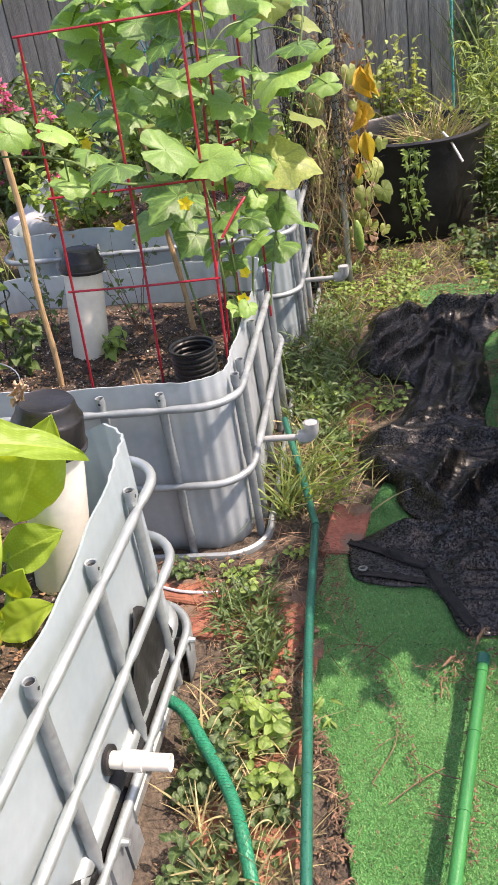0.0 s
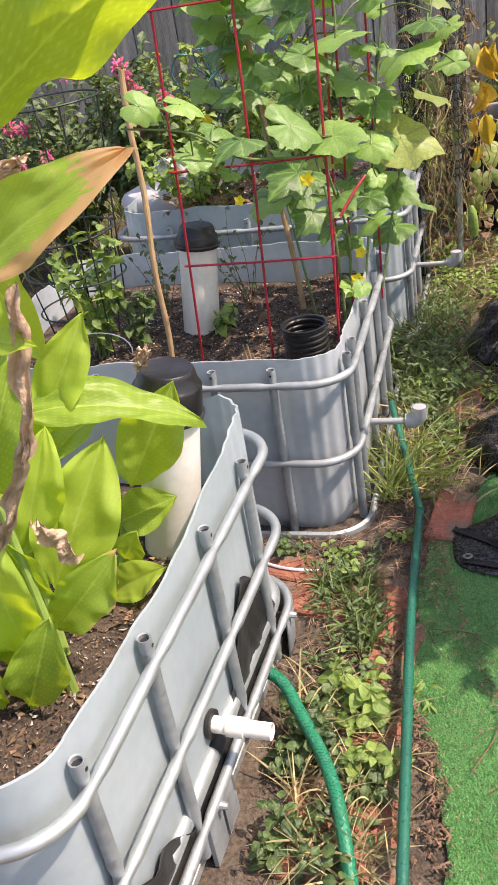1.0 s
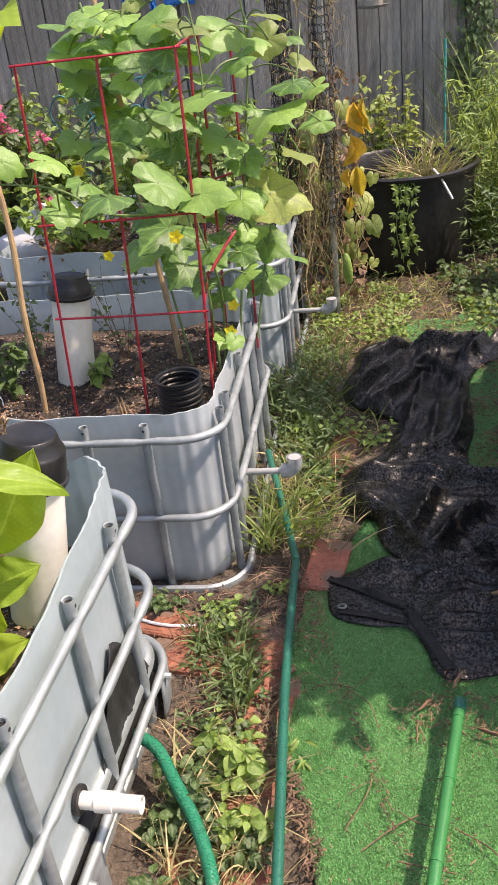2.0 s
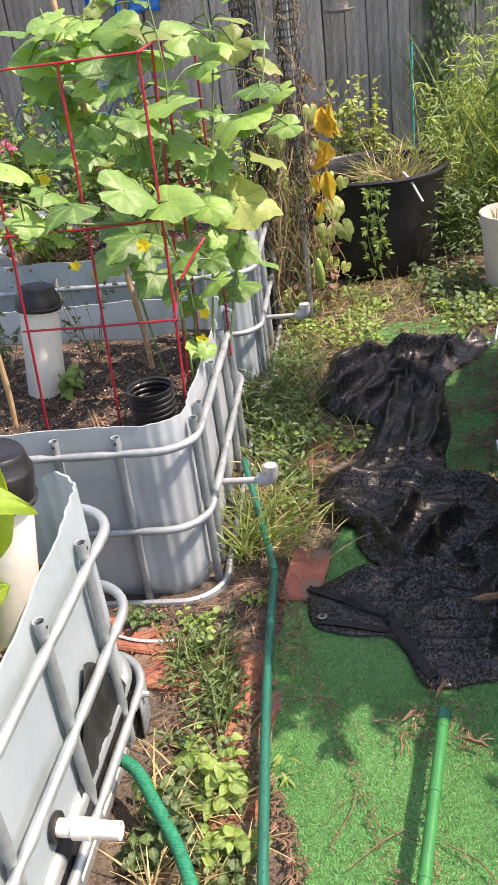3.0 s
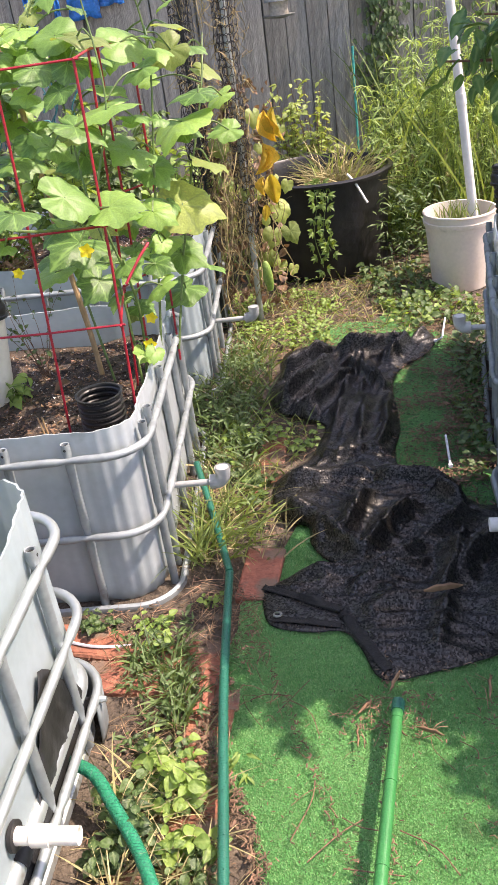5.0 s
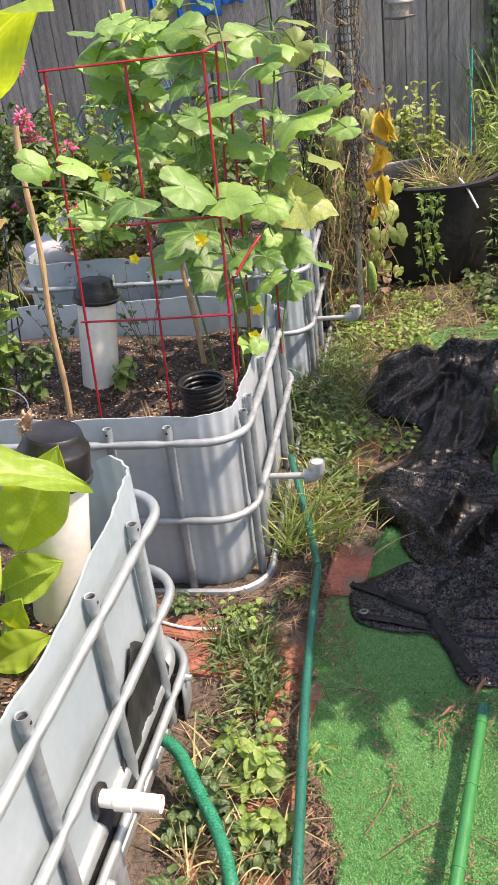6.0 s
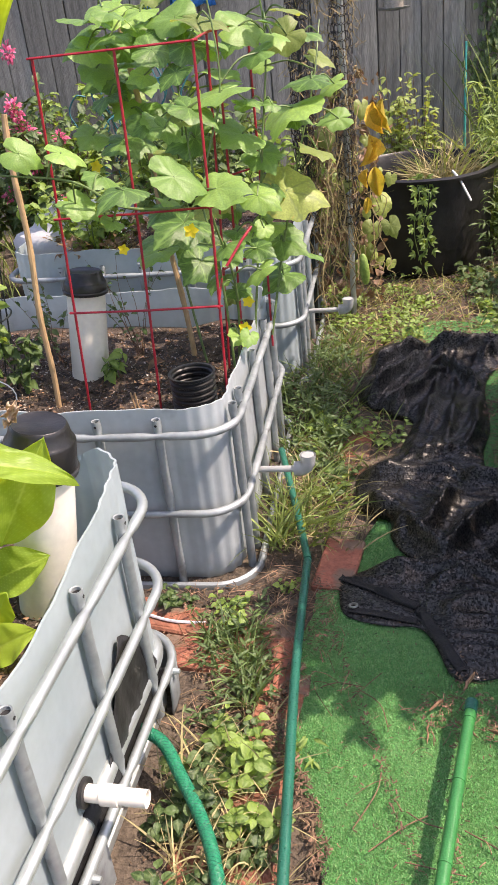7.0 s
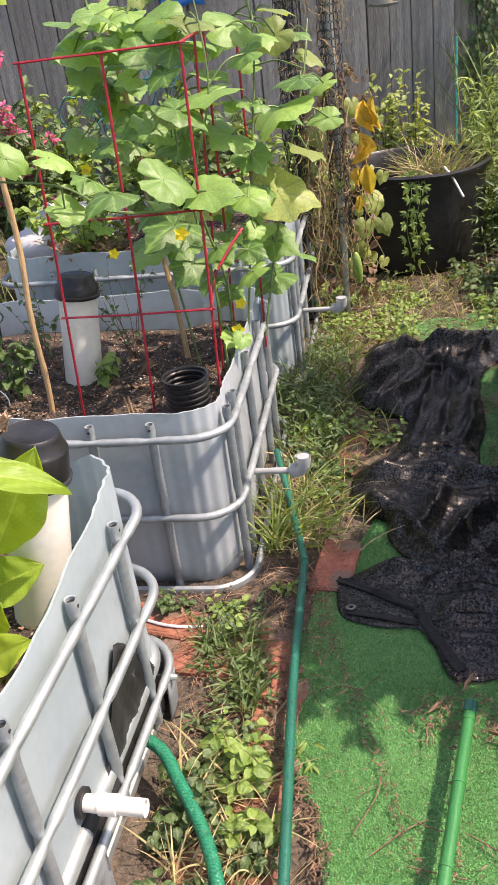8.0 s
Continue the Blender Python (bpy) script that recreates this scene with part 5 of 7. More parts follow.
# ---- tub, bucket, feeder ----
def build_back_things():
    t = thing("black_tub", "large round black plastic tub full of dry grass", "tub", (1.05, 4.66, 0))
    r0, r1, h = 0.345, 0.375, 0.50
    g = Mesh()
    seg, rows = 56, 12
    prof = [(r0 * 0.9, 0.0), (r0, 0.02)] + [(r0 + (r1 - r0) * k / rows, h * k / rows) for k in range(1, rows + 1)] + [(r1 + 0.022, h), (r1 + 0.024, h + 0.014), (r1 + 0.004, h + 0.022), (r1 - 0.008, h + 0.01), (r1 - 0.03, 0.38)]
    for r, z in prof:
        for k in range(seg):
            a = 2 * math.pi * k / seg
            d = 0.012 * noise.noise((math.cos(a) * 3, math.sin(a) * 3, z * 3)) + (0.010 * math.sin(a * 14) * (z < 0.45) * 0.6)
            g.add([((r + d) * math.cos(a), (r + d) * math.sin(a), z + (0.007 * noise.noise((math.cos(a) * 2, math.sin(a) * 2, 9)) if z > 0.4 else 0))], [])
    for j in range(len(prof) - 1):
        g.f += [(j * seg + k, j * seg + (k + 1) % seg, (j + 1) * seg + (k + 1) % seg, (j + 1) * seg + k) for k in range(seg)]
    part("tub_wall", g, "tub", t)
    part("fill", Mesh().lathe([(r1 - 0.02, 0.35), (0.15, 0.38), (0.0005, 0.40)], 30), "soil", t)
    st = thing("white_stick", "thin white stick hooked over the tub rim", "stick", (1.16, 4.30, 0.0))
    part("stick", Mesh().tube([(-0.02, 0.06, 0.53), (0.0, 0.0, 0.50), (0.045, -0.05, 0.40)], 0.006, 8), "white", st)

    t = thing("plastic_bucket", "cream plastic bucket with soil stains and weeds", "bucket", (1.57, 3.955, 0))
    b = Mesh()
    b.lathe([(0.0005, 0.0), (0.128, 0.0), (0.134, 0.006), (0.164, 0.315), (0.172, 0.318), (0.174, 0.336), (0.168, 0.338), (0.171, 0.364), (0.175, 0.368), (0.173, 0.374), (0.163, 0.374), (0.156, 0.29), (0.0005, 0.29)], 56)
    part("bucket_wall", b, "bucket", t)
    part("soil", Mesh().lathe([(0.156, 0.295), (0.08, 0.315), (0.0005, 0.32)], 24), "potting", t)
    w = Mesh()
    for _ in range(70):
        a, q = rnd.uniform(0, 6.28), rnd.uniform(0, 0.12)
        blade(w, (q * math.cos(a), q * math.sin(a), 0.32), (rnd.uniform(-0.5, 0.5), rnd.uniform(-0.5, 0.5), 1), rnd.uniform(0.05, 0.13), 0.006, 0.8, 3)
    tagged(part("bucket_weeds", w, "grass", t), kind="stuff")
    p = thing("white_pole", "tall white plastic pole standing in the bucket", "pole", (1.64, 3.95, 0.31))
    part("tube", Mesh().tube([(0, 0, 0), (-0.05, 0.01, 0.5), (-0.098, 0.02, 0.96), (-0.15, 0.03, 1.5)], [0.022, 0.021, 0.020, 0.020], 16), "white", p)
    part("joint", Mesh().tube([(-0.053, 0.01, 0.53), (-0.058, 0.011, 0.58)], 0.0235, 16), "white", p)

    f = thing("bird_feeder", "small hanging bird feeder with a round tray", "bird feeder", (1.205, 6.05, 1.19))
    part("tray", Mesh().lathe([(0.02, 0.0), (0.10, 0.012), (0.105, 0.022), (0.098, 0.022), (0.03, 0.01)], 26), "feeder", f)
    part("seed_tube", Mesh().lathe([(0.062, 0.015), (0.062, 0.10), (0.05, 0.11)], 22), "glass", f)
    part("roof", Mesh().lathe([(0.09, 0.10), (0.085, 0.115), (0.01, 0.17), (0.0005, 0.172)], 24), "feeder", f)
    part("hanger", Mesh().tube([(0, 0, 0.17), (0.0, 0.0, 0.35), (0.0, 0.28, 0.40)], 0.003, 5), "darkwire", f)

    s = thing("thin_stake", "thin turquoise plastic stake in front of the fence", "stake", (1.705, 6.2, 0))
    part("shaft", Mesh().tube([(0, 0, 0), (0.005, 0, 0.95)], 0.0085, 8), "cyan", s)

    # blue film and teal netting by the fence
    t = thing("blue_film", "torn blue plastic film hanging at the fence", "plastic film", (0, 0, 0))
    for x, z, w_, h_ in ((-0.10, 1.34, 0.20, 0.20), (0.10, 1.40, 0.16, 0.13), (-0.37, 1.30, 0.05, 0.45), (-0.19, 1.22, 0.04, 0.32)):
        g = Mesh()
        n, m = 6, 8
        for i in range(n):
            for j in range(m):
                u, v = i / (n - 1), j / (m - 1)
                g.add([(x + w_ * u + 0.03 * noise.noise((v * 3, x, 1)), FENCE_Y - 0.05 + 0.04 * noise.noise((u * 3 + x, v * 3, 4)), z + h_ * v + 0.03 * noise.noise((u * 4, x, 7)) * (j == 0))], [])
        g.f = [(i * m + j, (i + 1) * m + j, (i + 1) * m + j + 1, i * m + j + 1) for i in range(n - 1) for j in range(m - 1)]
        part("film", g, "blue", t).modifiers.new("thickness", 'SOLIDIFY').thickness = 0.001
    t = thing("bird_netting", "bunched teal netting draped by the fence", "netting", (0, 0, 0))
    g = Mesh()
    for k in range(46):
        x, z = rnd.uniform(-0.75, -0.15), rnd.uniform(0.25, 1.3) if k % 4 else 0.3
        p = [Vector((x, 5.6 + rnd.uniform(-0.1, 0.1), z))]
        for _ in range(6):
            p.append(p[-1] + Vector((rnd.uniform(-0.07, 0.05), rnd.uniform(-0.03, 0.03), max(rnd.uniform(-0.13, 0.02), -p[-1].z))))
        g.tube(smooth_path(p, 4), 0.0045, 4)
    tagged(part("strands", g, "teal", t), kind="stuff")
    # white sack in the far planter
    t = thing("white_sack", "crumpled white woven sack on the far planter", "sack", (-0.67, 3.80, 0.52), 8)
    g = Mesh()
    n, m = 22, 14
    for j in range(m):
        for i in range(n):
            a, b = 2 * math.pi * i / n, math.pi * (j / (m - 1)) * 0.55
            d = 1 + 0.28 * noise.noise((math.cos(a) * 1.6, math.sin(a) * 1.6, b * 2)) + 0.10 * noise.noise((math.cos(a) * 5, math.sin(a) * 5, b * 5))
            g.add([(0.24 * d * math.cos(a) * math.sin(b + 0.02), 0.15 * d * math.sin(a) * math.sin(b + 0.02), 0.20 * d * math.cos(b) - 0.02)], [])
    g.f = [(j * n + i, j * n + (i + 1) % n, (j + 1) * n + (i + 1) % n, (j + 1) * n + i) for j in range(m - 1) for i in range(n)]
    part("sack_cloth", g, "sack", t)


build_back_things()


# ---- cages, canes, wire ----
def build_supports():
    # red square cage: hinged panels of uprights and rungs
    t = thing("tomato_cage", "red coated wire square tomato cage around cucumber", "plant cage", (0, 0, 0))
    feet = [(-0.468, 2.302), (-0.255, 2.238), (-0.062, 2.19), (-0.05, 2.53), (0.0, 2.60), (0.10, 2.68)]
    tops = [(-0.420, 2.26), (-0.222, 2.235), (-0.035, 2.23), (0.0, 2.50), (0.025, 2.56), (0.115, 2.66)]
    for (x, y), (a, b) in zip(feet, tops):
        part("upright", Mesh().tube([(x, y, 0.40), (x + (a - x) * 0.5 + 0.004, y + (b - y) * 0.5, 0.9), (a, b, 1.372)], 0.0036, 7), "redwire", t)
    at = lambda i, z: Vector((*feet[i], 0)).lerp(Vector((*tops[i], 0)), (z - 0.4) / 0.97) + Vector((0, 0, z))
    for z in (0.725, 0.985, 1.37):
        for chain in ((0, 1, 2), (2, 3), (3, 4, 5)):
            for i, j in zip(chain, chain[1:]):
                a, b = at(i, z), at(j, z)
                over = (b - a).normalized() * 0.012
                part("rung", Mesh().tube([a - over + Vector((0, -0.004, 0)), b + over + Vector((0, -0.004, 0.0))], 0.0032, 6), "redwire", t)
    part("clip", Mesh().tube([(-0.02, 2.30, 0.80), (0.03, 2.33, 0.86), (0.06, 2.36, 0.885)], 0.004, 6), "redwire", t)
    for foot, top, r, lab in (((-0.574, 2.37, 0.38), (-0.558, 2.45, 1.235), 0.0085, "pale bamboo cane leaning in the bed"), ((-0.16, 2.66, 0.38), (-0.268, 2.92, 1.60), 0.009, "tall bamboo cane among cucumber leaves")):
        t = thing("bamboo_cane", lab, "cane", foot, group="bamboo canes")
        d = Vector(top) - Vector(foot)
        pts, rr = [], []
        for k in range(33):
            pts.append(d * (k / 32) + Vector((0.004 * math.sin(k * 0.4), 0, 0)))
            rr.append(r * (1.14 if k % 6 == 0 else 1.0))
        part("culm", Mesh().tube(pts, rr, 9), "bamboo", t)
    t = thing("split_stick", "two short split wooden sticks in the soil", "stick", (-0.325, 2.262, 0.40))
    for k in (0, 1):
        part("stick", Mesh().tube([(0.008 * k, 0, 0), (-0.012 + 0.012 * k, 0.005, 0.075)], 0.0028, 5), "bamboo", t)
    # round dark wire cages at the side of the bed
    for cx, cy, z0, z1, r0, r1, lab in ((-0.80, 2.50, 0.40, 1.18, 0.10, 0.155, "round dark wire tomato cage in the bed"), (-0.88, 2.62, 0.40, 0.78, 0.12, 0.16, "low round dark wire cage in the bed")):
        t = thing("wire_cage", lab, "plant cage", (cx, cy, 0), group="round wire cages")
        for q in (0.35, 0.7, 1.0):
            r = r0 + (r1 - r0) * q
            part("hoop", Mesh().tube([(r * math.cos(2 * math.pi * k / 28), r * math.sin(2 * math.pi * k / 28), z0 + (z1 - z0) * q) for k in range(28)], 0.0028, 6, closed=True), "darkwire", t)
        for k in range(4):
            a = 0.5 + k * math.pi / 2
            part("leg", Mesh().tube([(r0 * math.cos(a) * 0.8, r0 * math.sin(a) * 0.8, z0 - 0.03), (r1 * math.cos(a), r1 * math.sin(a), z1)], 0.0028, 6), "darkwire", t)
    t = thing("wire_loop", "loose loop of thin grey wire in the bed", "wire", (-0.80, 2.30, 0.46))
    part("loop", Mesh().tube([(0.13 * math.cos(0.22 * k), 0.07 * math.sin(0.22 * k), 0.05 * math.sin(0.22 * k) + 0.02) for k in range(26)], 0.002, 5), "galv", t)
    # netting column behind the bed
    t = thing("netting_trellis", "rolled black wire netting on posts, overgrown with dead vine", "trellis", (0.46, 3.92, 0))
    for px, r, mat, lab in ((0.095, 0.014, "galv", "pale grey post"), (-0.085, 0.009, "darkwire", "thin dark post")):
        part("post", Mesh().tube([(px, 0, 0.0), (px + 0.005, 0, 0.9), (px, 0, 1.8)], r, 10), mat, t, lab)
        for layer in range(2):
            g = Mesh()
            c, rad = 0.021, 0.040 + 0.008 * layer
            around = 8
            for j in range(int(1.35 / (c * 1.5))):
                for i in range(around):
                    def on(u, zz):
                        a = u * 6.283 / around + layer * 0.4
                        q = rad * (1 + 0.35 * noise.noise((math.cos(a), math.sin(a), zz * 5 + layer + px)))
                        return (px + q * math.cos(a) + 0.015 * noise.noise((zz * 3, px, 1)), q * math.sin(a), zz + 0.008 * noise.noise((u, zz * 9, 3)))
                    u, z = i + (0.5 if j % 2 else 0.0), 0.45 + j * c * 1.5
                    p = on(u, z)
                    for q in (on(u + 0.5, z + c * 0.5), on(u - 0.5, z + c * 0.5), on(u, z - c)):
                        g.tube([p, q], 0.0017, 3, caps=False)
            tagged(part("wire_net", g, "netwire", t), kind="stuff")
    g = Mesh()
    for k in range(700):
        p = Vector((rnd.uniform(-0.13, 0.16), rnd.uniform(-0.06, 0.05), rnd.uniform(0.4, 1.5)))
        q = p + Vector((rnd.uniform(-0.05, 0.05), rnd.uniform(-0.03, 0.03), rnd.uniform(-0.10, 0.06)))
        g.tube([p, (p + q) / 2 + Vector((rnd.uniform(-0.02, 0.02), rnd.uniform(-0.02, 0.02), 0)), q], 0.0016, 3, caps=False)
    tagged(part("dead_growth", g, "drystem", t), kind="stuff")


build_supports()


# ---- cucumber ----
CUKE = [lobed_leaf(s, 0.05 + 0.05 * (s % 3), 0.05 + 0.03 * (s % 2)) for s in range(8)]


def leaf_data(shapes, mat, name="leaf"):
    out = []
    for s in shapes:
        g = Mesh()
        g.add(*s)
        out.append(g.data(name, mat))
    return out


FRONT_LEAVES = [(-0.28, 2.55, 1.45, 0.13), (-0.18, 2.50, 1.43, 0.11), (-0.09, 2.45, 1.41, 0.13), (-0.01, 2.40, 1.40, 0.16), (0.10, 2.45, 1.37, 0.14), (-0.26, 2.50, 1.38, 0.12),
                (-0.15, 2.55, 1.39, 0.10), (-0.14, 2.40, 1.34, 0.12), (-0.07, 2.40, 1.34, 0.12), (0.02, 2.45, 1.27, 0.13), (-0.10, 2.35, 1.28, 0.10), (0.01, 2.30, 1.23, 0.20),
                (-0.06, 2.25, 1.20, 0.16), (0.06, 2.40, 1.10, 0.17), (-0.08, 2.50, 1.09, 0.14), (-0.11, 2.15, 1.07, 0.165), (-0.01, 2.17, 1.03, 0.14), (-0.13, 2.20, 0.92, 0.19),
                (-0.10, 2.25, 0.79, 0.12), (-0.01, 2.25, 0.83, 0.11), (-0.22, 2.35, 0.81, 0.13), (0.12, 2.45, 1.03, 0.12)]
LEFT_LEAVES = [(-0.339, 1.425), (-0.272, 1.431), (-0.322, 1.348), (-0.254, 1.355), (-0.351, 1.29), (-0.288, 1.267), (-0.23, 1.306), (-0.334, 1.209), (-0.271, 1.185), (-0.176, 1.375), (-0.192, 1.239), (-0.371, 1.116), (-0.279, 1.096), (-0.175, 1.141), (-0.367, 1.369)]
SIDE_LEAVES = [(0.20, 2.60, 0.91, 0.21), (0.21, 2.60, 1.14, 0.20), (0.27, 2.65, 1.21, 0.15), (0.29, 2.65, 1.01, 0.15), (0.36, 2.75, 1.08, 0.11), (0.17, 2.70, 0.74, 0.16),
               (0.15, 2.72, 0.62, 0.16), (-0.36, 2.15, 1.04, 0.11), (-0.25, 2.10, 1.07, 0.14), (-0.36, 2.10, 1.17, 0.10), (-0.46, 2.10, 1.18, 0.10), (-0.28, 2.10, 1.00, 0.07),
               (-0.30, 2.20, 1.09, 0.11), (0.11, 2.60, 0.82, 0.12), (0.26, 2.80, 0.66, 0.11), (0.36, 2.80, 1.17, 0.10), (0.33, 2.80, 1.25, 0.10), (0.11, 2.55, 1.18, 0.12),
               (0.18, 2.60, 1.34, 0.12), (0.29, 2.80, 1.32, 0.11), (0.10, 2.50, 0.93, 0.12), (-0.17, 2.60, 1.15, 0.11)]


def flower(parent, at, r=0.02):
    g = Mesh()
    for k in range(5):
        a = 2 * math.pi * k / 5
        d = Vector((math.cos(a), -0.5, math.sin(a)))
        put_leaf(g, long_leaf(0.75, 0.5, 0.15, 0.05, k, 4, 3, 0.5), aim(Vector((0, 0, 0)), d, (0, -1, 0.2), r))
    o = part("flower", g, "yellow", parent, "yellow flower")
    o.matrix_basis = pose(*at)
    return o


def build_cucumber():
    t = thing("cucumber_plant", "climbing cucumber plant with broad green leaves and yellow flowers", "plant", (-0.1, 2.42, 0.40))
    o = Vector((-0.1, 2.42, 0.40))
    green, pale = leaf_data(CUKE, "cuke"), leaf_data(CUKE[:5], "cuke_pale")
    vines = [[(-0.02, 2.5, 0.40), (0.0, 2.42, 0.7), (-0.05, 2.38, 1.0), (0.02, 2.42, 1.25), (0.0, 2.5, 1.55)],
             [(0.03, 2.56, 0.40), (0.08, 2.58, 0.75), (0.12, 2.56, 1.05), (0.16, 2.62, 1.35), (0.12, 2.6, 1.6)],
             [(-0.03, 2.42, 0.40), (-0.04, 2.44, 0.75), (-0.08, 2.50, 1.0), (-0.10, 2.62, 1.25), (-0.16, 2.70, 1.45)],
             [(-0.1, 2.25, 0.98), (-0.25, 2.16, 1.02), (-0.36, 2.13, 1.1), (-0.52, 2.1, 1.14)],
             [(-0.12, 2.6, 0.40), (-0.2, 2.76, 0.9), (-0.27, 2.82, 1.2), (-0.30, 2.82, 1.46)],
             [(0.1, 2.65, 0.45), (0.16, 2.7, 0.7), (0.22, 2.68, 0.95), (0.3, 2.74, 1.2), (0.34, 2.85, 1.35)]]
    paths = [smooth_path(v, 8) for v in vines]
    for p in paths:
        part("vine", Mesh().tube([q - o for q in p], [0.0042 - 0.002 * k / len(p) for k in range(len(p))], 7), "stem", t)
    joints = [q for p in paths for q in p]
    petioles, tendrils = Mesh(), Mesh()

    def add(x, y, z, s, side, bright):
        at = Vector((x, y, z))
        node = min(joints, key=lambda q: (q - at).length + rnd.uniform(0, 0.06))
        away = at - node
        turn = rnd.uniform(-1.9, 1.9)
        tip = Vector((math.sin(turn) + away.x * 2, -math.cos(turn), -0.10 + rnd.uniform(-0.42, 0.18)))
        face = Vector((rnd.uniform(-0.45, 0.65), -0.34 + rnd.uniform(-0.50, 0.45), 0.90))
        m = aim(at, tip, face, 1.0)
        at2 = at - (m.to_3x3() @ Vector((0, 0.10 * s, 0)))
        ob = part("leaf", rnd.choice(pale if bright else green), None, t)
        ob.matrix_basis = aim(at2 - o, tip, face, s)
        petioles.tube(smooth_path([node - o, (node + at2) / 2 - o + Vector((0, 0, 0.02)), at2 - o], 4), 0.0026, 5)
    for x, y, z, s in FRONT_LEAVES:
        add(x, y + (0.13 if y > 2.18 else 0.03), z, s * (0.84 if s > 0.15 else 0.95), 0, rnd.random() < 0.06)
    for x, y, z, s in SIDE_LEAVES:
        add(x, y, z, s * 0.86, 1, x > 0.1 and rnd.random() < 0.24)
    for x, z in LEFT_LEAVES:
        add(x + rnd.uniform(-0.02, 0.02), 2.78 + rnd.uniform(-0.1, 0.1), z, rnd.uniform(0.10, 0.16), 0, False)
    for _ in range(60):
        z = rnd.uniform(0.68, 1.55)
        x = rnd.uniform(-0.26, 0.28) if z > 0.8 else rnd.uniform(-0.1, 0.2)
        add(x, rnd.uniform(2.45, 2.85), z, rnd.uniform(0.05, 0.11), 0, rnd.random() < 0.25)
    for _ in range(9):
        add(rnd.uniform(-0.02, 0.10), rnd.uniform(2.3, 2.6), rnd.uniform(0.55, 0.85), rnd.uniform(0.05, 0.10), 0, rnd.random() < 0.15)
    tagged(part("petiole_growth", petioles, "stem", t), kind="stuff")
    for _ in range(34):
        q = rnd.choice(joints)
        p = [q - o]
        d = Vector((rnd.uniform(-1, 1), rnd.uniform(-1, 0.2), rnd.uniform(-0.4, 0.6))).normalized()
        for k in range(24):
            r = 0.012 * max(0, k - 10) / 14
            p.append(q - o + d * (0.006 * k) + Vector((r * math.cos(k * 1.3), 0, r * math.sin(k * 1.3))))
        tendrils.tube(p, 0.0011, 4)
    tagged(part("tendril_growth", tendrils, "stem", t), kind="stuff")
    flower(t, Vector((-0.095, 2.12, 0.955)) - o, 0.021)
    flower(t, Vector((0.012, 2.35, 0.60)) - o, 0.022)
    flower(t, Vector((0.03, 2.40, 0.66)) - o, 0.02)
    flower(t, Vector((-0.40, 2.9, 1.0)) - o, 0.022)
    flower(t, Vector((-0.27, 2.15, 0.92)) - o, 0.016)

    # the dying vine on the netting
    t = thing("dead_cucumber_vine", "half-dead cucumber vine with yellow and brown leaves", "plant", (0.55, 3.95, 0.0))
    o = Vector((0.55, 3.95, 0.0))
    yl, pl = leaf_data([long_leaf(0.50, 0.55, 0.75, 0.13, q, 12, 9, 0.42) for q in range(4)], "cuke_dry"), leaf_data(CUKE[2:6], "cuke_pale")
    stems = Mesh()
    for k in range(34):
        x = rnd.uniform(0.40, 0.62)
        p = [Vector((x, rnd.uniform(3.8, 4.05), rnd.uniform(0.7, 1.05)))]
        while p[-1].z > 0.06 and len(p) < 14:
            p.append(p[-1] + Vector((rnd.uniform(-0.05, 0.05), rnd.uniform(-0.04, 0.04), rnd.uniform(-0.12, 0.01))))
        stems.tube([q - o for q in smooth_path(p, 3)], rnd.uniform(0.0014, 0.0026), 5)
    tagged(part("dry_growth", stems, "drystem", t), kind="stuff")
    for x, y, z, s in ((0.66, 4.0, 0.97, 0.17), (0.70, 3.98, 0.98, 0.17), (0.64, 4.0, 0.84, 0.16), (0.665, 4.0, 0.82, 0.13), (0.655, 3.98, 0.71, 0.16), (0.63, 4.0, 0.70, 0.10), (0.625, 4.0, 0.58, 0.09)):
        ob = part("leaf", rnd.choice(yl), None, t, "withered bright yellow leaf")
        ob.matrix_basis = aim(Vector((x, y - 0.18, z)) - o, (rnd.uniform(-0.3, 0.3), -0.2, -1), (rnd.uniform(-1.2, 1.2), -1, rnd.uniform(-0.2, 0.7)), s * 0.85)
    for x, z, s in ((0.72, 0.50, 0.15), (0.74, 0.42, 0.12), (0.66, 0.40, 0.13), (0.65, 0.28, 0.12), (0.62, 0.95, 0.10), (0.52, 1.02, 0.12), (0.46, 0.85, 0.12), (0.60, 0.22, 0.09), (0.50, 0.62, 0.10), (0.75, 0.86, 0.07)) + tuple((rnd.uniform(0.50, 0.76), rnd.uniform(0.18, 0.80), rnd.uniform(0.05, 0.09)) for _ in range(9)):
        ob = part("leaf", rnd.choice(pl), None, t)
        ob.matrix_basis = aim(Vector((x, 3.95 + rnd.uniform(-0.1, 0.1), z)) - o, (rnd.uniform(-0.5, 0.5), -0.3, -0.9), (rnd.uniform(-0.5, 0.5), -1, 0.5), s * 0.75)
    dry = Mesh()
    for _ in range(430):
        z = rnd.uniform(0.05, 1.1)
        put_leaf(dry, rnd.choice(SMALL), aim(Vector((rnd.uniform(0.36, 0.72), rnd.uniform(3.88, 4.12), z)) - o, (rnd.uniform(-1, 1), rnd.uniform(-1, 1), rnd.uniform(-1.5, 0.3)),
                                             (rnd.uniform(-1, 1), rnd.uniform(-1, 1), rnd.uniform(-1, 1)), rnd.uniform(0.02, 0.06)))
    tagged(part("dry_leaves", dry, "brownleaf", t), kind="stuff")
    f = Mesh()
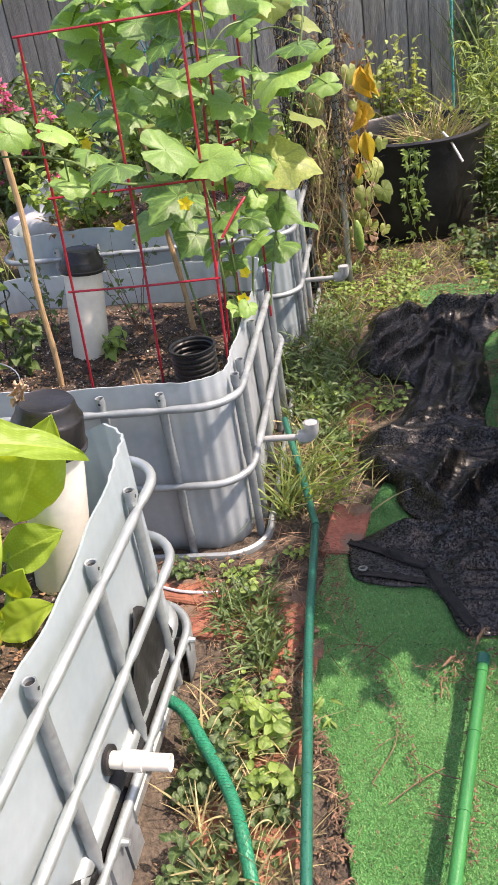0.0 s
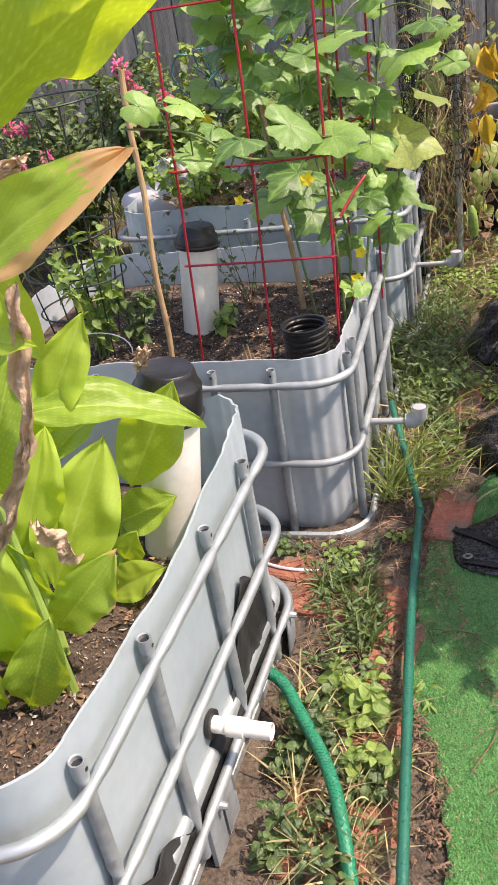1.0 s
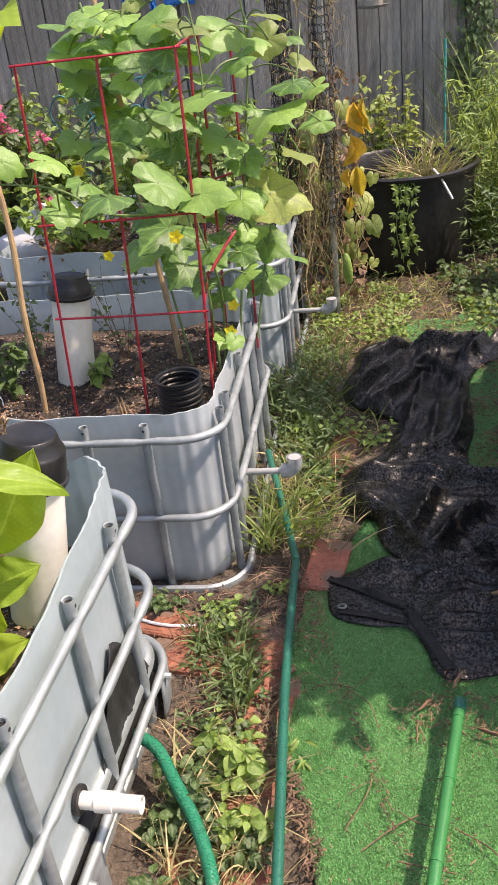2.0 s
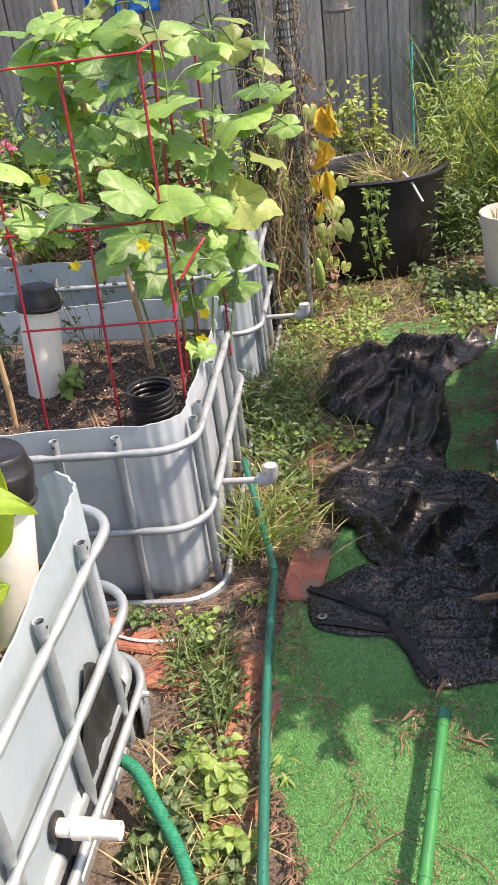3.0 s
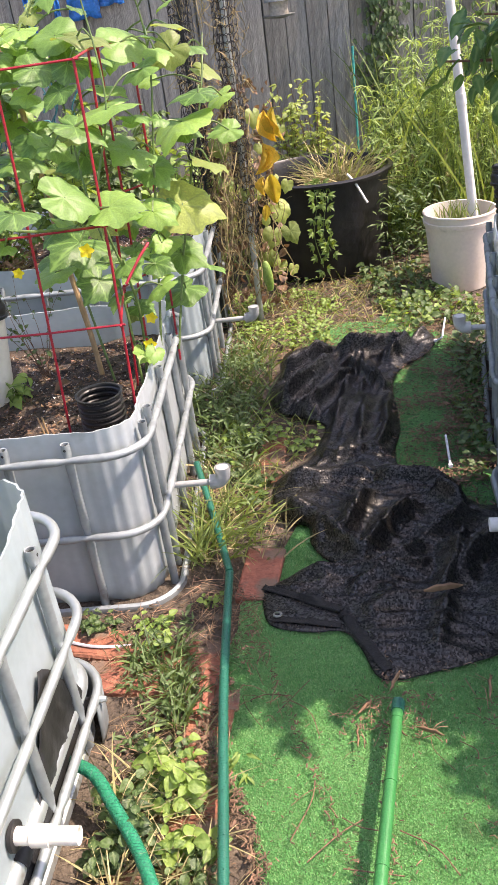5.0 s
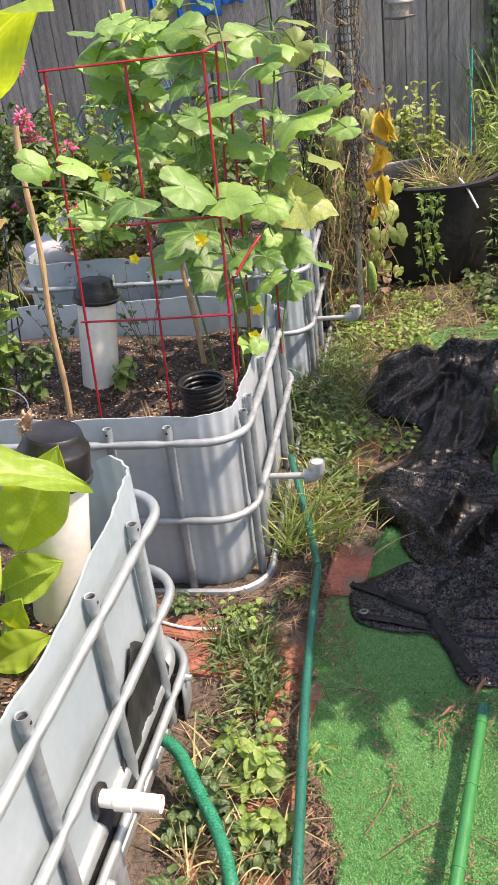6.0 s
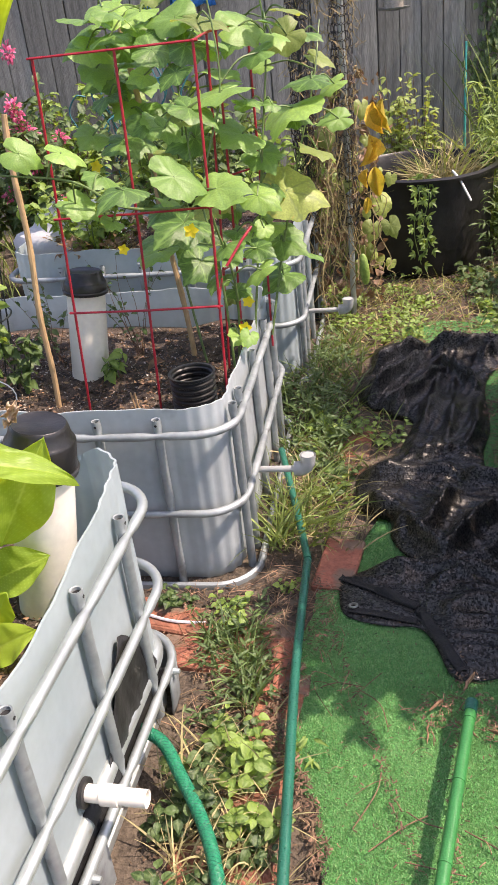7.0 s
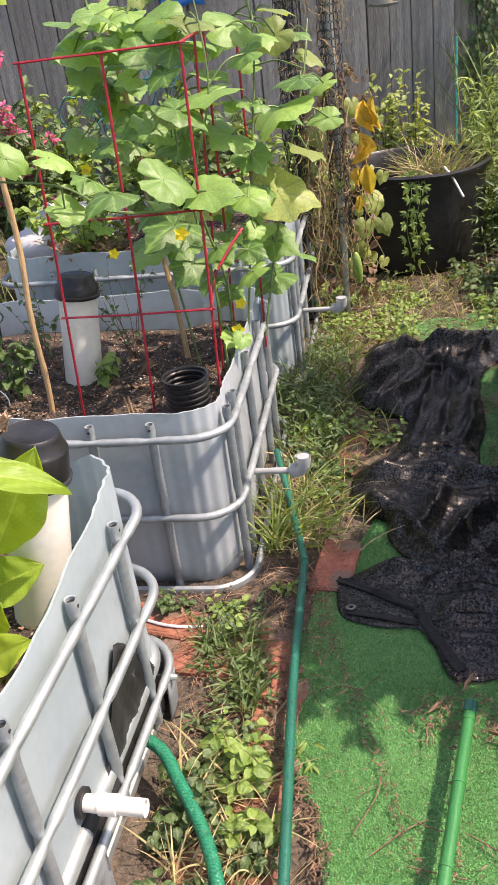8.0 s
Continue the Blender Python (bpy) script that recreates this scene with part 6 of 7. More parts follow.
    f.lathe([(0.002, 0.0), (0.014, 0.008), (0.021, 0.04), (0.023, 0.08), (0.020, 0.12), (0.010, 0.145), (0.003, 0.15)], 14)
    ob = part("cucumber", f, "fruit", t, "yellow-green hanging cucumber")
    ob.matrix_basis = pose(0.60 - o.x, 3.80 - o.y, 0.19, 4, -6, 0)


build_cucumber()


# ---- broad-leaved plant in the front planter ----
def build_ginger():
    o = Vector((-0.60, 1.05, 0.44))
    t = thing("ginger_plant", "ginger plant with broad yellow-green leaves and withered tips", "plant", o)
    # leaves by shoot: stalk end, tip, width for its length, face, droop, dry
    low_shoot = [
        ((-0.640, 1.22, 0.845), (-0.366, 1.30, 0.748), 0.27, (0.12, -0.45, 1.0), 1.0, 0),
        ((-0.610, 1.13, 0.550), (-0.478, 1.20, 0.800), 0.50, (0.25, -1.0, 0.35), 0.3, 0),
        ((-0.487, 1.325, 0.621), (-0.369, 1.335, 0.822), 0.50, (0.1, -1.0, 0.3), 0.35, 0),
        ((-0.536, 1.33, 0.536), (-0.412, 1.33, 0.582), 0.66, (0.1, -0.8, 0.7), 0.5, 0),
        ((-0.600, 1.06, 0.515), (-0.470, 1.07, 0.650), 0.52, (0.3, -0.9, 0.4), 0.4, 0),
        ((-0.578, 1.05, 0.590), (-0.650, 1.06, 0.740), 0.44, (-0.3, -1.0, 0.2), 0.4, 0),
    ]
    middle_shoot = [
        ((-0.575, 1.06, 1.130), (-0.311, 1.05, 1.277), 0.33, (-0.05, -1.0, 0.5), 0.55, 0),
        ((-0.522, 0.940, 1.296), (-0.142, 0.760, 1.512), 0.25, (-0.03, 0.75, 0.66), 0.25, 0),
        ((-0.574, 0.990, 1.327), (-0.186, 0.820, 1.539), 0.24, (-0.05, 0.73, 0.68), 0.25, 0),
        ((-0.598, 1.24, 0.790), (-0.480, 1.28, 0.992), 0.36, (0.1, -1.0, 0.3), 0.3, 0),
        ((-0.610, 1.18, 0.740), (-0.505, 1.32, 0.790), 0.40, (-0.2, -0.6, 0.9), 0.5, 0),
        ((-0.543, 1.1, 1.188), (-0.494, 1.08, 1.013), 0.48, (-0.1, -1.0, 0.3), 0.6, 0),
    ]
    tall_shoot = [
        ((-0.700, 1.06, 0.42), (-0.635, 1.04, 0.60), 0.50, (-0.1, -1.0, 0.3), 0.5, 0),
        ((-0.665, 1.00, 0.42), (-0.612, 0.98, 0.55), 0.50, (0.2, -1.0, 0.4), 0.6, 0),
        ((-0.750, 1.05, 0.45), (-0.690, 1.03, 0.68), 0.44, (0.1, -1.0, 0.3), 0.5, 0),
        ((-0.640, 1.16, 0.60), (-0.585, 1.18, 0.79), 0.46, (0.2, -1.0, 0.4), 0.5, 0),
        ((-0.560, 1.00, 1.080), (-0.460, 0.98, 1.066), 0.34, (0.1, -0.8, 0.7), 0.4, 0),
        ((-0.525, 1.29, 0.478), (-0.488, 1.27, 0.548), 0.80, (0.1, -0.8, 0.5), 0.5, 0),
    ]
    side_shoot = [
        ((-0.560, 1.25, 0.430), (-0.448, 1.23, 0.492), 0.55, (0.2, -0.8, 0.7), 0.6, 0),
        ((-0.640, 1.12, 0.640), (-0.555, 1.16, 0.850), 0.42, (0.4, -1.0, 0.2), 0.4, 0),
        ((-0.600, 1.04, 0.520), (-0.680, 1.02, 0.600), 0.44, (-0.2, -0.8, 0.7), 0.6, 0),
        ((-0.585, 1.20, 0.460), (-0.520, 1.14, 0.530), 0.45, (0.2, -0.8, 0.5), 0.6, 0),
        ((-0.660, 1.10, 0.760), (-0.560, 1.12, 0.985), 0.40, (0.2, -1.0, 0.3), 0.5, 0),
        ((-0.690, 0.98, 0.43), (-0.720, 0.94, 0.66), 0.42, (-0.2, -1.0, 0.3), 0.4, 0),
        ((-0.650, 0.97, 0.43), (-0.560, 0.95, 0.62), 0.46, (0.3, -1.0, 0.3), 0.5, 0),
        ((-0.720, 1.00, 0.43), (-0.800, 0.97, 0.62), 0.44, (-0.3, -1.0, 0.3), 0.5, 0),
        ((-0.640, 1.02, 0.50), (-0.640, 0.99, 0.78), 0.40, (0.1, -1.0, 0.2), 0.4, 0),
    ]
    leaves = low_shoot + middle_shoot + tall_shoot + side_shoot
    for k in range(30):
        x, y, z = rnd.uniform(-1.1, -0.70), rnd.uniform(1.0, 1.5), rnd.uniform(0.5, 0.95)
        n = rnd.uniform(0.22, 0.40)
        d = Vector((rnd.uniform(-0.4, 0.6), rnd.uniform(-0.3, 0.4), rnd.uniform(0.3, 1.0))).normalized() * n
        leaves.append(((x, y, z), (x + d.x, y + d.y, z + d.z), rnd.uniform(0.26, 0.38), (rnd.uniform(-0.4, 0.4), -0.8, 0.6), rnd.uniform(0.3, 1.0), k % 7 == 6))
    for k, (a, b, wide, face, droop, dry) in enumerate(leaves):
        a, b = Vector(a), Vector(b)
        g = Mesh()
        g.add(*long_leaf(wide, droop, 0.18, 0.055, k, 40, 29, 0.50, 0.0, k in (4, 6)))
        leaf = part("leaf", g, "ginger_dry" if dry else ("ginger_burnt" if k == 6 else "ginger_scorched" if k in (4, 13) else "ginger"), t)
        n = (b - a).length / (math.sin(droop) / droop if droop > 0.01 else 1)
        tip = (b - a).normalized() + Vector(face).normalized() * math.tan(droop / 2)
        leaf.matrix_basis = aim(a - o, tip, face, n)
    stems = [((-0.583, 1.006, 0.42), (-0.60, 1.03, 0.6), (-0.64, 1.08, 0.95)), ((-0.62, 1.1, 0.42), (-0.64, 1.16, 0.6), (-0.66, 1.24, 0.8)), ((-0.55, 1.28, 0.42), (-0.53, 1.32, 0.5), (-0.515, 1.34, 0.57)),
             ((-0.80, 0.95, 0.42), (-0.72, 0.92, 0.8), (-0.530, 0.940, 1.302)), ((-0.90, 1.0, 0.42), (-0.80, 0.96, 0.9), (-0.579, 0.990, 1.335)), ((-0.60, 1.0, 0.42), (-0.625, 1.08, 0.47), (-0.64, 1.12, 0.5)), ((-0.75, 1.15, 0.42), (-0.74, 1.2, 0.7), (-0.7, 1.2, 0.9)), ((-0.85, 1.0, 0.42), (-0.86, 1.05, 0.7), (-0.8, 1.1, 0.95))]
    for s in stems:
        p = smooth_path([Vector(q) - o for q in s], 8)
        part("stalk", Mesh().tube(p, [0.011 - 0.006 * k / len(p) for k in range(len(p))], 9), "ginger_stem", t)
    for top, foot, r in (((-0.467, 0.985, 1.149), (-0.522, 0.99, 0.894), 0.012), ((-0.520, 0.99, 0.92), (-0.609, 0.99, 0.742), 0.012), ((-0.577, 1.06, 0.735), (-0.530, 1.06, 0.655), 0.020), ((-0.500, 1.09, 1.25), (-0.450, 1.09, 1.285), 0.02), ((-0.41, 1.36, 0.885), (-0.43, 1.36, 0.845), 0.012)):
        a, b = Vector(top) - o, Vector(foot) - o
        g = Mesh()
        n, m = 26, 6
        d = (b - a)
        for i in range(n):
            u = i / (n - 1)
            c = a + d * u + Vector((0.014 * noise.noise((u * 5, r * 90, 1)), 0.01 * noise.noise((u * 5, r * 90, 2)), 0))
            w = r * (0.45 + 0.8 * abs(noise.noise((u * 4, r * 50, 3))) + 0.5 * math.sin(math.pi * u))
            for j in range(m):
                s = 2 * j / (m - 1) - 1
                g.add([c + Vector((s * w, 0.012 * math.sin(s * 5 + u * 9) + 0.008 * noise.noise((s * 3, u * 12, 5)), 0.008 * noise.noise((s * 4, u * 9, 6))))], [], [(0.5, abs(s))])
        g.f = [(i * m + j, i * m + j + 1, (i + 1) * m + j + 1, (i + 1) * m + j) for i in range(n - 1) for j in range(m - 1)]
        part("withered_leaf", g, "ginger_dry", t, "shrivelled brown hanging leaf")


build_ginger()


# ---- other plants ----
def leafy(name, label, category, base, spread, height, stems, leaves, size, mat, shapes, stem_mat="stem", low=0.2, up=0.6, kind="", thick=0.0032):
    """A small plant: thin stems that fan out of one foot, with leaves along them."""
    base = Vector(base)
    t = thing(name, label, category, base, kind=kind)
    s, f = Mesh(), Mesh()
    for _ in range(stems):
        top = Vector((rnd.uniform(-1, 1) * spread, rnd.uniform(-1, 1) * spread, height * rnd.uniform(0.55, 1.0)))
        p = smooth_path([(rnd.uniform(-0.02, 0.02), rnd.uniform(-0.02, 0.02), 0), top * 0.5 + Vector((rnd.uniform(-0.2, 0.2) * spread, rnd.uniform(-0.2, 0.2) * spread, height * 0.08)), top], 6)
        s.tube(p, [thick * (1 - 0.7 * k / len(p)) for k in range(len(p))], 5)
        for _ in range(leaves):
            q = p[min(len(p) - 1, int((low + (1 - low) * rnd.random()) * len(p)))]
            put_leaf(f, rnd.choice(shapes), aim(q, (rnd.uniform(-1, 1), rnd.uniform(-1, 1), rnd.uniform(-0.5, 0.5)), (rnd.uniform(-0.5, 0.5), rnd.uniform(-0.7, 0.3), up + 0.4), size * rnd.uniform(0.6, 1.3)))
    tagged(part("stalk_growth", s, stem_mat, t), kind="stuff")
    tagged(part("foliage", f, mat, t), kind="stuff")
    return t


def strands(mesh, count, x, y, z, length, width, lean=0.5, bend=1.0, mask=None):
    done = 0
    while done < count:
        a, b = rnd.uniform(*x), rnd.uniform(*y)
        if mask and not mask(a, b):
            done += 0.2
            continue
        blade(mesh, (a, b, z), (rnd.uniform(-lean, lean), rnd.uniform(-lean, lean), 1), rnd.uniform(*length), width * rnd.uniform(0.6, 1.3), bend * rnd.uniform(0.5, 1.4))
        done += 1


def low_leaves(mesh, count, x, y, z, size, shapes, mask=None, clump=0.0):
    done = 0
    while done < count:
        a, b = rnd.uniform(*x), rnd.uniform(*y)
        if (mask and not mask(a, b)) or (clump and noise.noise((a * 5, b * 5, 3.0)) < clump):
            done += 0.1
            continue
        put_leaf(mesh, rnd.choice(shapes), aim((a, b, rnd.uniform(*z)), (rnd.uniform(-1, 1), rnd.uniform(-1, 1), rnd.uniform(-0.3, 0.6)),
                                               (rnd.uniform(-0.6, 0.6), rnd.uniform(-0.8, 0.4), 1), rnd.uniform(*size)))
        done += 1


def sprig(mesh, at, height, size, shapes):
    """A short stem with crossed pairs of pointed leaves."""
    at, lean = Vector(at), Vector((rnd.uniform(-0.5, 0.5), rnd.uniform(-0.7, 0.3), 1)).normalized()
    tip = at + lean * height
    mesh.tube([at, (at + tip) / 2 + Vector((rnd.uniform(-0.005, 0.005), 0, 0)), tip], [0.0014, 0.0011, 0.0007], 4, caps=False)
    turn = rnd.uniform(0, 3.14)
    pairs = max(2, int(height / 0.022))
    for k in range(pairs + 1):
        q = at + lean * (height * (k + 0.6) / (pairs + 0.6))
        for half in (0, math.pi):
            a = turn + k * math.pi / 2 + half + rnd.uniform(-0.3, 0.3)
            out = Vector((math.cos(a), math.sin(a), rnd.uniform(-0.15, 0.45)))
            put_leaf(mesh, rnd.choice(shapes), aim(q + out * 0.006, out, lean + Vector((0, -0.25, 0.3)), size * rnd.uniform(0.7, 1.15) * (1 - 0.35 * k / (pairs + 1))))


def sprigs(mesh, count, x, y, height, size, shapes, mask=None):
    done = 0
    while done < count:
        a, b = rnd.uniform(*x), rnd.uniform(*y)
        if mask and not mask(a, b):
            done += 0.1
            continue
        sprig(mesh, (a, b, 0.0), rnd.uniform(*height), size * rnd.uniform(0.75, 1.2), shapes)
        done += 1


OVATE = [long_leaf(0.62 + 0.06 * q, 0.7, 0.16, 0.03, q, 6, 5, 0.36) for q in range(4)]


def stuff(name, label, category, mesh, mat):
    return tagged(part(name, mesh, mat), label, category, kind="stuff")


def free(a, b):
    """Whether a spot is open ground, outside the planters, cloth, tub and bucket."""
    if 0.15 < a < 1.25 and 1.42 < b < 3.55 and inside(CLOTH, a + 0.02, b):
        return False
    for d in (NEAR, MID, FAR, RIGHT, BACK):
        ax, ay = local_axes(d)
        q = Vector((a - d["corner"][0], b - d["corner"][1], 0))
        if -d["w"] - 0.02 < q.dot(ax) < 0.015 and -0.015 < q.dot(ay) < d["l"] + 0.02:
            return False
    return math.hypot(a - 1.05, b - 4.66) > 0.37 and math.hypot(a - 1.57, b - 3.955) > 0.16


BLOOMS = [(-0.866, 4.2, 1.296), (-0.9, 4.2, 1.077), (-0.867, 4.2, 0.964), (-0.889, 4.2, 1.039), (-0.865, 4.2, 0.8), (-0.998, 4.2, 0.685)]


def build_plants():
    # tomato seedlings and a pepper in the cucumber bed
    leafy("tomato_plant", "young tomato plant with small green leaves", "plant", (-0.80, 2.46, 0.40), 0.13, 0.42, 9, 26, 0.05, "weed", SMALL)
    leafy("tomato_plant", "thin tomato plant climbing a wire cage", "plant", (-0.68, 2.50, 0.40), 0.10, 0.34, 6, 12, 0.045, "weed_dark", SMALL)
    leafy("seedling", "small bright green seedling beside the standpipe", "plant", (-0.405, 2.53, 0.40), 0.03, 0.10, 4, 5, 0.045, "weed", SMALL)
    leafy("bare_shrub", "nearly bare thin brown pepper stems", "plant", (-0.34, 2.72, 0.40), 0.13, 0.42, 9, 7, 0.022, "weed_dark", SMALL, "twig", thick=0.0015)
    leafy("bare_shrub", "thin bare dark stems in the bed", "plant", (-0.62, 2.72, 0.40), 0.12, 0.36, 7, 9, 0.026, "weed_dark", SMALL, "twig", thick=0.0014)
    leafy("dry_stems", "dead brown stems in the far planter", "dead plant", (-0.52, 3.55, 0.50), 0.22, 0.16, 46, 6, 0.03, "brownleaf", SMALL, "drystem")
    leafy("leafy_herb", "leafy herb with small leaves behind the planters", "plant", (-0.55, 3.60, 0.50), 0.35, 0.42, 20, 22, 0.05, "weed", SMALL)
    leafy("leafy_herb", "leafy green herb in the far planter", "plant", (-0.10, 3.70, 0.50), 0.25, 0.55, 22, 26, 0.055, "weed_dark", SMALL)
    leafy("leafy_herb", "tall leafy herb beside the cane", "plant", (-0.22, 3.50, 0.50), 0.2, 0.75, 14, 26, 0.06, "weed", SMALL)
    for x, y, a, c in ((-0.20, 2.36, 0.4, "brownleaf"), (-0.06, 2.44, 2.0, "brownleaf"), (-0.26, 2.60, 4.0, "brownleaf")):
        t = thing("fallen_leaf", "dry reddish brown fallen leaf on the soil", "leaf", (x, y, 0.425), group="fallen leaves")
        g = Mesh()
        g.add(*long_leaf(0.5, 0.8, 0.3, 0.06, a, 8, 5, 0.45))
        part("blade", g, c, t).matrix_basis = aim((0, 0, 0), (math.cos(a), math.sin(a), 0.3), (0.2, -0.3, 1), 0.07)
    # flowering bush and the green wall behind
    for x, y, h, s in ((-1.45, 4.75, 1.0, 0.42), (-1.05, 4.85, 1.05, 0.25), (-2.0, 4.7, 1.1, 0.4), (-0.891, 4.25, 1.15, 0.16)):
        t = leafy("flowering_bush", "bush with small leaves and bright pink flower clusters", "bush", (x, y, 0), s, h, 52, 36, 0.055, "weed_dark", SMALL, "twig", low=0.2)
        for spot in range(6):
            g = Mesh()
            c = Vector(BLOOMS[spot]) - Vector((x, y, 0)) if y < 4.5 else Vector((rnd.uniform(-s, s), rnd.uniform(-s, -s * 0.2), h * rnd.uniform(0.45, 1.05)))
            for _ in range(70):
                v = Vector((rnd.gauss(0, 1), rnd.gauss(0, 1), rnd.gauss(0, 1)))
                q = c + v * 0.014
                put_leaf(g, SMALL[0], aim(q, v, (rnd.uniform(-1, 1), -1, 1), rnd.uniform(0.012, 0.024)))
            tagged(part("blossom", g, "pink", t, "pink blossom head"), kind="stuff")
    for x, y, h, s, mat in ((-0.95, 5.9, 1.0, 0.22, "weed"), (-0.45, 5.5, 0.95, 0.35, "weed_dark"), (0.05, 5.3, 0.9, 0.3, "weed_dark"), (0.45, 5.2, 0.75, 0.25, "weed"), (-1.6, 5.6, 0.8, 0.4, "weed_dark"), (0.25, 4.8, 0.7, 0.25, "weed")):
        leafy("leafy_shrub", "green leafy shrub in front of the fence", "shrub", (x, y, 0), s, h, 26, 30, 0.065, mat, SMALL, "twig")
    for x, y, h in ((0.90, 5.25, 0.55), (1.06, 5.35, 0.98), (1.20, 5.30, 0.92), (1.36, 5.3, 0.55)):
        leafy("leafy_shrub", "yellow-green upright shrub in front of the fence", "shrub", (x, y, 0), 0.13, h, 13, 30, 0.045, "bush", SMALL, "twig", low=0.2)
    for x, y, h in ((1.72, 4.85, 1.30), (1.82, 4.60, 1.15), (2.05, 4.7, 1.2), (2.3, 5.0, 1.3), (1.95, 5.3, 1.35), (1.50, 4.62, 0.75), (1.60, 5.1, 1.05)):
        leafy("tall_weed", "tall leafy weed with narrow green leaves", "weeds", (x, y, 0), 0.20, h, 15, 50, 0.075, "tall_weed", SLENDER, low=0.10)
    # ivy on the boards
    g = Mesh()
    for _ in range(1500):
        u = rnd.random()
        x = 1.95 + 0.16 * noise.noise((u * 4, 0, 0)) + rnd.gauss(0, 0.075)
        if rnd.random() < 0.3:
            x = 2.6 + rnd.gauss(0, 0.14)
        put_leaf(g, rnd.choice(SMALL), aim((x, FENCE_Y - 0.05 - 0.035 * x + rnd.uniform(-0.04, 0.03), 0.2 + 1.6 * u), (rnd.uniform(-0.6, 0.6), -0.5, -0.7), (rnd.uniform(-0.5, 0.5), -1, 0.4), rnd.uniform(0.03, 0.06)))
    stuff("fence_creeper", "dark green creeper climbing the fence boards", "creeper", g, "weed_dark")

    # tall grass behind tub and bucket
    g = Mesh()
    ok = lambda a, b: free(a, b)
    strands(g, 330, (1.60, 2.8), (4.7, 5.9), 0.0, (0.5, 1.3), 0.014, 0.35, 1.1, ok)
    strands(g, 26, (1.4, 1.7), (4.6, 5.1), 0.0, (0.4, 0.9), 0.012, 0.5, 1.3, ok)
    for _ in range(7):
        blade(g, (rnd.uniform(1.3, 1.5), rnd.uniform(4.6, 4.9), 0.35), (rnd.uniform(-0.9, 0.5), rnd.uniform(-0.6, 0.2), 1), rnd.uniform(0.4, 0.9), 0.010, 1.3, 7)
    strands(g, 90, (1.75, 2.6), (3.9, 4.6), 0.0, (0.5, 1.2), 0.013, 0.35, 1.0, ok)
    stuff("tall_grass", "tall arching green grass behind the tub", "grass", g, "reed")
    g = Mesh()
    strands(g, 600, (0.6, 2.4), (4.9, 6.2), 0.0, (0.2, 0.5), 0.008, 0.7, 1.2, ok)
    strands(g, 700, (-2.2, 0.7), (4.3, 6.2), 0.0, (0.2, 0.6), 0.009, 0.6, 1.2, ok)
    stuff("rough_grass", "rough grass along the fence", "grass", g, "grass")
    g = Mesh()
    strands(g, 1500, (0.6, 2.4), (4.9, 6.1), 0.0, (0.25, 0.62), 0.006, 0.8, 1.3, ok)
    for _ in range(420):
        a, q = rnd.uniform(0, 6.28), rnd.uniform(0, 0.3)
        blade(g, (1.17 + 0.6 * q * math.cos(a), 4.68 + 0.8 * q * math.sin(a), 0.38), (rnd.uniform(-1, 1), rnd.uniform(-1, 1), 0.7), rnd.uniform(0.12, 0.38), 0.006, 1.6)
    strands(g, 500, (0.45, 1.45), (3.55, 4.4), 0.0, (0.05, 0.13), 0.005, 1.5, 1.5, ok)
    stuff("dry_grass", "dry straw-coloured grass stalks", "dry grass", g, "straw")
    g = Mesh()
    for _ in range(26):
        a, q = rnd.uniform(0, 6.28), rnd.uniform(0, 0.28)
        blade(g, (1.18 + 0.7 * q * math.cos(a), 4.70 + q * math.sin(a), 0.38), (rnd.uniform(-0.8, 0.8), rnd.uniform(-0.8, 0.5), 1), rnd.uniform(0.12, 0.36), 0.011, 1.1)
    stuff("tub_grass", "green grass growing from the tub", "grass", g, "grass")
    # creeper over the tub's side
    t = thing("hanging_creeper", "five-leaved creeper hanging down the black tub", "creeper", (0.965, 4.275, 0.0))
    for k, x in enumerate((-0.025, 0.02)):
        p = smooth_path([(x, 0.05, 0.53), (x + 0.01, -0.02, 0.45), (x - 0.015, -0.005, 0.28), (x + 0.02, 0.0, 0.10 + 0.08 * k)], 8)
        part("runner", Mesh().tube(p, 0.0022, 5), "stem", t)
        g = Mesh()
        for i, q in enumerate(p):
            if i % 3:
                continue
            for s in (-1, 1):
                d = Vector((s * rnd.uniform(0.3, 1), -0.4, rnd.uniform(-0.8, 0.1)))
                c = q + d.normalized() * 0.02
                for a in (-1.25, -0.62, 0, 0.62, 1.25):
                    e = Matrix.Rotation(a + rnd.uniform(-0.2, 0.2), 3, 'Y') @ d
                    put_leaf(g, rnd.choice(NARROW), aim(c, e, (rnd.uniform(-0.5, 0.5), -1, rnd.uniform(0.2, 1.0)), rnd.uniform(0.024, 0.046)) @ Matrix.Diagonal((1.5, 1, 1, 1)))
        tagged(part("foliage", g, "weed", t), kind="stuff")
    # clumps by the bucket and the tub foot
    g = Mesh()
    low_leaves(g, 420, (1.12, 1.5), (3.45, 4.3), (0.01, 0.08), (0.025, 0.05), SMALL, free, 0.0)
    low_leaves(g, 500, (1.25, 1.6), (4.2, 4.7), (0.03, 0.42), (0.03, 0.065), NARROW, free)
    stuff("low_weeds", "low green weeds around the bucket", "weeds", g, "weed_dark")
    g = Mesh()
    low_leaves(g, 900, (0.42, 0.95), (3.5, 4.35), (0.005, 0.05), (0.015, 0.034), SMALL, free, -0.1)
    low_leaves(g, 240, (1.1, 1.5), (3.45, 3.85), (0.01, 0.05), (0.025, 0.045), SMALL, free, 0.0)
    stuff("ground_cover", "bright low ground cover beyond the cloth", "weeds", g, "weed")
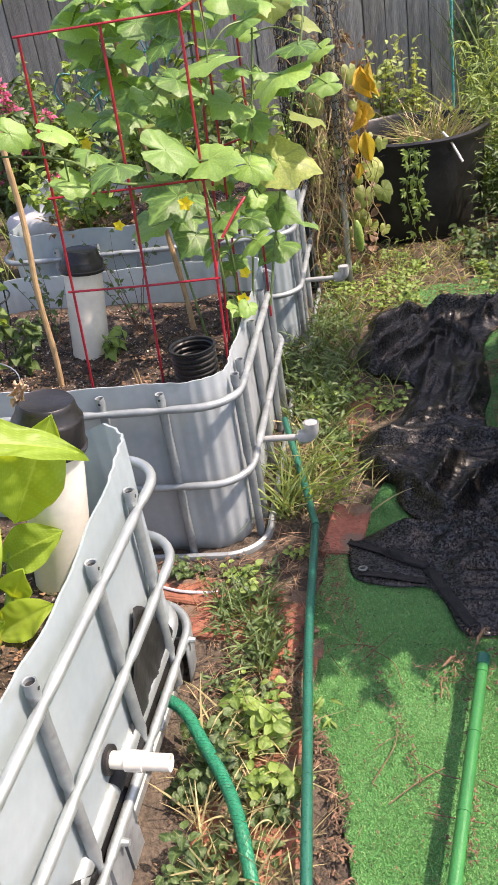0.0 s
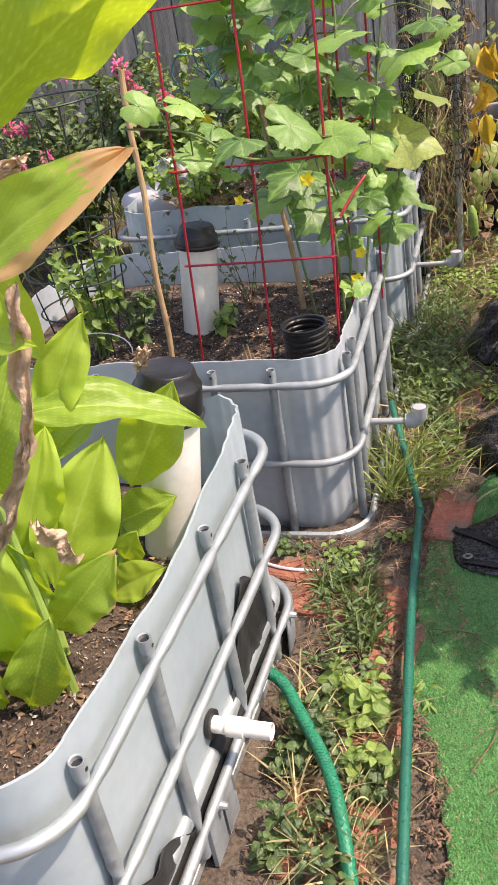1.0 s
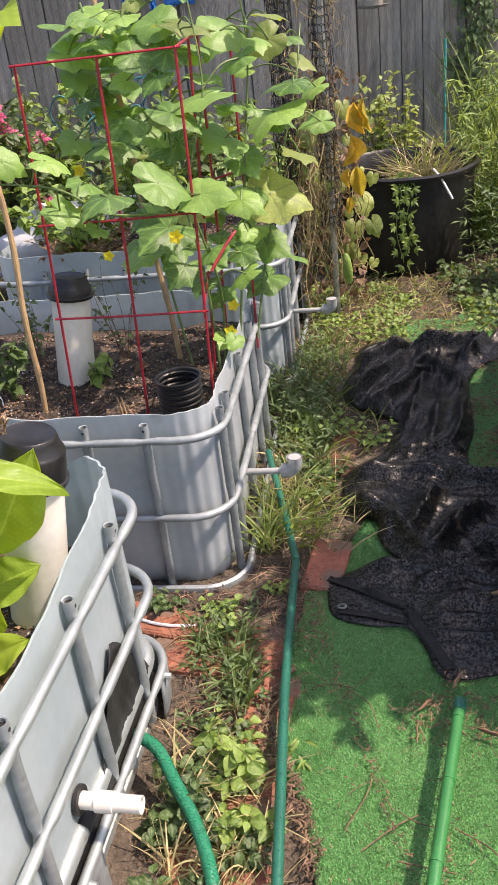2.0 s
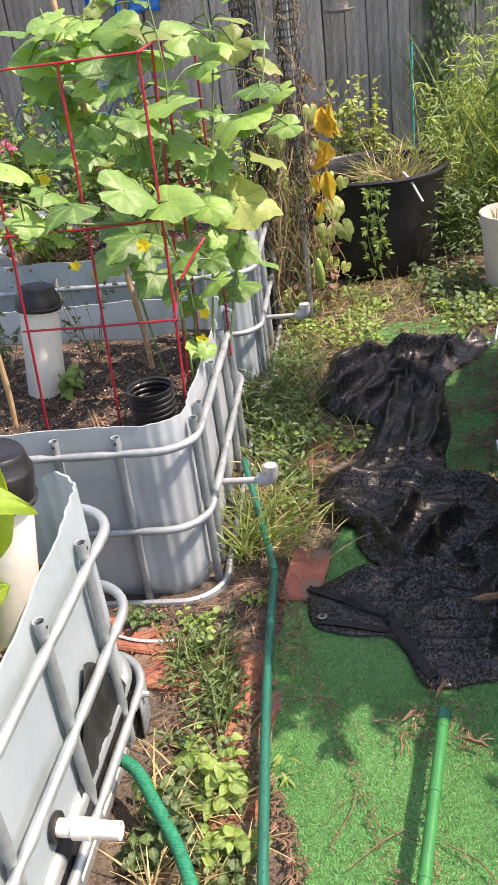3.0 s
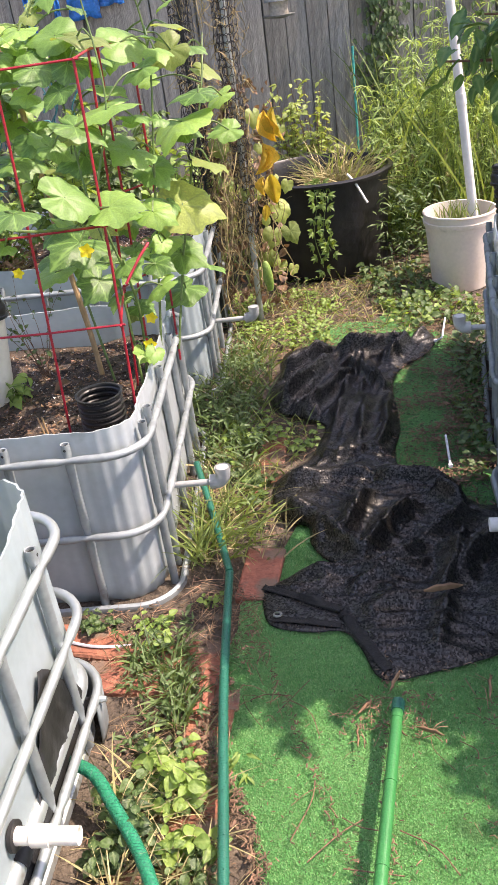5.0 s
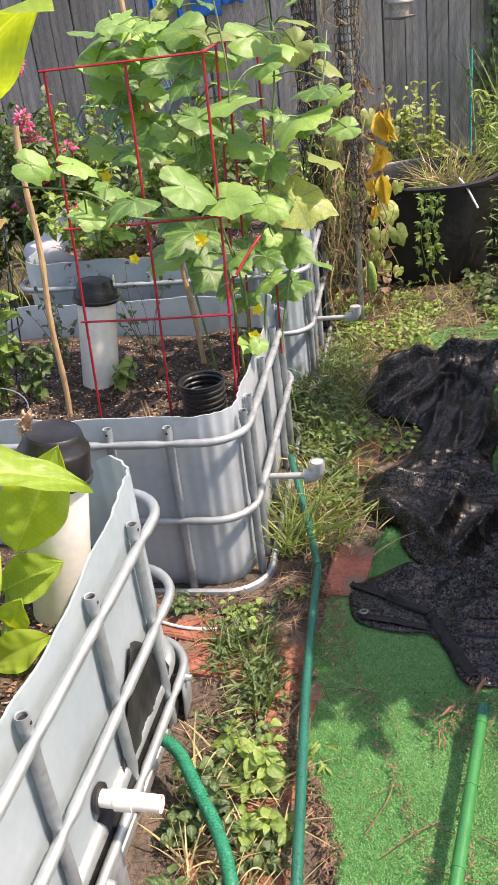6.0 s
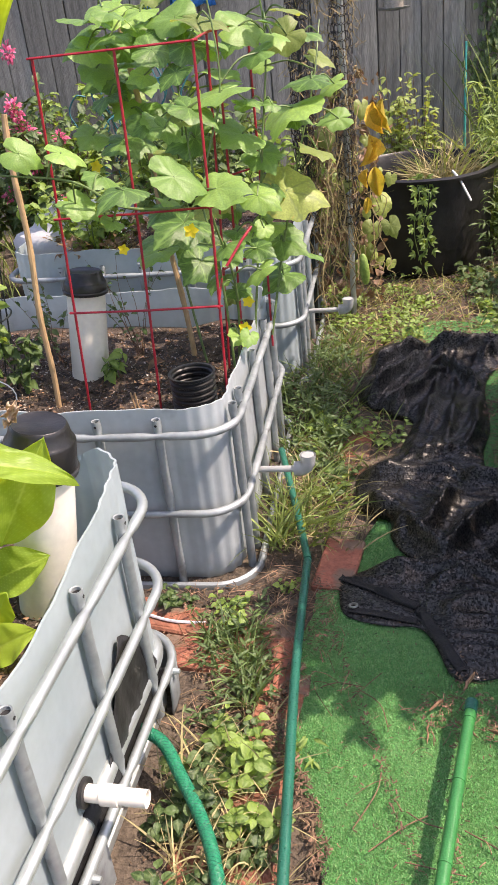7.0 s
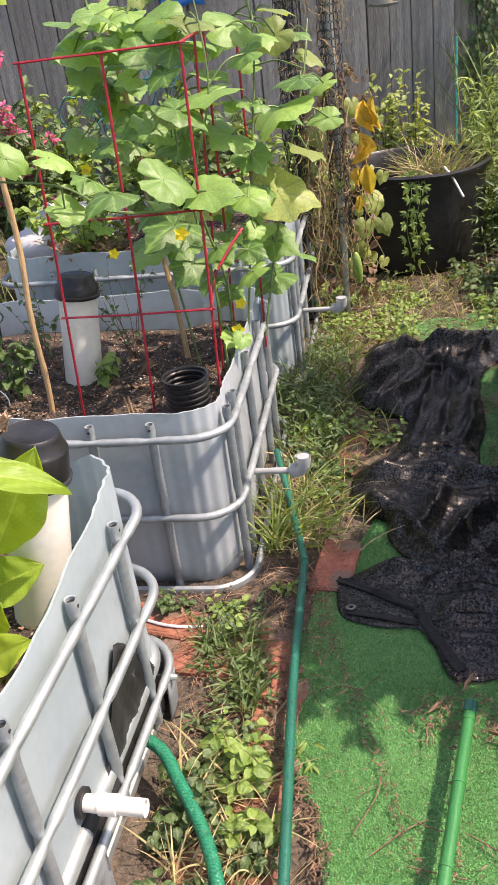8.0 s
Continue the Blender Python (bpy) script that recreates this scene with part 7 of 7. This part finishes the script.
    # path edge between planters and turf
    edge = lambda a, b: free(a, b) and a < 0.22 + 0.20 * (b - 2.0) + 0.1 * noise.noise((a * 4, b * 4, 2))
    g = Mesh()
    low_leaves(g, 820, (0.05, 0.60), (2.5, 3.6), (0.01, 0.11), (0.025, 0.055), NARROW, edge, -0.15)
    low_leaves(g, 330, (-0.21, -0.01), (1.47, 1.84), (0.005, 0.045), (0.02, 0.04), NARROW, lambda a, b: free(a, b) and noise.noise((a * 7, b * 7, 5)) > 0.0)
    low_leaves(g, 260, (0.12, 0.62), (2.3, 3.0), (0.005, 0.04), (0.02, 0.045), SMALL, lambda a, b: free(a, b) and noise.noise((a * 5, b * 5, 1)) > 0.12)
    stuff("dark_weeds", "dark green weeds at the foot of the planters", "weeds", g, "weed_dark")
    g = Mesh()
    sprigs(g, 46, (0.16, 0.60), (2.30, 2.95), (0.03, 0.08), 0.036, OVATE, lambda a, b: free(a, b) and noise.noise((a * 5, b * 5, 9)) > 0.08)
    sprigs(g, 13, (-0.13, -0.04), (1.05, 1.33), (0.04, 0.10), 0.044, OVATE, free)
    sprigs(g, 9, (-0.16, -0.09), (1.74, 1.86), (0.03, 0.06), 0.030, OVATE, free)
    sprigs(g, 5, (-0.17, -0.08), (1.36, 1.44), (0.03, 0.06), 0.030, OVATE, free)
    sprigs(g, 2, (0.03, 0.06), (1.89, 1.92), (0.02, 0.04), 0.030, OVATE)
    low_leaves(g, 9, (0.02, 0.05), (1.27, 1.33), (0.02, 0.05), (0.03, 0.05), NARROW)
    stuff("bright_weeds", "bright green heart-leaved weeds beside the path", "weeds", g, "weed")
    g = Mesh()
    sprigs(g, 30, (-0.30, -0.15), (0.86, 1.34), (0.03, 0.10), 0.037, OVATE, free)
    sprigs(g, 14, (-0.16, -0.05), (0.95, 1.36), (0.02, 0.06), 0.036, OVATE, free)
    sprigs(g, 8, (-0.20, -0.08), (1.36, 1.48), (0.02, 0.05), 0.028, OVATE, free)
    sprigs(g, 6, (-0.32, -0.22), (1.86, 1.90), (0.04, 0.08), 0.034, OVATE)
    low_leaves(g, 160, (-0.26, -0.04), (0.95, 1.46), (0.005, 0.05), (0.012, 0.03), NARROW, free)
    stuff("shaded_weeds", "dark leafy vine under the planter's edge", "weeds", g, "weed_dark")
    # grass tufts
    g = Mesh()
    strands(g, 120, (0.0, 0.14), (2.10, 2.40), 0.0, (0.10, 0.24), 0.0045, 1.3, 1.4, free)
    strands(g, 80, (0.10, 0.26), (2.12, 2.4), 0.0, (0.08, 0.20), 0.0045, 1.2, 1.4, free)
    strands(g, 50, (-0.01, 0.08), (2.06, 2.2), 0.0, (0.12, 0.22), 0.0065, 0.7, 1.3, free)
    for _ in range(14):
        blade(g, (rnd.uniform(0.10, 0.20), rnd.uniform(2.05, 2.2), 0.02), (rnd.uniform(-0.2, 1), rnd.uniform(-0.9, 0.1), 0.8), rnd.uniform(0.12, 0.24), 0.007, 1.6)
    strands(g, 900, (0.36, 1.5), (3.45, 4.4), 0.0, (0.03, 0.09), 0.004, 1.2, 1.4, free)
    strands(g, 300, (0.2, 0.62), (2.35, 3.5), 0.0, (0.04, 0.12), 0.004, 1.1, 1.4, free)
    stuff("grass_tuft", "pale green grass tuft at the cage corner", "grass", g, "grass")
    g = Mesh()
    # this tuft takes the darker blade colour in place of shadow on it
    strands(g, 270, (-0.19, -0.05), (1.46, 1.74), 0.0, (0.05, 0.13), 0.0055, 1.1, 1.5, lambda a, b: free(a, b) and noise.noise((a * 9, b * 9, 5)) > -0.15)
    strands(g, 420, (0.10, 0.58), (2.5, 3.6), 0.0, (0.06, 0.2), 0.006, 0.9, 1.4, edge)
    strands(g, 300, (0.9, 1.45), (2.3, 3.6), 0.0, (0.04, 0.14), 0.005, 0.9, 1.4, lambda a, b: free(a, b) and a > 0.80 + 0.38 * (b - 2.0))
    stuff("dark_grass", "dark fine grass tufts along the path, partly darkened for shade", "grass", g, "grass_dark")
    g = Mesh()
    low_leaves(g, 420, (0.85, 1.45), (2.2, 3.5), (0.01, 0.07), (0.02, 0.045), SMALL, lambda a, b: free(a, b) and a > 0.80 + 0.38 * (b - 2.0))
    low_leaves(g, 330, (0.54, 0.86), (0.80, 1.22), (0.01, 0.06), (0.018, 0.036), SMALL, lambda a, b: free(a, b) and a > 0.60 + 0.42 * (b - 0.95) + 0.06 * noise.noise((a * 9, b * 9, 7)))
    stuff("edge_weeds", "small weeds along the shaded tank", "weeds", g, "weed_dark")
    # straw stalks at the path's near end
    g = Mesh()
    strands(g, 300, (-0.28, -0.05), (0.80, 1.40), 0.005, (0.07, 0.16), 0.0042, 1.7, 1.7, free)
    strands(g, 60, (-0.26, -0.06), (0.85, 1.36), 0.03, (0.07, 0.16), 0.004, 1.8, 1.6, free)
    strands(g, 120, (0.05, 0.3), (2.0, 2.6), 0.01, (0.06, 0.2), 0.004, 1.4, 1.5, free)
    stuff("straw", "dry straw stalks lying over the weeds", "straw", g, "straw")
    # thin dead stems and twig bits
    g = Mesh()
    def bits(count, x, y, z, length, mask):
        done = 0
        while done < count:
            a, b = rnd.uniform(*x), rnd.uniform(*y)
            if not mask(a, b):
                done += 0.05
                continue
            ang, n = rnd.uniform(0, 6.28), rnd.uniform(*length)
            p = [Vector((a, b, z)), Vector((a + n * 0.5 * math.cos(ang) + rnd.uniform(-0.08, 0.08) * n, b + n * 0.5 * math.sin(ang), z + rnd.uniform(0, 0.012))), Vector((a + n * math.cos(ang), b + n * math.sin(ang), z + rnd.uniform(0, 0.01)))]
            g.tube(smooth_path(p, 3), rnd.uniform(0.0005, 0.0013), 4)
            done += 1
    soil_ = lambda a, b: free(a, b) and not inside(TURF, a, b)
    bits(420, (-0.25, 0.12), (1.2, 2.05), 0.010, (0.02, 0.10), soil_)
    bits(260, (0.1, 0.62), (2.2, 3.4), 0.012, (0.02, 0.10), soil_)
    bits(60, (0.02, 0.16), (1.4, 1.95), 0.024, (0.02, 0.07), lambda a, b: True)
    bits(34, (0.26, 0.46), (1.26, 1.44), 0.024, (0.012, 0.05), free)
    bits(90, (0.54, 0.85), (0.85, 1.5), 0.024, (0.012, 0.06), free)
    bits(40, (0.05, 0.60), (0.85, 1.4), 0.024, (0.008, 0.03), free)
    bits(260, (0.74, 1.2), (2.25, 3.5), 0.024, (0.012, 0.06), free)
    bits(240, (0.4, 1.5), (3.5, 4.4), 0.012, (0.03, 0.14), free)
    stuff("twig_litter", "scattered thin dead stems and twig bits", "litter", g, "stick")
    # litter on soil and turf
    g = Mesh()
    g.smooth = False
    ruts = lambda a, b: abs(a - (0.13 + 0.10 * (1.75 - b) + 0.02 * noise.noise((b * 6, 0, 0)))) < 0.012 or abs(a - (0.40 - 0.30 * (1.45 - b))) < 0.014 or \
        math.hypot((a - 0.37) * 0.6, b - 1.36) < 0.06 + 0.06 * noise.noise((a * 20, b * 20, 3)) or math.hypot(a - 0.10, (b - 1.75) * 0.35) < 0.05 or math.hypot(a - 0.66, b - 1.3) < 0.07 + 0.08 * noise.noise((a * 16, b * 16, 8))
    def chips(count, x, y, z, size, mask):
        done = 0
        while done < count:
            a, b = rnd.uniform(*x), rnd.uniform(*y)
            if not mask(a, b):
                done += 0.02
                continue
            ang, n = rnd.uniform(0, 6.28), rnd.uniform(*size)
            d, s = Vector((math.cos(ang), math.sin(ang), rnd.uniform(-0.2, 0.2))) * n, Vector((-math.sin(ang), math.cos(ang), 0)) * n * rnd.uniform(0.08, 0.4)
            c = Vector((a, b, z + rnd.uniform(0, 0.006)))
            g.add([c - d - s, c + d - s, c + d + s, c - d + s, c + Vector((0, 0, n * 0.3))], [(0, 1, 4), (1, 2, 4), (2, 3, 4), (3, 0, 4)])
            done += 1
    chips(1500, (0.0, 0.75), (0.9, 1.9), 0.024, (0.002, 0.006), ruts)
    chips(900, (-0.05, 0.8), (0.8, 2.0), 0.024, (0.0015, 0.0045), lambda a, b: inside(TURF, a, b))
    chips(4200, (-0.35, 0.7), (0.8, 3.8), 0.008, (0.002, 0.008), lambda a, b: free(a, b) and not inside(TURF, a, b))
    chips(2200, (0.3, 1.6), (3.4, 4.6), 0.008, (0.004, 0.016), free)
    chips(600, (0.75, 1.4), (1.4, 3.5), 0.022, (0.003, 0.014), lambda a, b: free(a, b) and a > 0.72 + 0.38 * (b - 2.0))
    chips(2600, (0.45, 0.85), (0.85, 1.5), 0.024, (0.0015, 0.006), lambda a, b: free(a, b) and a > 0.57 + 0.42 * (b - 0.95) + 0.07 * noise.noise((a * 9, b * 9, 2)))
    chips(1800, (0.72, 1.25), (2.2, 3.5), 0.024, (0.002, 0.007), lambda a, b: noise.noise((a * 7, b * 7, 4)) > -0.15 and free(a, b))
    rim = smooth_path([(x, y, 0) for x, y in TURF[:10]], 4)
    chips(650, (-0.07, 0.08), (0.75, 1.6), 0.022, (0.002, 0.009), lambda a, b: min((q.x - a) ** 2 + (q.y - b) ** 2 for q in rim) < (0.022 + 0.014 * noise.noise((a * 14, b * 14, 6))) ** 2)
    chips(1500, (0.72, 1.30), (2.1, 3.5), 0.028, (0.003, 0.012), lambda a, b: noise.noise((a * 6 + 4, b * 6, 1)) > 0.08 and a > 0.50 + 0.20 * (b - 1.4) and free(a, b))
    stuff("leaf_litter", "brown bark crumbs and leaf litter", "litter", g, "litter")
    g = Mesh()
    g.smooth = False
    # dark specks painting the shaded holes between turf loops, with soil crumbs
    chips(700, (-0.05, 0.8), (0.8, 2.0), 0.026, (0.0015, 0.0032), lambda a, b: inside(TURF, a, b))
    chips(2400, (0.6, 1.3), (2.0, 3.7), 0.026, (0.002, 0.0055), lambda a, b: inside(TURF, a, b) and free(a, b))
    chips(500, (-0.07, 0.08), (0.75, 1.6), 0.020, (0.002, 0.005), lambda a, b: min((q.x - a) ** 2 + (q.y - b) ** 2 for q in rim) < 0.0004)
    stuff("soil_crumbs", "dark specks for shaded holes in the turf pile, and soil crumbs", "litter", g, "crumb")


build_plants()


# ---- citrus tree by the shaded planters ----
def build_citrus():
    o = Vector((1.78, 2.62, 0.42))
    t = thing("citrus_tree", "small citrus tree with glossy dark green leaves", "tree", o)
    trunk = smooth_path([(0, 0, -0.1), (0.02, -0.02, 0.35), (-0.04, -0.05, 0.75), (-0.02, -0.1, 1.2), (0.0, -0.1, 1.6)], 6)
    part("trunk", Mesh().tube(trunk, [0.03 - 0.018 * k / len(trunk) for k in range(len(trunk))], 10), "twig", t)
    leaf = leaf_data([long_leaf(0.48, 0.5, 0.2, 0.02, s, 7, 5, 0.45) for s in range(4)], "citrus")
    r_ = random.Random(21)
    ends = [(-0.75, 0.22, 0.62), (-0.62, 0.15, 0.74), (-0.42, 0.30, 0.45), (-0.5, 0.05, 0.95), (-0.35, -0.1, 0.6), (-0.55, -0.65, 1.15), (-0.65, -0.95, 1.25), (-0.35, -0.8, 1.3), (-0.1, -0.6, 1.2),
            (-0.25, 0.3, 1.2), (0.15, 0.1, 1.5), (-0.5, -0.3, 1.35), (-0.2, -0.2, 1.6), (0.4, -0.3, 1.2), (0.3, 0.3, 1.0), (0.1, -0.8, 1.5), (-0.45, 0.4, 0.8), (-0.3, 0.15, 0.72), (-0.8, -0.7, 1.3), (-0.3, -1.0, 1.45), (-0.6, -0.9, 1.5), (-0.4, -0.5, 1.5), (-0.65, -0.45, 1.3), (-0.2, -0.3, 1.35), (-0.5, -1.15, 1.4), (-0.45, 0.2, 0.62), (-0.40, 0.25, 0.78), (-0.52, 0.2, 0.88), (-0.36, 0.1, 0.55), (-0.60, 0.25, 0.66)]
    # more crown above the view, placed to cast shade on the turf
    ends += [(-0.55, -1.1, 1.2), (-0.4, -0.95, 1.2), (-0.65, -0.9, 1.2), (-0.3, -1.15, 1.2), (-0.5, -0.8, 1.25), (-0.7, -1.05, 1.25), (-0.62, -1.28, 1.32), (-0.42, -1.30, 1.35), (-0.22, -1.28, 1.36), (-0.02, -1.25, 1.36), (-0.5, -1.2, 1.3), (-0.1, -1.1, 1.3)]
    rest = Mesh()
    count = 0
    # unseen high boughs, added to shade the weeds, rear cloth and turf
    ends += [(-0.05, 0.40, 1.25), (0.05, 0.35, 1.40), (0.10, 0.45, 1.30), (-0.10, 0.50, 1.30), (0.0, 0.30, 1.35), (-0.38, 0.10, 1.36), (-0.30, 0.30, 1.42), (-0.38, 0.45, 1.36), (-0.45, 0.25, 1.46), (-0.18, -1.57, 1.13), (-0.03, -1.52, 1.33), (-0.13, -1.72, 1.38)]
    ends += [(-0.55, -1.20, 1.36), (-0.42, -1.22, 1.38), (-0.28, -1.20, 1.36), (-0.48, -1.08, 1.36), (-0.30, -1.05, 1.38), (-0.02, 0.25, 1.34), (0.02, 0.42, 1.36)]
    for k, e in enumerate(ends):
        e = Vector(e) + Vector((0.03, 0, 0.13 if k < 5 or 24 < k < 30 or k == 17 else 0))
        s = trunk[min(len(trunk) - 1, int(len(trunk) * max(0.3, (e.z - 0.2) / 1.6)))]
        p = smooth_path([s, (s + e) / 2 + Vector((0, 0, 0.08)), e], 8)
        part("branch", Mesh().tube(p, [0.010 - 0.007 * i / len(p) for i in range(len(p))], 6), "twig", t)
        for i in range(95 if k > 41 else 105 if k > 29 else 62 if k < 5 or k > 24 else 34):
            w = 0.085 if k > 29 else 0.055
            q = p[r_.randrange(len(p) * 4 // 5 if k > 29 else len(p) // 3, len(p))] + Vector((r_.gauss(0, w), r_.gauss(0, w), r_.gauss(0, 0.045)))
            w_ = q + o
            if w_.x < 0.37 * w_.y + 0.02:
                continue
            # leaves left out of the unseen crown to let sun onto path and turf
            fall = w_ - SUN * ((w_.z - 0.1) / SUN.z)
            if (-0.05 < fall.x < 0.70 and 2.06 < fall.y < 2.60) or (fall.x < 0.52 and 0.8 < fall.y < 1.34) or (fall.x < 0.10 and fall.y < 1.55):
                continue
            m = aim(q, (r_.uniform(-1, 0.6), r_.uniform(-1, 0.6), r_.uniform(-0.8, 0.2)), (r_.uniform(-0.5, 0.5), r_.uniform(-0.6, 0.3), 1), r_.uniform(0.055, 0.105))
            if count < 300:
                ob = part("leaf", r_.choice(leaf), None, t)
                ob.matrix_basis = m
                count += 1
            else:
                put_leaf(rest, long_leaf(0.48, 0.5, 0.2, 0.02, i % 4, 5, 3, 0.45), m)
    tagged(part("foliage", rest, "citrus", t), kind="stuff")
    # young shoots in the shaded planter
    t = thing("shoot", "young bright yellow-green shoot in the shaded planter", "plant", (1.055, 2.07, 0.47))
    for a, n in (((-0.35, -0.2, 1), 0.15), ((0.35, 0.0, 1), 0.16), ((-0.6, 0.3, 0.8), 0.14)):
        g = Mesh()
        g.add(*long_leaf(0.14, 0.4, 0.3, 0.0, 1, 6, 3, 0.5))
        part("leaf", g, "bush", t).matrix_basis = aim((0, 0, 0), a, (0, -1, 0.2), n)


build_citrus()


# ---- pavers, last ----
def build_pavers():
    row = thing("paver_edging", "row of old red clay pavers along the turf", "paving", (0, 0, 0), kind="structure")
    g = bmesh.new()
    bmesh.ops.create_cube(g, size=1.0, matrix=Matrix.Diagonal((0.112, 0.225, 0.055, 1)))
    bmesh.ops.bevel(g, geom=g.edges[:], offset=0.005, segments=1, affect='EDGES')
    me = bpy.data.meshes.new("paver")
    g.to_mesh(me)
    g.free()
    me.materials.append(M["brick"])
    for x, y, z, a in ((0.196, 1.962, -0.006, -19), (-0.235, 1.80, -0.012, 62), (-0.20, 1.67, -0.016, 70), (-0.35, 1.86, -0.012, 66), (0.03, 1.60, -0.019, -14), (-0.02, 1.45, -0.018, -14), (-0.075, 1.24, -0.018, -12), (-0.11, 1.0, -0.018, -10),
                       (-0.22, 1.02, -0.016, -10), (-0.25, 0.78, -0.018, -10), (-0.14, 0.77, -0.018, -10), (-0.05, 1.72, -0.02, 60), (0.30, 2.42, -0.02, -12), (0.36, 2.68, -0.02, -12)):
        ob = part("paver", me, None, row)
        ob.matrix_basis = pose(x, y, z, rnd.uniform(-2, 2), rnd.uniform(-2, 2), a + rnd.uniform(-3, 3))


build_pavers()
